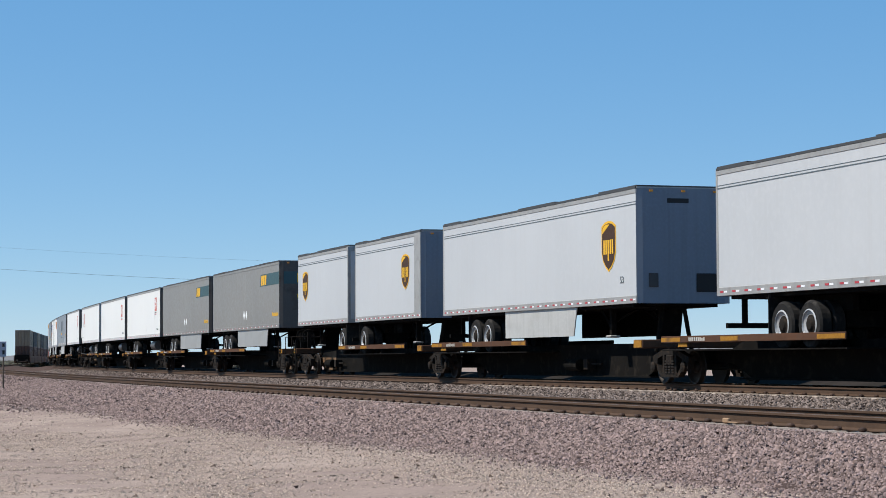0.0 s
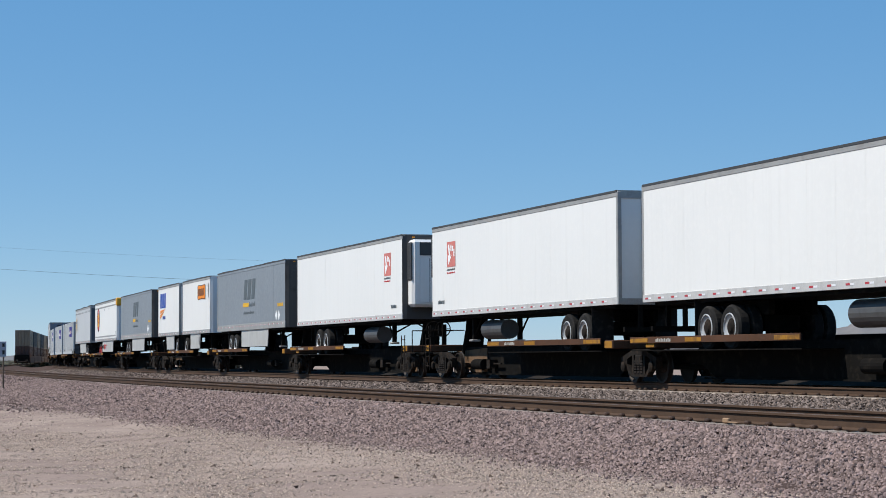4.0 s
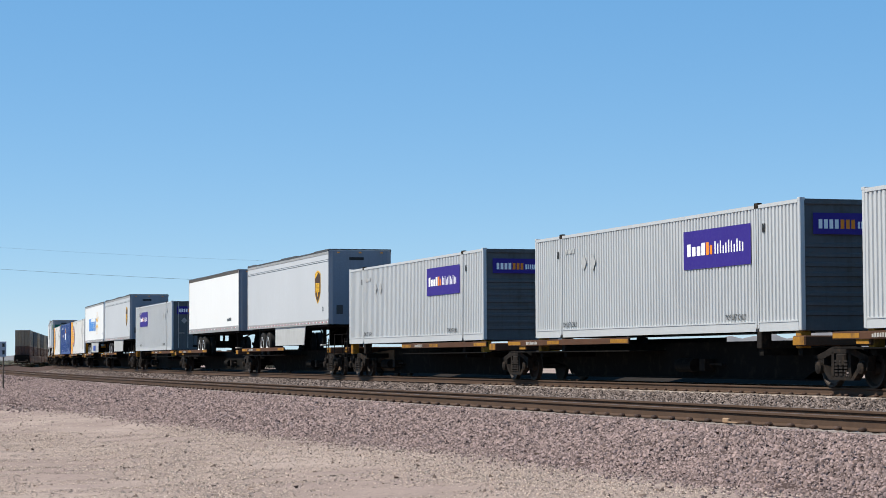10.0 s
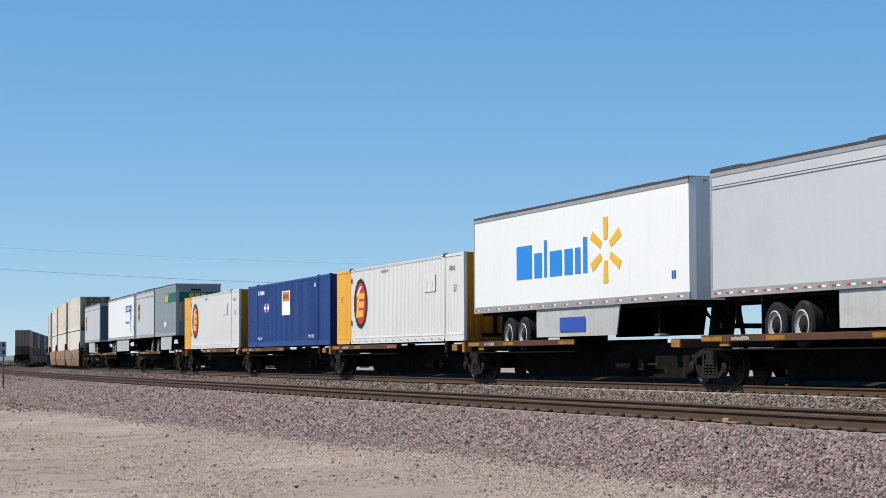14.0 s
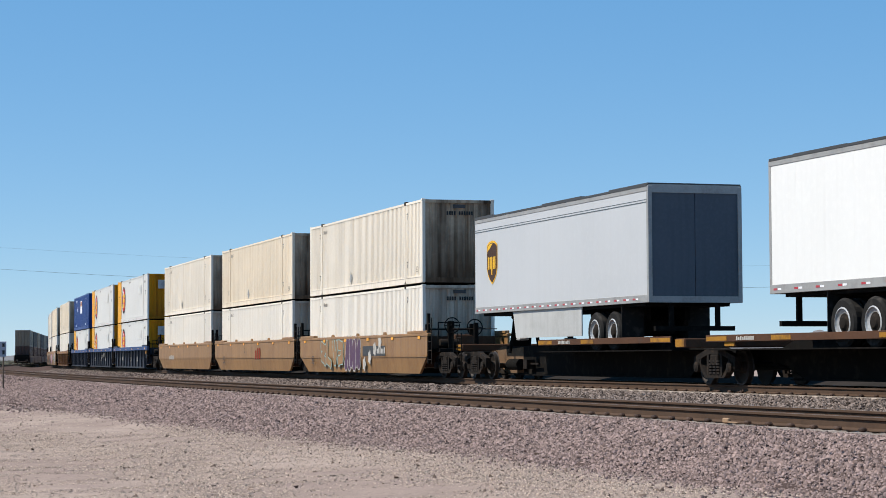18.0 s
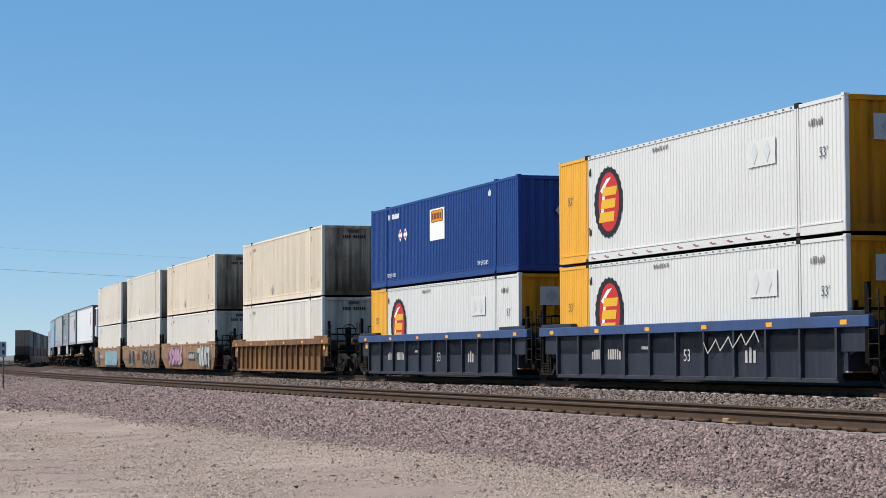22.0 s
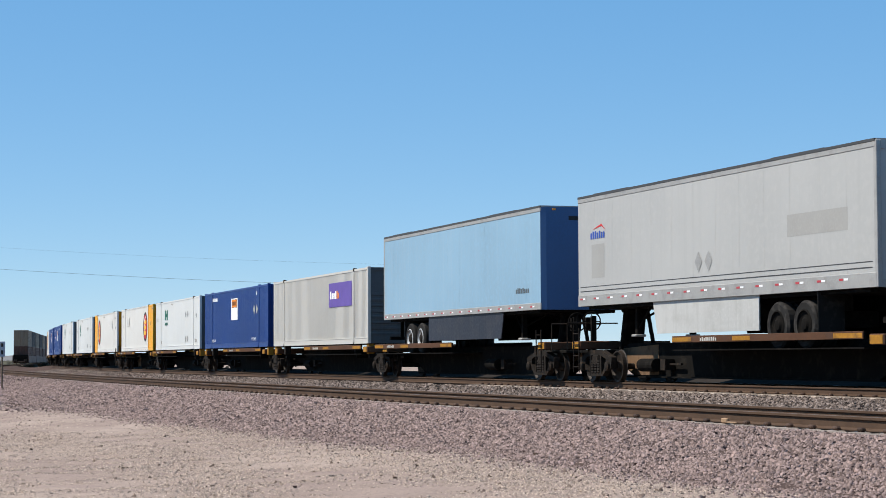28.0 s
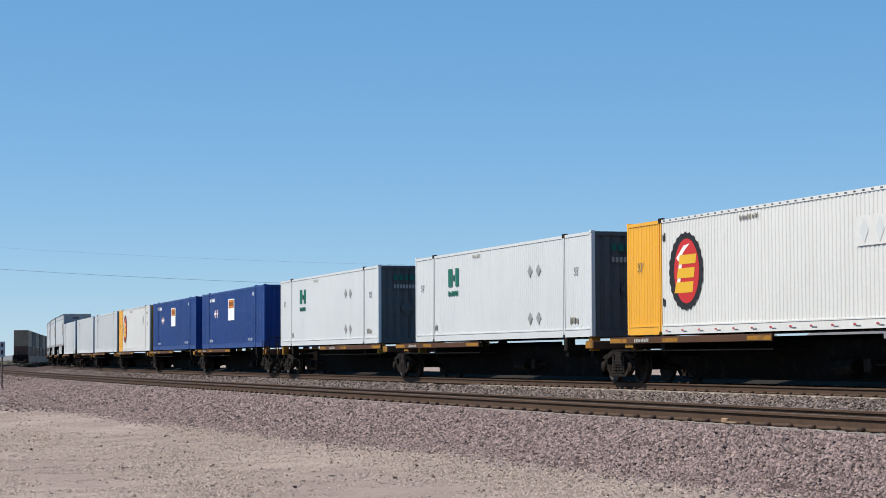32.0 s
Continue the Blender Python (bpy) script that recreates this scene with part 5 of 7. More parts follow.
def well_unit(length, style, ends, art=None):
    """One well of a double-stack car; origin at rail height in its middle."""
    labels = dict(brown="weathered tan-brown double-stack well car with smooth sides", rust="rusty brown double-stack well car with ribbed sides", blue="faded blue and black double-stack well car with ribbed sides")
    ob = thing("well_car_unit", labels[style], "railcar", "railcars of the train")
    h = length / 2
    side = M[dict(brown="well_brown", rust="well_rust", blue="well_black")[style]]
    chord = M[dict(brown="well_brown", rust="well_rust", blue="well_blue")[style]]
    X0, X1 = -h + 0.5, h - 0.5        # the well itself
    for s in (-1, 1):
        yo = s * 1.46
        if style == "brown":
            bm = bmesh.new()
            prof = [(1.46, 1.60), (1.46, 0.85), (1.38, 0.23), (1.30, 0.23), (1.38, 0.85), (1.38, 1.60)]
            ends_x = ((X0, X0 + 1.15), (X1, X1 - 1.15))
            rows_v = []
            for xa, xb in ends_x:
                rows_v.append([bm.verts.new((xa if z > 0.7 else xb, s * y, z)) for y, z in prof])
            for i in range(6):
                j = (i + 1) % 6
                bm.faces.new((rows_v[0][i], rows_v[0][j], rows_v[1][j], rows_v[1][i]))
            bm.faces.new(rows_v[0])
            bm.faces.new(rows_v[1])
            bmesh.ops.recalc_face_normals(bm, faces=bm.faces)
            part("side_plate", bm, side, ob)
            part("side_crease", boxes((X0 + 0.1, X1 - 0.1, *sorted((s * 1.462, s * 1.472)), 0.79, 0.82)), side, ob)
            for k in range(5):
                x = X0 + 1.6 + k * (X1 - X0 - 3.2) / 4
                part("guide_hook", plate([(x - 0.16, 1.57), (x + 0.16, 1.57), (x + 0.10, 1.68), (x - 0.02, 1.70)], *sorted((s * 1.38, s * 1.46))), side, ob)
        else:
            part("side_plate", boxes((X0 + 1.2, X1 - 1.2, *sorted((s * 1.34, s * 1.38)), 0.28, 1.34), (X0 + 0.1, X1 - 0.1, *sorted((s * 1.34, s * 1.38)), 0.85, 1.34)), side, ob)
            n = 16 if style == "rust" else 10
            for k in range(n + 1):
                x = X0 + 1.25 + k * (X1 - X0 - 2.5) / n
                part("rib", plate([(x - 0.045, 0.28), (x + 0.045, 0.28), (x + 0.045, 1.34), (x - 0.045, 1.34)], *sorted((s * 1.38, s * 1.47))), side if style != "blue" else M["well_rib"], ob)
            part("bottom_chord", box(bmesh.new(), X0 + 1.2, X1 - 1.2, *sorted((s * 1.30, s * 1.45)), 0.20, 0.30, 0.01), side if style != "blue" else M["well_rib"], ob)
        z0 = 1.44 if style == "brown" else 1.34
        part("top_chord", box(bmesh.new(), X0 - 0.1, X1 + 0.1, *sorted((s * 1.33, s * 1.48)), z0 + (0.0 if style != "brown" else 0.05), 1.585, 0.015), chord, ob)
        for k in range(6):
            x = X0 + 0.9 + k * (X1 - X0 - 1.8) / 5
            part("reflector", boxes((x - 0.14, x + 0.14, *sorted((s * 1.482, s * 1.486)), 1.40, 1.50)), M["orange"], ob)
        for k in (-1, 1):
            x = k * (abs(X0) - 1.2)
            part("guide_flap", box(bmesh.new(), x - 1.15, x + 1.15, *sorted((s * 1.30, s * 1.47)), 1.585, 1.68, 0.01), side if style != "blue" else M["well_black"], ob)
    for k in (-1, 1):
        xe = k * (h - 1.5)
        part("bulkhead", plate([(xe - 0.06, 0.45), (xe + 0.06, 0.45), (xe + 0.06, 1.5), (xe - 0.06, 1.5)], -1.36, 1.36), M["deck"] if style != "blue" else M["well_black"], ob)
        part("end_deck", box(bmesh.new(), *sorted((k * (h - 1.5), k * (h - 0.25))), -1.1, 1.1, 0.95, 1.08, 0.02), M["under"], ob)
        part("end_sill", boxes((*sorted((k * (h - 1.6), k * (h - 0.1))), -0.3, 0.3, 0.6, 0.95)), M["under"], ob)
        for s in (-1, 1):
            part("end_gusset", plate([(k * (h - 1.55), 0.72), (k * (h - 1.55), 1.45), (k * (h - 0.95), 1.45), (k * (h - 0.7), 1.05)], *sorted((s * 1.26, s * 1.33))), side, ob)
        ladder(ob, k * (h - 0.25), -1.44, 0.55, 2.1)
        part("end_post", box(bmesh.new(), *sorted((k * (h - 0.62), k * (h - 0.5))), -1.44, -1.34, 0.6, 2.25, 0.01), M["under"], ob)
        part("end_cabinet", box(bmesh.new(), *sorted((k * (h - 1.3), k * (h - 0.9))), -0.35, 0.35, 1.07, 1.55, 0.03), M["deck"], ob)
        part("brake_cylinder", rod(bmesh.new(), (k * (h - 0.75), -0.95, 1.25), (k * (h - 0.75), -0.3, 1.25), 0.15, 14), M["bogie"], ob)
        part("air_hose", rod(rod(bmesh.new(), (k * (h - 0.6), -0.9, 1.1), (k * (h - 0.3), -0.95, 0.7), 0.025, 6), (k * (h - 0.3), -0.95, 0.7), (k * (h - 0.1), -0.6, 0.5), 0.025, 6), M["under"], ob)
        part("end_gate", boxes((*sorted((k * (h - 1.42), k * (h - 1.36))), -1.25, -1.15, 1.05, 1.9), (*sorted((k * (h - 1.42), k * (h - 1.36))), 0.3, 0.4, 1.05, 1.8), (*sorted((k * (h - 1.42), k * (h - 1.36))), -1.25, 0.4, 1.7, 1.76)), M["under"], ob)
        part("handrail", rod(rod(bmesh.new(), (k * (h - 0.4), -1.1, 1.05), (k * (h - 0.4), -1.1, 1.95), 0.02, 6), (k * (h - 0.4), -1.1, 1.95), (k * (h - 0.4), -0.3, 1.95), 0.02, 6), M["under"], ob)
        if k in ends:
            part("coupler", boxes((*sorted((k * (h - 0.3), k * (h + 0.05))), -0.12, 0.12, 0.62, 0.9), (*sorted((k * (h - 0.1), k * (h + 0.12))), -0.2, 0.2, 0.66, 0.88)), M["bogie"], ob)
            brake_wheel(ob, k * (h - 0.45), -0.6, 1.85)
            part("brake_stand", boxes((*sorted((k * (h - 0.62), k * (h - 0.54))), -0.7, -0.5, 1.05, 2.0)), M["under"], ob)
            part("end_reflector", boxes((*sorted((k * (h - 1.45), k * (h - 1.15))), -1.412, -1.402, 1.12, 1.32)), M["orange"], ob)
    part("well_floor", boxes(*[(x - 0.25, x + 0.25, -1.3, 1.3, 0.24, 0.45) for x in (-7.6, -5.9, -3, 0, 3, 5.9, 7.6)]), M["under"], ob)
    if art:
        art(ob, -1.474 if style == "brown" else -1.475)
    return ob


# ---- ground, ballast and tracks ----
TOE_S, TOE_L = (10, 27, 31, 36, 44, 56, 64, 77, 130, 400), (3.5, 3.6, 3.9, 4.2, 4.55, 4.9, 5.4, 5.8, 6.6, 6.6)
DIRT_Z = -0.86


def bumpy(x, y, scale, seed):
    """Soft random relief from a few sines."""
    r = np.random.RandomState(seed)
    z = np.zeros_like(x)
    for k in range(9):
        a, f = r.uniform(0, 2 * math.pi), r.uniform(0.5, 2.2) / scale
        z += np.sin((x * math.cos(a) + y * math.sin(a)) * f * 2 * math.pi + r.uniform(0, 6)) / (1 + k * 0.3)
    return z / 4


def bed_z(s, lat):
    """Height of the ballast at lat metres from the near track towards the camera."""
    toe = np.interp(s, TOE_S, TOE_L) + 0.35 * np.sin(s * 0.9) * np.sin(s * 0.37 + 1)
    k = np.clip((lat - 1.75) / (toe - 1.75), 0, 1)
    near = NEAR_Z - 0.195 - k * 0.505 + 0.02 * bumpy(s, lat, 1.7, 8)
    mid = NEAR_Z - 0.195 - 0.22 * np.sin(np.clip((-lat - 1.6) / 5.2, 0, 1) * math.pi) + 0.05 * np.clip((-lat - 4) / 3, 0, 1)
    b = -lat - GAP
    far = FAR_Z - 0.24 + 0.33 * np.clip((b - 1.9) / 1.4, 0, 1) - 0.9 * np.clip((b - 5.0) / 2.2, 0, 1)
    return np.where(lat > 1.0, near, np.where(lat < -GAP - 1.0, far, mid))


def sheet(name, xs, ys, zf, material):
    """A grid sheet over the given rows and columns."""
    nx, ny = len(xs), len(ys)
    X, Y = np.meshgrid(xs, ys, indexing="ij")
    V = np.stack([X.ravel(), Y.ravel(), zf(X.ravel(), Y.ravel())], 1)
    return grid_mesh(name, V, nx, ny, material)


def grid_mesh(name, V, nx, ny, material):
    i, j = np.meshgrid(np.arange(nx - 1), np.arange(ny - 1), indexing="ij")
    a = (i * ny + j).ravel()
    F = np.stack([a, a + ny, a + ny + 1, a + 1], 1)
    me = bpy.data.meshes.new(name)
    me.vertices.add(len(V))
    me.vertices.foreach_set("co", V.astype(np.float32).ravel())
    me.loops.add(len(F) * 4)
    me.loops.foreach_set("vertex_index", F.astype(np.int32).ravel())
    me.polygons.add(len(F))
    me.polygons.foreach_set("loop_start", np.arange(0, len(F) * 4, 4, dtype=np.int32))
    me.polygons.foreach_set("loop_total", np.full(len(F), 4, np.int32))
    me.polygons.foreach_set("use_smooth", np.ones(len(F), bool))
    me.update(calc_edges=True)
    me.validate()
    me.materials.append(material)
    return new(name, me)


def ground_z(x, y):
    d = np.hypot(x, y)
    near = np.clip(1 - d / 300, 0, 1)
    z = DIRT_Z + near * (0.035 * bumpy(x, y, 9, 3) + 0.018 * bumpy(x, y, 2.2, 4))
    # distance from the near track, across the line's mean direction
    mid = rail_many(np.arange(-80, 310, 5.0), np.full(78, GAP))
    ca, sa = math.cos(T0), math.sin(T0)
    lat = np.abs(x * ca + y * sa - np.interp(y * ca - x * sa, mid[:, 1] * ca - mid[:, 0] * sa, mid[:, 0] * ca + mid[:, 1] * sa))
    k = np.clip((9 - lat) / 5, 0, 1)
    z = z + 0.2 * k * k * (3 - 2 * k)
    return z + np.clip(d - 600, 0, 5000) * 0.0004


def axis_steps(core0, core1, step, far):
    mid = np.arange(core0, core1 + step / 2, step)
    out = step * np.cumsum(1.35 ** np.arange(1, 40))
    lo, hi = core0 - out, core1 + out
    return np.concatenate([[-far], lo[lo > -far][::-1], mid, hi[hi < far], [far]])


tagged(sheet("ground", axis_steps(-32, 18, 0.25, 4800), axis_steps(8, 110, 0.35, 4800), ground_z, M["dirt"]), "sandy pale brown desert ground with ruts and pebbles", "ground", kind="structure")

s_list = np.concatenate([np.arange(-60, 150, 0.7), np.arange(150, 330, 3.0)])
lat_list = np.concatenate([np.arange(9, 1.5, -0.35), np.arange(1.5, -GAP - 2, -0.5), -GAP - np.array([1.9, 2.6, 3.3, 4.1, 5.0, 5.6, 6.4, 7.2, 8, 9.5])])
S_, L_ = np.meshgrid(s_list, lat_list, indexing="ij")
P_ = rail_many(S_.ravel(), GAP + L_.ravel())
Zb = bed_z(S_.ravel(), L_.ravel())
Zb = np.where(L_.ravel() > np.interp(S_.ravel(), TOE_S, TOE_L) + 0.3, DIRT_Z - 0.2, Zb)
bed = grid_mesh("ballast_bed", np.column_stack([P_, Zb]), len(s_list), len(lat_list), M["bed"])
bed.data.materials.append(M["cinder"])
# faces beyond the far track take the shade-dark fines
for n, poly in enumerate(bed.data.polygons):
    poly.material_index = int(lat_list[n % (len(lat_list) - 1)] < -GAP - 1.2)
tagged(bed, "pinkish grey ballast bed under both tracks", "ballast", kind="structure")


def stones(name, s0, s1, lat0, lat1, count, size, material, label, on_dirt=False, power=1.0, seed=1, fade=False):
    """Loose stones: squashed, chipped blocks, all in one mesh."""
    r = np.random.RandomState(seed)
    s = s0 + (s1 - s0) * r.rand(count) ** power
    lat = lat0 + (lat1 - lat0) * r.rand(count) if not fade else lat0 + np.abs(r.normal(0, lat1, count))
    if not on_dirt and not fade:
        toe = np.interp(s, TOE_S, TOE_L)
        if lat0 > 0:
            lat = 1.27 + (toe + 0.25 - 1.27) * r.rand(count)
    if fade:
        lat = lat + np.interp(s, TOE_S, TOE_L) - 0.5
    if on_dirt:
        q = rail_many(s, GAP + lat)
        keep = bumpy(q[:, 0], q[:, 1], 3.2, 21) + 0.6 * bumpy(q[:, 0], q[:, 1], 1.0, 22) > r.uniform(-0.6, 0.85, count) + 0.5 * np.clip((s - 40) / 25, 0, 1)
        keep &= lat > np.interp(s, TOE_S, TOE_L) - 0.6
        s, lat = s[keep], lat[keep]
        count = len(s)
    p = rail_many(s, GAP + lat)
    z = bed_z(s, lat)
    if on_dirt or fade:
        z = np.maximum(ground_z(p[:, 0], p[:, 1]), np.where(lat < np.interp(s, TOE_S, TOE_L), z, -9))
    sz = size * (0.4 + 1.0 * r.rand(count) ** 1.8)
    # a chipped wedge, open below: four feet and a ridge of two
    c = np.array(((-1, -1, -0.6), (1, -1, -0.6), (1, 1, -0.6), (-1, 1, -0.6), (-0.5, 0, 1.0), (0.5, 0, 1.0)))
    v = (c[None] + r.uniform(-0.42, 0.42, (count, 6, 3))) * (0.6 + 0.4 * r.rand(count, 1, 3)) * sz[:, None, None] * 0.62
    yaw, tilt = r.uniform(0, 2 * math.pi, count), r.normal(0, 0.6, count)
    ct, st = np.cos(tilt)[:, None], np.sin(tilt)[:, None]
    vx, vz = v[:, :, 0] * ct + v[:, :, 2] * st, v[:, :, 2] * ct - v[:, :, 0] * st
    cy, sy = np.cos(yaw)[:, None], np.sin(yaw)[:, None]
    v = np.stack([vx * cy - v[:, :, 1] * sy, vx * sy + v[:, :, 1] * cy, vz], 2)
    v[:, :, 0] += p[:, 0][:, None]
    v[:, :, 1] += p[:, 1][:, None]
    v[:, :, 2] += (z + sz * (0.22 if not on_dirt else 0.12))[:, None]
    if on_dirt:       # small ones are three-sided chips
        v = v[:, (0, 1, 3, 4)]
        loops = (np.arange(count)[:, None, None] * 4 + np.array(((0, 1, 3), (1, 2, 3), (2, 0, 3)))[None]).ravel()
        sizes = np.full(count * 3, 3)
    else:
        quads = (np.arange(count)[:, None, None] * 6 + np.array(((0, 1, 5, 4), (2, 3, 4, 5)))[None]).reshape(count, 8)
        tris = (np.arange(count)[:, None, None] * 6 + np.array(((1, 2, 5), (3, 0, 4)))[None]).reshape(count, 6)
        loops = np.concatenate([quads, tris], 1).ravel()
        sizes = np.tile((4, 4, 3, 3), count)
    me = bpy.data.meshes.new(name)
    me.vertices.add(v.shape[0] * v.shape[1])
    me.vertices.foreach_set("co", v.astype(np.float32).ravel())
    me.loops.add(len(loops))
    me.loops.foreach_set("vertex_index", loops.astype(np.int32))
    me.polygons.add(len(sizes))
    me.polygons.foreach_set("loop_start", (np.cumsum(sizes) - sizes).astype(np.int32))
    me.polygons.foreach_set("loop_total", sizes.astype(np.int32))
    me.update(calc_edges=True)
    me.materials.append(material)
    return tagged(new(name, me), label, "gravel", kind="stuff")


stones("ballast_stones", 15, 36, 1.2, 3, 96000, 0.034, M["stone"], "pinkish grey crushed ballast on the near shoulder", seed=1)
stones("ballast_stones", 36, 60, 1.2, 3, 62000, 0.042, M["stone"], "pinkish grey crushed ballast on the near shoulder", seed=2)
stones("ballast_stones", 60, 100, 1.2, 3, 42000, 0.052, M["stone"], "pinkish grey crushed ballast on the near shoulder", seed=12)
stones("ballast_stones", 100, 190, 1.5, 3, 15000, 0.065, M["stone"], "pinkish grey crushed ballast on the near shoulder", seed=3)
stones("ballast_stones", 23, 55, -7.6, -1.2, 70000, 0.046, M["stone_light"], "grey crushed ballast between the tracks", seed=4)
stones("ballast_stones", 55, 100, -7.6, -1.2, 36000, 0.056, M["stone_light"], "grey crushed ballast between the tracks", seed=14)
stones("ballast_stones", 100, 200, -7.6, -1.2, 15000, 0.07, M["stone_light"], "grey crushed ballast between the tracks", seed=5)
stones("ballast_stones", 15, 60, 0, 0.55, 24000, 0.027, M["stone"], "scattered ballast stones on the earth", fade=True, seed=6)
stones("ballast_stones", 60, 130, 0, 0.9, 9000, 0.05, M["stone"], "scattered ballast stones on the earth", fade=True, seed=7)
stones("pebbles", 17, 45, 3.2, 13, 360000, 0.021, M["pebble"], "small pebbles scattered on the sandy ground", on_dirt=True, seed=9)
stones("pebbles", 45, 100, 4, 22, 95000, 0.034, M["pebble"], "small pebbles scattered on the sandy ground", on_dirt=True, seed=11)
stones("pebbles", 17, 60, 3.2, 13, 3200, 0.05, M["pebble_dark"], "larger stones scattered on the sandy ground", on_dirt=True, seed=10)

RAIL = ((-0.07, 0.0), (-0.07, 0.012), (-0.012, 0.035), (-0.010, 0.125), (-0.036, 0.138), (-0.036, 0.166), (-0.028, 0.172), (0.028, 0.172), (0.036, 0.166), (0.036, 0.138), (0.010, 0.125), (0.012, 0.035), (0.07, 0.012), (0.07, 0.0))


def rail(parent, off, top):
    """One rail, bent to the curve."""
    ss = np.concatenate([np.arange(-60, 310, 4.0), [310.0, 420.0, 700.0]])
    V = []
    for s in ss:
        for y, z in RAIL:
            p = rail_at(s, off - y)
            V.append((p[0], p[1], top - 0.172 + z))
    k = len(RAIL)
    F = [(i * k + j, i * k + (j + 1) % k, (i + 1) * k + (j + 1) % k, (i + 1) * k + j) for i in range(len(ss) - 1) for j in range(k)]
    me = bpy.data.meshes.new("rail")
    me.from_pydata(V, [], F)
    me.materials.append(M["rail"])
    me.materials.append(M["rail_top"])
    for n, poly in enumerate(me.polygons):
        poly.material_index = 1 if n % k == 6 else 0
    return part("rail", me, None, parent)


def track(name, off, top, label, s0, s1):
    ob = tagged(new(name), label, "railway track", kind="structure")
    rail(ob, off + 0.7535, top)
    rail(ob, off - 0.7535, top)
    bm = bmesh.new()
    prof = [(-0.11, -0.2), (0.11, -0.2), (0.10, 0.0), (-0.10, 0.0)]
    box(bm, -0.12, 0.12, -1.3, 1.3, -0.2, 0.0, 0.02)
    top_faces = len(bm.faces)
    for s in (-1, 1):
        for q in (-1, 1):
            y = s * 0.7535 + q * 0.125
            box(bm, -0.06, 0.06, y - 0.04, y + 0.04, 0.0, 0.055, 0.02)
    me = bpy.data.meshes.new("tie")
    bm.to_mesh(me)
    bm.free()
    me.materials.append(M["tie"])
    me.materials.append(M["clip"])
    for n, poly in enumerate(me.polygons):
        poly.material_index = 1 if n >= top_faces else 0
    s = s0
    while s < s1:
        t = part("tie", me, None, ob)
        t.matrix_basis = on_track(s, 0.3, top - 0.178, off)
        s += 0.61
    return ob


track("track_near", GAP, NEAR_Z, "empty near track with rusty rails on concrete ties", 14, 110)
track("track_far", 0, FAR_Z, "far track with rusty rails on concrete ties", 22, 62)

# ---- background ----
def hill_z(x, y):
    a = np.arctan2(x, y)
    d = np.hypot(x, y)
    px = np.tan(a) * 3650
    ridge = np.interp(px, [-1400, -784, -300, 100, 350, 460, 620, 720, 784, 1000, 1600], [16, 11, 7, 5, 8, 26, 38, 52, 62, 66, 60])
    wob = 0.12 * np.sin(px / 37) + 0.08 * np.sin(px / 13 + 1) + 0.05 * np.sin(px / 6.1)
    k = np.clip((d - 2600) / 800, 0, 1)
    return DIRT_Z + k * ridge * (1 + wob * k) * np.clip((4400 - d) / 700, 0, 1)


angs = np.radians(np.arange(-24, 24.01, 0.15))
rads = np.array([2590, 2700, 2800, 2950, 3100, 3250, 3400, 3600, 3800, 4100, 4400])
AA, RR = np.meshgrid(angs, rads, indexing="ij")
hx, hy = (np.sin(AA) * RR).ravel(), (np.cos(AA) * RR).ravel()
tagged(grid_mesh("hills", np.column_stack([hx, hy, hill_z(hx, hy)]), len(angs), len(rads), M["hill"]), "low bare brown hills in the distance", "hills", kind="structure")


def shrubs():
    """Low scrub in the distance beyond the tracks."""
    r = np.random.RandomState(12)
    bm = bmesh.new()
    for i in range(700):
        a = radians(r.uniform(-14, 14) if i < 300 else r.uniform(-13.5, -9.5))
        d = r.uniform(330, 900) if i < 300 else r.uniform(430, 1100)
        x, y = math.sin(a) * d, math.cos(a) * d
        z = float(ground_z(np.array([x]), np.array([y]))[0])
        for k in range(5):
            h = r.uniform(0.35, 0.9) * (1 if i < 300 else 1.7)
            m = Matrix.Translation((x + r.normal(0, 0.6), y + r.normal(0, 0.6), z + h * 0.4)) @ Matrix.Diagonal((h * r.uniform(0.6, 1.1), h, h * 0.75, 1))
            v = bmesh.ops.create_icosphere(bm, subdivisions=1, radius=0.7, matrix=m)["verts"]
            for q in v:
                q.co += Vector(r.normal(0, 0.1, 3))
    return tagged(part("shrubs", bm, M["shrub"]), "low dusty scrub on the plain", "scrub", kind="stuff")


shrubs()


def utility_pole(x, y, h):
    ob = thing("utility_pole", "tall weathered timber utility pole with a crossarm", "utility pole", "utility poles")
    part("pole", rod(bmesh.new(), (0, 0, 0), (0, 0, h), 0.2, 10), M["wood"], ob)
    part("crossarm", boxes((-1.6, 1.6, -0.08, 0.08, h - 1.0, h - 0.8)), M["wood"], ob)
    part("crossarm", boxes((-1.6, 1.6, -0.08, 0.08, h - 5.4, h - 5.2)), M["wood"], ob)
    ob.matrix_basis = pose(x, y, DIRT_Z, 0, 0, 0)
    return ob


def cable(a, b, sag, r):
    n = 40
    cu = bpy.data.curves.new("power_line", "CURVE")
    cu.dimensions, cu.bevel_depth, cu.bevel_resolution = "3D", r, 1
    sp = cu.splines.new("POLY")
    sp.points.add(n)
    for i in range(n + 1):
        k = i / n
        p = Vector(a).lerp(Vector(b), k)
        sp.points[i].co = (p.x, p.y, p.z - sag * 4 * k * (1 - k), 1)
    cu.materials.append(M["wire"])
    return tagged(new("power_line", cu), "thin dark power line sagging between poles", "power line")


utility_pole(-108, 420, 26.8)
utility_pole(192, 420, 26.8)
cable((-108, 420, 20.6), (192, 420, 20.6), 5.85, 0.028)
cable((-108, 420, 25.0), (192, 420, 25.0), 5.85, 0.012)


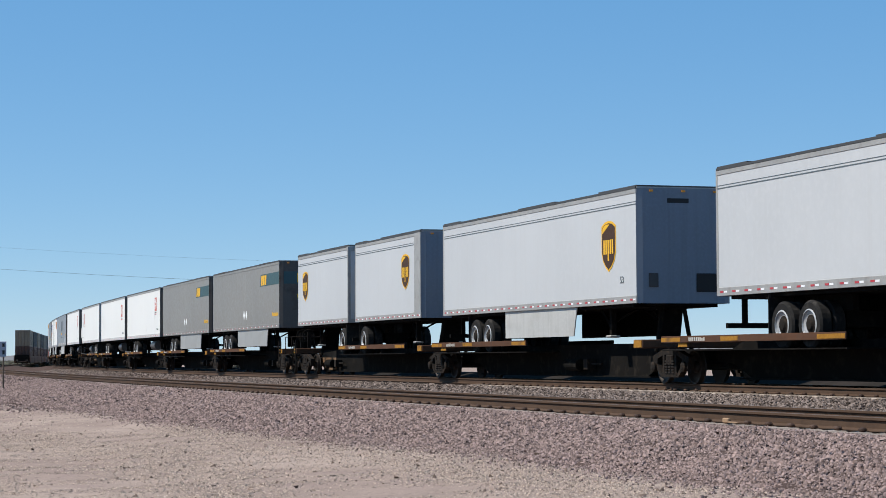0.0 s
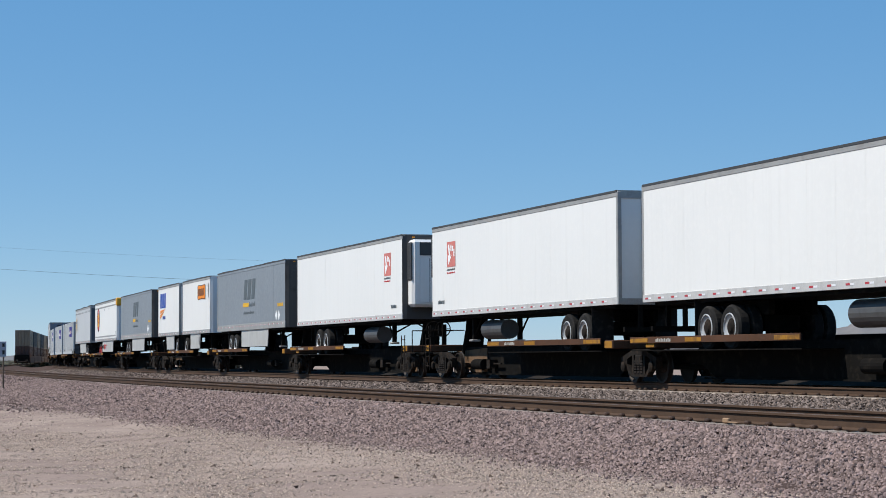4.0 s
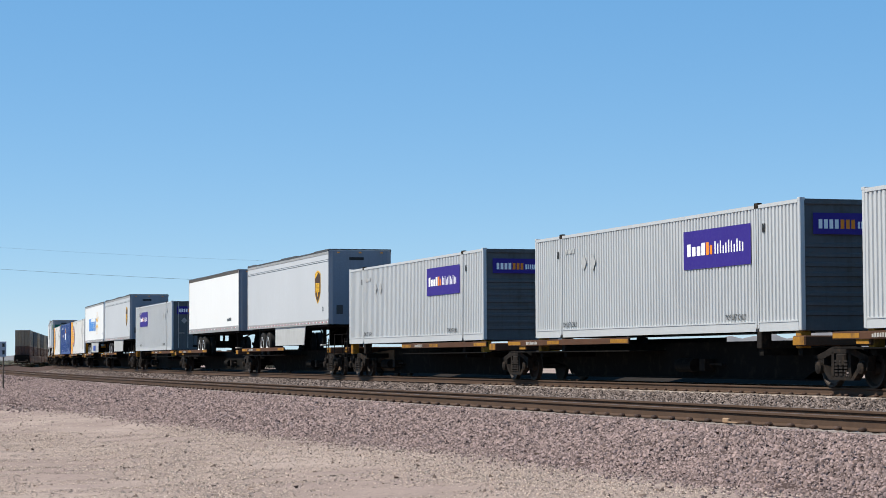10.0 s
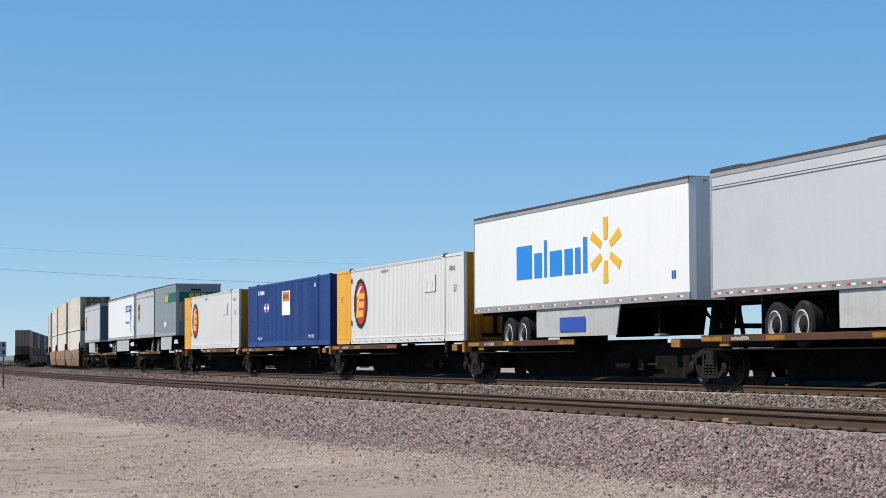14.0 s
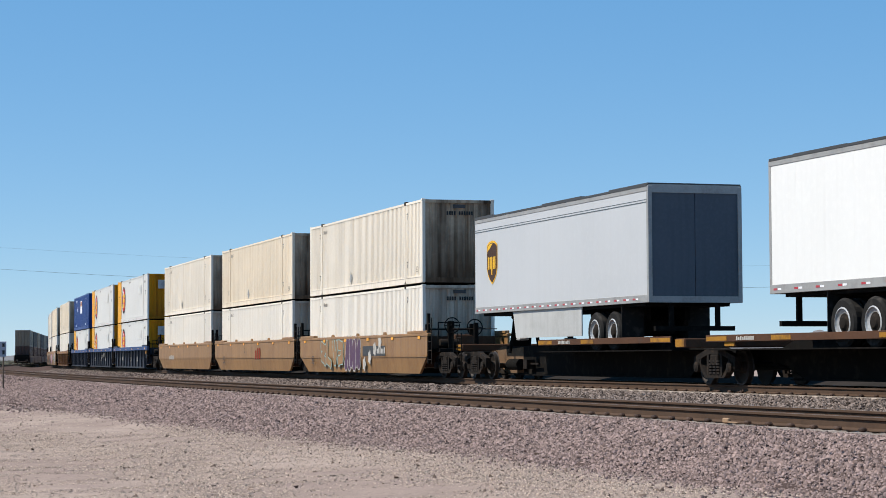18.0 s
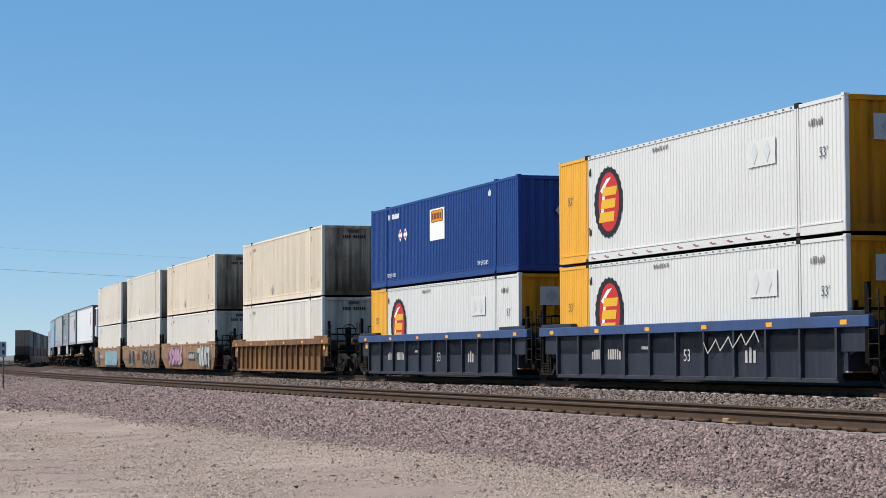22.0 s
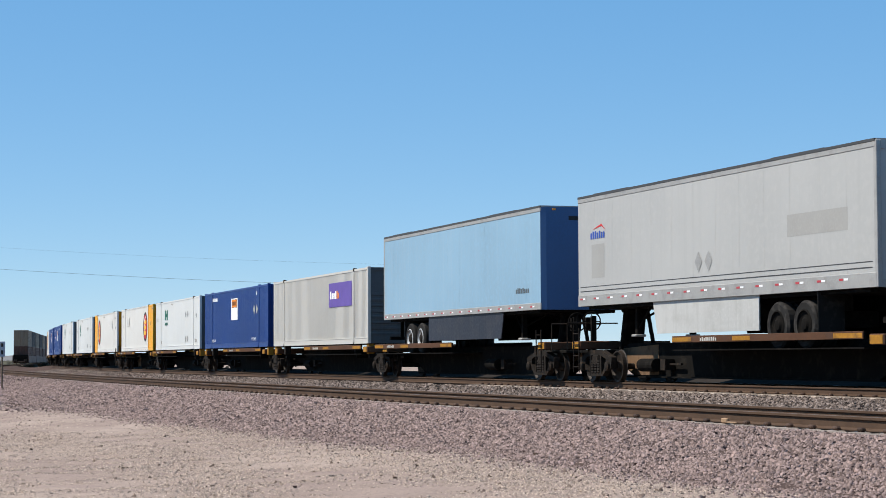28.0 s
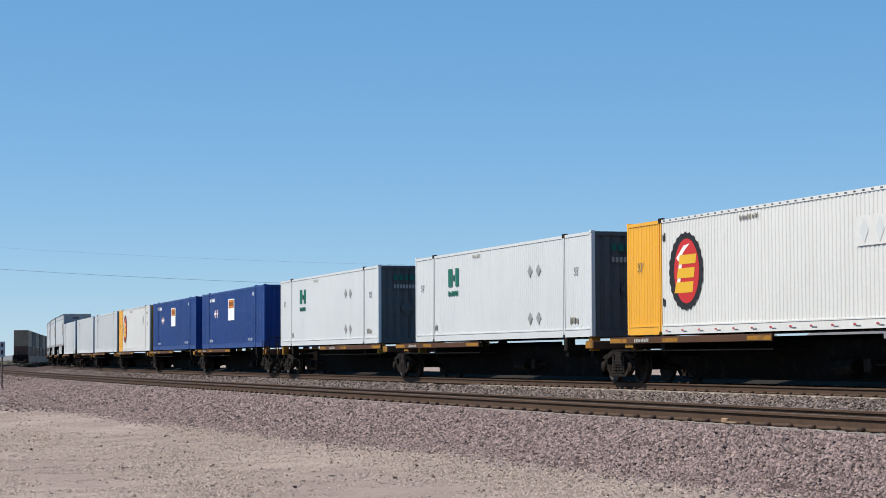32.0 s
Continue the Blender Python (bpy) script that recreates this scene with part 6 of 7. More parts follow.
def post_sign():
    ob = thing("track_sign", "small faded sign on a thin dark post beside the track", "sign")
    part("post", rod(bmesh.new(), (0, 0, -0.1), (0, 0, 1.75), 0.035, 8), M["wood"], ob)
    b = part("board", box(bmesh.new(), -0.17, 0.13, -0.06, -0.035, 1.62, 2.28, 0.01), M["sign"], ob)
    part("number_bar", boxes((-0.04, 0.06, -0.066, -0.061, 2.05, 2.2)), M["black"], b)
    part("number_bar", boxes((-0.04, 0.06, -0.066, -0.061, 1.72, 1.9)), M["black"], b)
    ob.matrix_basis = pose(-19.0, 89.3, -0.72)
    return ob


post_sign()


def clod():
    """A dark clod of earth and a bit of timber near the camera."""
    bm = bmesh.new()
    bmesh.ops.create_icosphere(bm, subdivisions=2, radius=0.05)
    for v in bm.verts:
        v.co = Vector((v.co.x * 1.6, v.co.y, v.co.z * 0.8)) * (1 + 0.25 * noise.noise(v.co * 40))
    ob = part("clod", bm, M["bogie"])
    ob.matrix_basis = pose(2.07, 26.9, DIRT_Z + 0.03, 10, 0, 30)
    tagged(ob, "dark clod lying on the pale sandy ground", "clod")
    bm = box(bmesh.new(), -0.28, 0.28, -0.05, 0.05, 0, 0.05, 0.015)
    ob = part("timber_scrap", bm, M["wood"])
    ob.matrix_basis = pose(5.0, 23.8, -0.79, 0, 0, 25)
    tagged(ob, "short dark timber scrap half buried in gravel", "timber")
    bm = bmesh.new()
    box(bm, -0.12, 0.06, -0.02, 0.02, 0.0, 0.07, 0.012)
    box(bm, 0.04, 0.32, -0.015, 0.02, 0.0, 0.025, 0.008)
    ob = part("cardboard_scrap", bm, M["paper"])
    m = on_track(26.1, 0.3, NEAR_Z - 0.17, GAP + 0.93)
    ob.matrix_basis = m
    tagged(ob, "torn brown cardboard scrap caught beside the rail", "litter")


clod()


# ---- the train ----
C = {}
LAB = dict(
    cream="weathered cream 53-foot container with corrugated sides and grimy end",
    purple="light grey 53-foot container with a purple panel on its side",
    oval="white and yellow 53-foot container with a black-rimmed red oval",
    blue="royal blue 53-foot container with a white card and orange badge",
    green="pale grey 53-foot container with a small green mark")


def build(kind):
    """The first of each kind of load; the rest are copies."""
    W = "trailer_white"
    if kind == "cream":
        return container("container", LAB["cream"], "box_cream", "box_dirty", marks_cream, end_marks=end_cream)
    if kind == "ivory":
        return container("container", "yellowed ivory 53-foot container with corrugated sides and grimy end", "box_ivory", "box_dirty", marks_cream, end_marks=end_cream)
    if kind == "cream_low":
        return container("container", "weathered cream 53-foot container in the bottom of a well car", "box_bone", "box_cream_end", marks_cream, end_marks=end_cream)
    if kind == "purple":
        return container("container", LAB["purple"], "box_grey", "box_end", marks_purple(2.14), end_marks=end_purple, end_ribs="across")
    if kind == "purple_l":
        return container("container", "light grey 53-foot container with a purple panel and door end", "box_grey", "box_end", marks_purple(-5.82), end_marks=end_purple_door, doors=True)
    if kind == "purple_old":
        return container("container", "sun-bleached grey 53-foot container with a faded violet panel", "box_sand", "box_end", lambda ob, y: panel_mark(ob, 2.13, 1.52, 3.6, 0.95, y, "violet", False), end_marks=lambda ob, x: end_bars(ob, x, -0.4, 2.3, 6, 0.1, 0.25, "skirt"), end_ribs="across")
    if kind == "oval":
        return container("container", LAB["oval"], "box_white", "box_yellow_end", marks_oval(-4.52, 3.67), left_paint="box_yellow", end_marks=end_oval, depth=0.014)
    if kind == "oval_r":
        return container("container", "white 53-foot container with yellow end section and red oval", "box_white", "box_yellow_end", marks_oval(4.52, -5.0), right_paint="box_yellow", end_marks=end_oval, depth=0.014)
    if kind == "blue":
        return container("container", LAB["blue"], "box_blue", "box_blue", marks_blue(0.08, -4.25), end_marks=end_blue, depth=0.02)
    if kind == "blue_r":
        return container("container", LAB["blue"], "box_blue", "box_blue", marks_blue(0.1, 4.95, True), end_marks=end_blue, depth=0.02)
    if kind == "green":
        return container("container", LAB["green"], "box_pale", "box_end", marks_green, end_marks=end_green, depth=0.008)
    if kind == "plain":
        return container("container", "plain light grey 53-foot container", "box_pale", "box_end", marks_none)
    if kind == "shield_lead":
        return trailer("trailer", "white 53-foot road trailer with a brown and gold shield", 16.15, W, t_shield(6.2, num=6.95), 1, "skirt", front="nose_shade", seam=True, skirt_from=3.75, skirt_to=-2.1)
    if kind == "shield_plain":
        return trailer("trailer", "white 53-foot road trailer, plain at its tail", 16.15, W, t_shield(6.2, num=6.95), 1, "", front="nose_shade", seam=True, lift=0.03)
    if kind == "shield_tail":
        return trailer("trailer", "white 53-foot road trailer with brown shield, tail leading", 16.15, W, t_shield(-6.42), -1, "skirt", seam=True, end_door=True, wheels_at=2.9, skirt_from=-3.06, skirt_to=3.1)
    if kind == "shield_short":
        return trailer("trailer", "pale grey 45-foot road trailer with a brown shield, tail leading", 13.6, W, t_shield(-5.12), -1, "skirt", seam=True, end_door=True, wheels_at=2.5)
    if kind == "pup_n":
        return trailer("trailer", "short white road trailer with a brown and gold shield", 8.7, W, t_shield(2.45, 2.85, h=1.25), 1, axles=1, seam=True, post=0.8, front="nose_shade")
    if kind == "pup_r":
        return trailer("trailer", "short white road trailer with a shield, tail leading", 8.5, W, t_shield(-2.85, 2.85, h=1.25), -1, axles=1, seam=True)
    if kind == "band":
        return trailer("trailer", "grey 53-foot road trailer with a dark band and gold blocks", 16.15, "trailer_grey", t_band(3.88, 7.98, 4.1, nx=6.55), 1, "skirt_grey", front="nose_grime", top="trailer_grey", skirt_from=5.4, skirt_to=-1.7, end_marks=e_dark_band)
    if kind == "band_pup":
        return trailer("trailer", "short grey road trailer with a dark green band and gold blocks", 8.6, "trailer_slate", t_band(-0.15, 4.24, 0.1, "green", px0=-0.25), 1, "skirt", axles=1, skirt_from=2.4, skirt_to=-2.0, end_marks=e_band)
    if kind == "band_pup_r":
        return trailer("trailer", "short slate road trailer with a dark band, tail leading", 8.4, "trailer_slate", t_band(0.24, -4.1, -1.23, px0=-0.95), -1, "skirt", axles=1, skirt_from=-0.5, skirt_to=2.7)
    if kind == "slant":
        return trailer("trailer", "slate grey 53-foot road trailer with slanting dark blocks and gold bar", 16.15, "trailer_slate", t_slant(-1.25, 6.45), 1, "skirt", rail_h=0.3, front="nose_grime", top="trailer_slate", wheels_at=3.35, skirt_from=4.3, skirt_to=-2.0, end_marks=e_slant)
    # reefer front walls in rail_dark: the shadow on the nose put into the paint
    if kind == "arrow":
        return trailer("trailer", "white 53-foot refrigerated trailer with a red card mark", 16.15, "trailer_bright", t_arrow(5.7), 1, "", front="rail_dark", reefer=True, wheels_at=3.6)
    if kind == "arrow_r":
        return trailer("trailer", "white refrigerated trailer with red card mark, tail leading", 16.15, "trailer_bright", t_arrow(-6.42), -1, "", front="rail_dark", reefer=True, wheels_at=2.6)
    if kind == "badge":
        return trailer("trailer", "short white ribbed road trailer with an orange badge", 9.0, "trailer_bright", t_badge, 1, "skirt", axles=1, ribs=0.33, skirt_from=1.25, skirt_to=-2.0, end_marks=e_badge)
    if kind == "blocks":
        return trailer("trailer", "short white ribbed road trailer with blue blocks and orange wedge", 8.3, "trailer_bright", t_blue_blocks, -1, "skirt", axles=1, ribs=0.33, skirt_from=-1.1, skirt_to=2.0)
    if kind == "oval_t":
        return trailer("trailer", "white road trailer with red oval, yellow nose cap, red rims", 16.15, "trailer_bright", t_oval, 1, "skirt", rim="rim_red", front_cap="box_yellow", wheels_at=3.7, skirt_from=5.3, skirt_to=-2.5)
    if kind == "white":
        return trailer("trailer", "plain white 48-foot road trailer with a grey top rail", 14.7, "trailer_bright", t_number(4.2), 1, "", post=0.12, front="nose_shade", rail_h=0.26, top="nose_grime")
    if kind == "spark":
        return trailer("trailer", "white 53-foot road trailer with bright blue bars and yellow spark", 16.15, "trailer_bright", t_spark, 1, "skirt", skirt_from=3.6, skirt_to=-2.6)
    if kind == "figure":
        return trailer("trailer", "white 53-foot road trailer with a blue bar and small emblem", 16.15, "trailer_bright", t_figure, 1, "skirt", post=0.4)
    if kind == "pale":
        return trailer("trailer", "pale silver 53-foot road trailer with faded patches, tail leading", 16.0, "trailer_silver", t_pale, -1, "skirt", rail_h=0.3, rim="under", wheels_at=3.2, skirt_from=-3.1, skirt_to=2.7)
    if kind == "light_blue":
        return trailer("trailer", "pale blue 53-foot road trailer with a dark blue front", 16.3, "trailer_blue", t_number(6.0), 1, "well_black", front="nose_blue")


def load(kind, front, back, z):
    if kind not in C:
        C[kind] = ob = build(kind)
    else:
        ob = copy_thing(C[kind], Matrix())
    MOVERS.append((ob, (front + back) / 2, (back - front) / 2, z))
    return ob


DECK_Z, BOX_Z, WELL_Z = 0.918, 1.262, 0.362
TRUCK = None


def truck_at(S):
    global TRUCK
    if TRUCK is None:
        TRUCK = ob = bogie()
    else:
        ob = copy_thing(TRUCK, Matrix())
    MOVERS.append((ob, S, 0.9, FAR_Z))


def spine_car(units, head=None, tail=None, joint=None):
    """units, front first: (platform side, ((kind, front, back), ...)). head and tail: where its couplers meet the neighbours; joint: its first articulation."""
    edges = [head]
    for (_, a), (_, b) in zip(units, units[1:]):
        edges.append((a[-1][2] + b[0][1]) / 2 if joint is None or len(edges) > 1 else joint)
    edges.append(tail)
    for i, (plat, loads) in enumerate(units):
        f, b = edges[i], edges[i + 1]
        mid = (f + b) / 2
        ends = ([1] if i == 0 else []) + ([-1] if i == len(units) - 1 else [])
        is_box = loads[0][0] in ("purple", "purple_l", "purple_old", "oval", "oval_r", "blue", "blue_r", "green", "plain")
        hitches = []
        for kind, lf, lb in loads:
            load(kind, lf, lb, BOX_Z if is_box else DECK_Z)
            if not is_box:
                rear = kind in ("shield_tail", "shield_short", "pup_r", "band_pup_r", "arrow_r", "blocks", "pale")
                hitches.append(mid - lf - 0.95 if not rear else mid - lb + 0.95)
        u = spine_unit(b - f, plat if len(loads) == 1 or plat in "FB" else "C", ends, is_box, hitches)
        if is_box:
            shift = mid - (loads[0][1] + loads[0][2]) / 2
            for ch in u.children:
                if ch.name.split(".")[0] in ("container_pedestal", "pedestal_arm"):
                    ch.location.x += shift
        MOVERS.append((u, mid, (b - f) / 2, 0.0))
        if i:
            truck_at(f)
    truck_at(head + 2.1)
    truck_at(tail - 2.1)


def stack_car(style, units, head, tail, arts=()):
    edges = [head]
    for a, b in zip(units, units[1:]):
        edges.append((a[3] + b[2]) / 2)
    edges.append(tail)
    for i, (top, low, lf, lb) in enumerate(units):
        f, b = edges[i], edges[i + 1]
        ends = ([1] if i == 0 else []) + ([-1] if i == len(units) - 1 else [])
        load(low, lf, lb, WELL_Z)
        load(top, lf, lb, WELL_Z + BOX_H + 0.02)
        mid = (lf + lb) / 2
        u = well_unit(19.3 if len(units) > 1 else 20.4, style, ends, arts[i] if i < len(arts) else None)
        MOVERS.append((u, mid, 9.0, 0.0))
        if i:
            truck_at(f)
    truck_at(units[0][2] - (1.75 if len(units) > 1 else 2.0))
    truck_at(units[-1][3] + (1.75 if len(units) > 1 else 2.0))


# sprayed pictures on the well cars
def art_a(ob, y):
    blob_letters(ob, -5.5, 0.45, 1.6, 1.0, 2, "well_brown", "mint", y, 1)
    blob_letters(ob, -3.6, 0.45, 1.6, 1.0, 2, "well_brown", "mint", y, 2)
    blob_letters(ob, -1.7, 0.35, 2.2, 1.15, 3, "plum", "chalk", y, 3)
    for x, z in ((1.15, 0.55), (1.9, 0.8), (2.6, 1.1), (3.3, 1.35)):
        decal(ob, "spray_flower", [ellipse(x, z, 0.2, 0.24, 20, 0.2, 5)], M["chalk"], y - 0.004)
    decal(ob, "paint_patch", [rect(0.9, 0.85, 3.1, 0.36)], M["rail_dark"], y)
    small_writing(ob, 2.9, 0.93, 6, 0.13, 0.22, y - 0.003, "chalk")
    lettering("53", 0.45, -7.1, y, 0.55, M["rail_dark"], ob, "length_mark")


def art_b(ob, y):
    small_writing(ob, 1.0, 0.75, 3, 0.28, 0.5, y, "brick_red", 0.6)
    lettering("53", 0.5, -6.9, y, 0.55, M["rail_dark"], ob, "length_mark")
    lettering("C", 0.3, -1.6, y, 1.05, M["rail_dark"], ob, "end_mark")


def art_c(ob, y):
    small_writing(ob, -5.0, 0.75, 10, 0.12, 0.25, y, "chalk")


def art_van(ob, y):
    decal(ob, "spray_cloud", [ellipse(-3.9, 0.92, 2.7, 0.5, 40, 0.06, 9)], M["plum"], y)
    blob_letters(ob, -6.1, 0.42, 4.7, 0.98, 5, "pink", "plum", y - 0.003, 5)
    decal(ob, "spray_cloud", [ellipse(5.75, 0.94, 2.3, 0.5, 40, 0.08, 11)], M["teal"], y)
    blob_letters(ob, 3.75, 0.45, 3.9, 0.96, 4, "chalk", "teal", y - 0.003, 7)
    decal(ob, "paint_patch", [rect(0.8, 0.72, 2.1, 0.42)], M["rail_dark"], y)
    small_writing(ob, 0.9, 0.8, 10, 0.13, 0.26, y - 0.003, "chalk", 0.5)


def art_dark(ob, y):
    blob_letters(ob, -5.7, 0.42, 3.0, 0.95, 4, "spray_black", "chalk", y, 9)
    blob_letters(ob, 1.2, 0.42, 3.2, 0.95, 4, "spray_black", "chalk", y, 10)
    blob_letters(ob, 4.9, 0.42, 2.7, 0.92, 3, "spray_black", "chalk", y, 11)
    for x, z, n, c in ((-7.6, 1.05, 4, "chalk"), (-2.4, 1.12, 7, "chalk"), (-0.4, 1.2, 5, "deck_yellow"), (6.2, 1.18, 7, "chalk"), (-6.9, 0.5, 4, "chalk")):
        small_writing(ob, x, z, n, 0.07, 0.17, y - 0.001, c, 1.0, "spray_scrawl")
    small_writing(ob, -1.3, 0.7, 3, 0.34, 0.5, y, "brick_red", 0.6)
    lettering("53", 0.5, -7.2, y, 0.55, M["rail_dark"], ob, "length_mark")


def art_cyan(ob, y):
    decal(ob, "spray_ground", [rect(-0.9, 0.36, 8.0, 1.0)], M["cyan"], y)
    blob_letters(ob, -1.0, 0.42, 8.0, 0.94, 7, "mint", "cyan", y - 0.004, 12)
    blob_letters(ob, -7.6, 0.45, 2.4, 0.92, 3, "spray_black", "chalk", y, 13)
    small_writing(ob, -4.8, 0.85, 10, 0.14, 0.26, y, "chalk", 0.5)


def art_num(seed):
    def f(ob, y):
        small_writing(ob, -5.5, 0.7, 4, 0.10, 0.26, y + 0.08, "chalk", 0.5)
        small_writing(ob, -4.4, 0.7, 6, 0.10, 0.26, y + 0.08, "chalk", 0.5)
        lettering("53", 0.42, 0.3, y + 0.08, 0.65, M["chalk"], ob, "length_mark")
        small_writing(ob, 3.6, 0.62, 3, 0.12, 0.34, y + 0.08, "chalk", 0.7)
        small_writing(ob, -2.2, 0.95, 12, 0.04, 0.08, y + 0.08, "chalk")
        pts = [(1.6 + 0.22 * i, 0.95 + 0.16 * math.sin(i * 2.1 + seed) + 0.02 * i) for i in range(14)] if seed == 2 else []
        if pts:
            strokes = []
            for (ax, az), (bx, bz) in zip(pts, pts[1:]):
                d = math.hypot(bx - ax, bz - az)
                nx, nz = -(bz - az) / d * 0.018, (bx - ax) / d * 0.018
                strokes.append([(ax + nx, az + nz), (bx + nx, bz + nz), (bx - nx, bz - nz), (ax - nx, az - nz)])
            decal(ob, "spray_scrawl", strokes, M["chalk"], y - 0.002)["kind"] = "stuff"
    return f


def build_train():
    spine_car([("L", (("shield_plain", 27.55, 43.73),)), ("L", (("shield_lead", 48.16, 64.67),)), ("F", (("pup_n", 66.73, 75.89), ("pup_r", 76.6, 85.36)))], 25.97, 87.0, 46.9)
    spine_car([("L", (("band", 88.65, 105.21),)), ("L", (("band", 106.03, 122.67),)), ("L", (("arrow", 123.49, 140.13),)), ("L", (("arrow", 141.06, 157.68),)), ("R", (("arrow_r", 158.81, 175.33),))], 87.0, 176.86)
    spine_car([("L", (("arrow", 178.4, 195.0),)), ("L", (("slant", 196.85, 213.44),)), ("L", (("badge", 215.28, 224.49), ("blocks", 225.51, 234.01)))], 176.86, 235.34)
    spine_car([("L", (("slant", 236.67, 253.13),)), ("L", (("oval_t", 255.68, 272.03),)), ("R", (("shield_tail", 276.02, 292.56),))], 235.34, 293.89)
    spine_car([("L", (("purple", 295.06, 311.53),)), ("L", (("purple", 313.83, 330.29),)), ("R", (("purple", 334.63, 351.07),))], 293.89, 352.61)
    spine_car([("L", (("shield_lead", 354.03, 370.42),)), ("L", (("white", 372.25, 387.2),)), ("R", (("purple_l", 393.31, 409.73),))], 352.61, 411.2)
    spine_car([("L", (("shield_lead", 412.62, 429.08),)), ("L", (("spark", 429.89, 446.33),)), ("L", (("oval", 447.09, 463.47),)), ("L", (("blue", 464.39, 480.76),)), ("R", (("oval", 482.84, 499.2),))], 411.2, 500.67)
    spine_car([("B", (("band_pup", 502.19, 510.9), ("pup_r", 511.2, 519.8))), ("L", (("figure", 520.62, 537.0),)), ("R", (("shield_short", 543.38, 557.13),))], 500.67, 559.86)
    stack_car("brown", [("cream", "cream_low", 562.59, 578.9), ("ivory", "cream_low", 582.08, 598.38), ("cream", "cream_low", 601.46, 617.75)], 559.86, 621.53, (art_a, art_b, art_c))
    stack_car("blue", [("oval", "oval", 625.26, 641.54), ("oval", "oval", 644.82, 661.09), ("blue", "oval", 664.36, 680.61)], 621.53, 684.28, (art_num(1), art_num(2), art_num(3)))
    stack_car("rust", [("ivory", "cream_low", 688.1, 704.34)], 684.28, 708.01)
    stack_car("brown", [("ivory", "cream_low", 711.84, 728.07), ("cream", "cream_low", 731.03, 747.24), ("cream", "cream_low", 750.8, 767.01)], 708.01, 769.36, (art_van, art_dark, art_cyan))
    spine_car([("L", (("arrow", 771.87, 788.11),)), ("L", (("pup_n", 789.62, 798.94), ("band_pup_r", 800.34, 808.85))), ("R", (("pale", 811.46, 827.48),))], 769.36, 828.88)
    spine_car([("L", (("light_blue", 830.28, 846.59),)), ("R", (("purple_old", 848.79, 864.94),)), ("R", (("blue_r", 866.14, 882.28),)), ("L", (("green", 883.89, 900.05),)), ("L", (("oval_r", 901.45, 917.61),))], 828.88, 919.01)
    spine_car([("L", (("oval", 920.42, 936.53),)), ("L", (("green", 938.87, 955.24),)), ("R", (("green", 959.66, 976.15),))], 919.01, 977.73)
    spine_car([("L", (("blue", 979.43, 995.58),)), ("L", (("blue", 997.63, 1013.78),)), ("L", (("oval", 1015.43, 1031.58),)), ("L", (("plain", 1033.13, 1049.28),)), ("R", (("plain", 1050.73, 1066.88),))], 977.73, 1068.13)
    spine_car([("L", (("plain", 1069.43, 1085.58),)), ("L", (("shield_lead", 1086.49, 1102.69),)), ("L", (("shield_lead", 1104.49, 1120.69),))], 1068.13, 1122.19)
    spine_car([("L", (("shield_lead", 1123.79, 1139.99),)), ("L", (("shield_lead", 1141.79, 1157.99),))], 1122.19, 1159.49)


build_train()


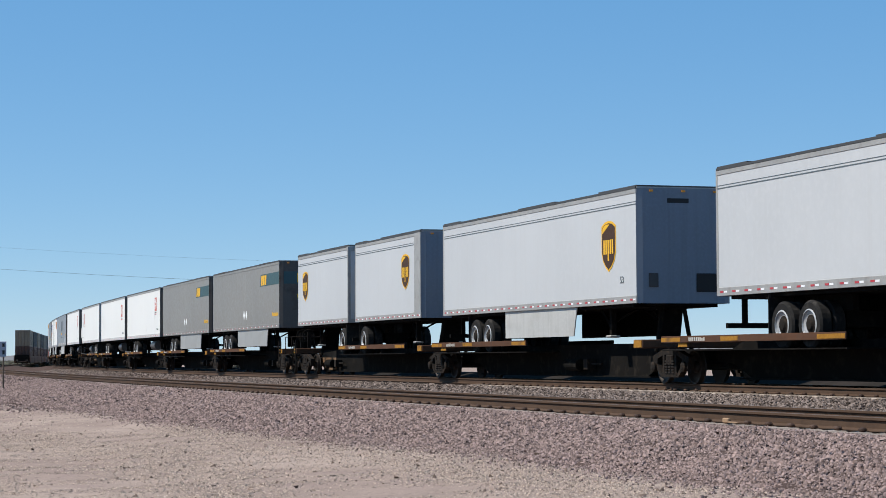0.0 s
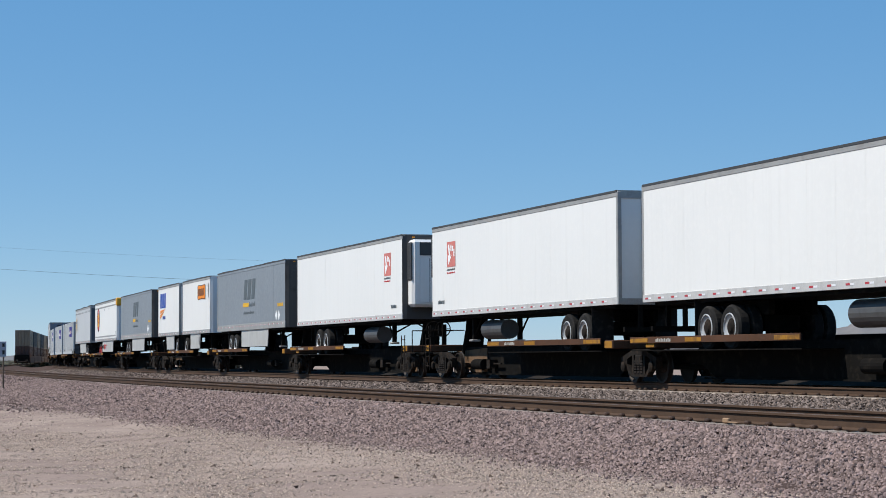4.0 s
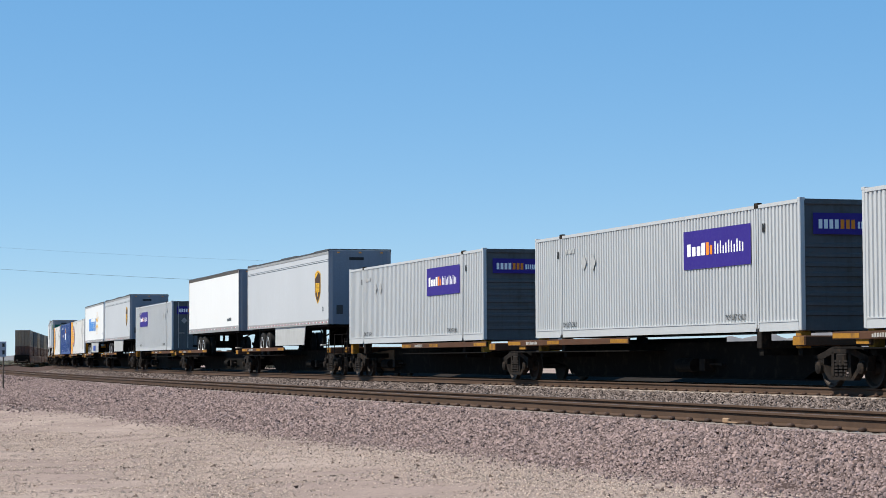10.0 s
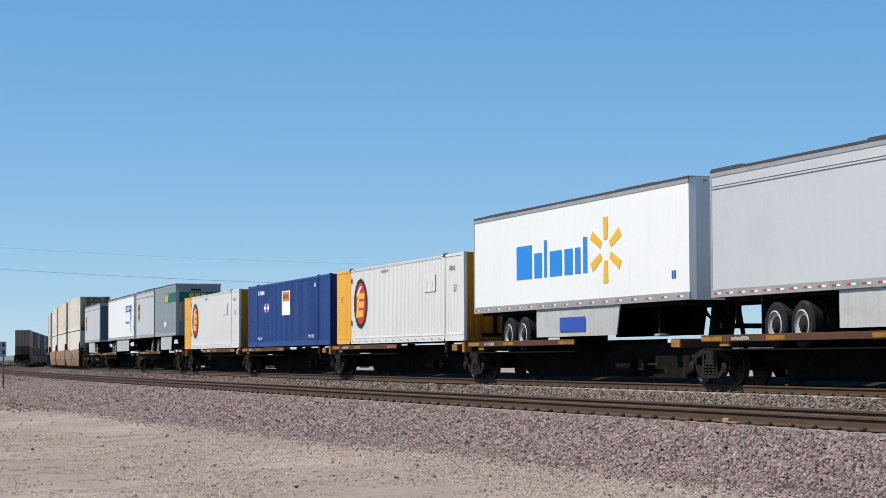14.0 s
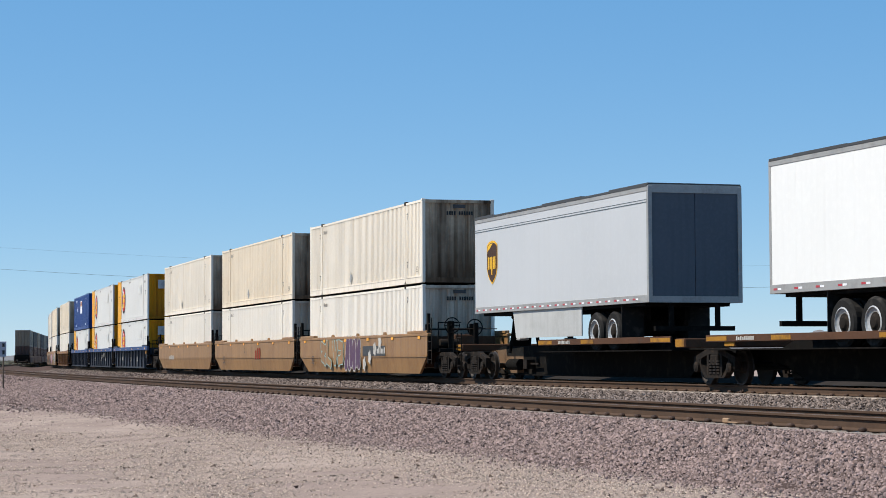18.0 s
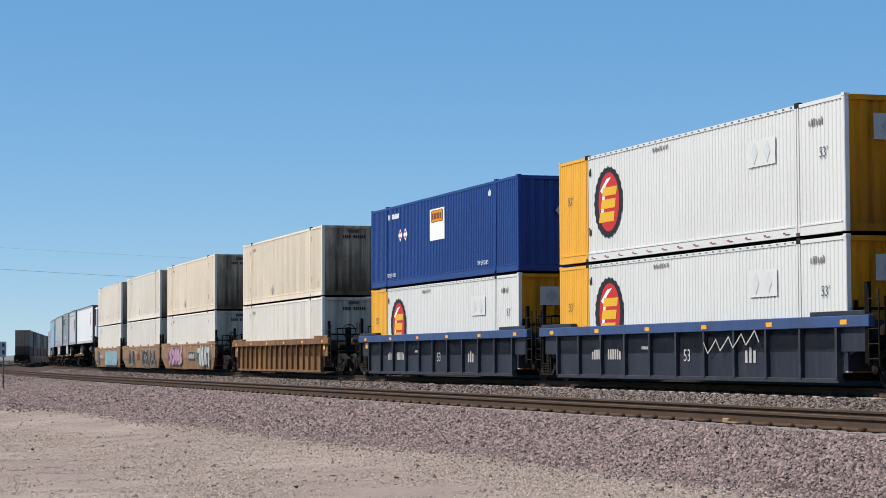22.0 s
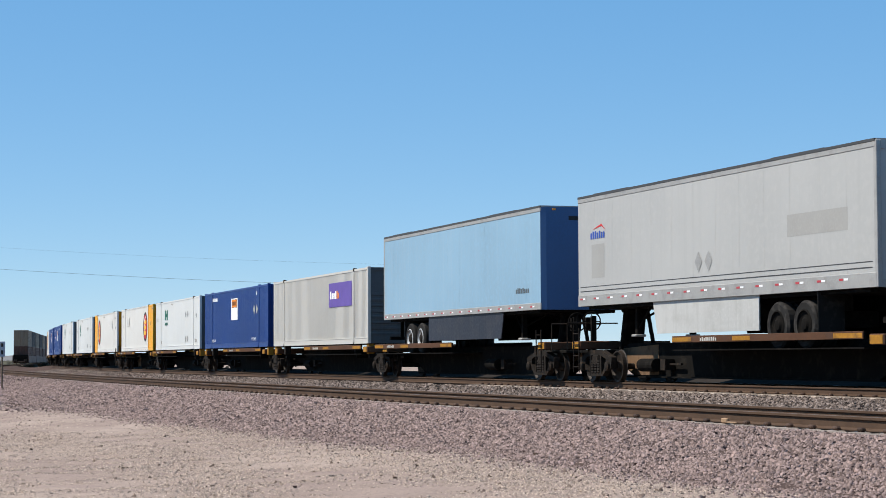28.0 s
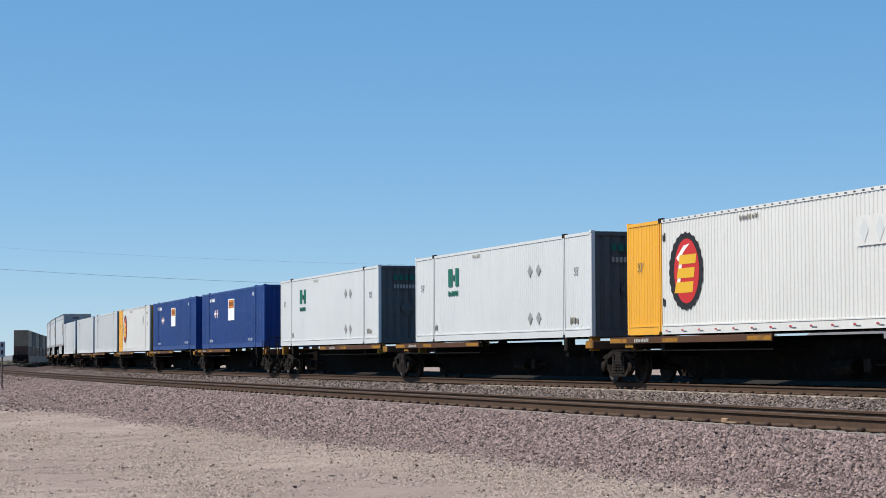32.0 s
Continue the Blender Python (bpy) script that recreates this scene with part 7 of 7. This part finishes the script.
# ---- the standing train on the near track, far off ----
def far_box(name, label, paint):
    """A container seen from very far: ribbed shell, frame and roof."""
    ob = thing(name, label, "container", "containers of the standing train")
    L2, W2, H = BOX_L / 2, BOX_W / 2, BOX_H
    part("side_panel", corrugated(-L2 + 0.1, L2 - 0.1, -W2, 0.15, H - 0.1, 0.3, 0.04), M[paint], ob)
    part("side_panel", corrugated(-L2 + 0.1, L2 - 0.1, W2, 0.15, H - 0.1, 0.3, 0.04, -1), M[paint], ob)
    part("end_wall", moved(turned(corrugated(-W2 + 0.1, W2 - 0.1, 0, 0.15, H - 0.1, 0.26, 0.09), 90), L2 - 0.05, 0, 0), M[paint], ob)
    part("roof", boxes((-L2, L2, -W2, W2, H - 0.1, H)), M[paint], ob)
    part("floor", boxes((-L2, L2, -W2, W2, 0.0, 0.15)), M[paint], ob)
    for y in (-W2, W2 - 0.1):
        part("corner_post", boxes((L2 - 0.1, L2, y, y + 0.1, 0.15, H - 0.1)), M[paint], ob)
    return ob


def far_well():
    ob = thing("well_car_unit", "dark rusty well car of the standing train", "railcar", "railcars of the standing train")
    for s in (-1, 1):
        part("side_plate", plate([(-9.2, 1.5), (9.2, 1.5), (9.2, 0.9), (8.1, 0.25), (-8.1, 0.25), (-9.2, 0.9)], *sorted((s * 1.38, s * 1.46))), M["box_brown"], ob)
    part("end_deck", boxes((-9.6, 9.6, -1.1, 1.1, 0.95, 1.08)), M["under"], ob)
    part("well_floor", boxes((-8.0, 8.0, -1.3, 1.3, 0.24, 0.45)), M["under"], ob)
    part("end_stand", boxes((9.3, 9.6, -1.3, 1.3, 0.6, 1.7)), M["under"], ob)
    return ob


def standing_train():
    kinds = (far_box("container", "faded tan container on a standing stack train", "box_tan"),
             far_box("container", "faded brown container on a standing stack train", "box_brown"),
             far_box("container", "faded grey container on a standing stack train", "box_end"))
    well, tr = far_well(), bogie()
    used = set()

    def put(src, m):
        if src in used:
            copy_thing(src, m)
        else:
            used.add(src)
            src.matrix_basis = m
    s = 389.0
    for i in range(6):
        c = s + i * 19.4
        put(kinds[1], on_track(c, 8, WELL_Z + NEAR_Z, GAP))
        put(kinds[0 if i % 2 == 0 else 2], on_track(c, 8, WELL_Z + BOX_H + 0.02 + NEAR_Z, GAP))
        put(well, on_track(c, 8, NEAR_Z, GAP))
        put(tr, on_track(c - 9.2, 0.9, NEAR_Z, GAP))


standing_train()


# ---- what moves ----
def motions():
    for ob, S, half, z in MOVERS:
        walk(ob, [(float(t), on_track(S - run(t), half, z)) for t in range(33)])


motions()
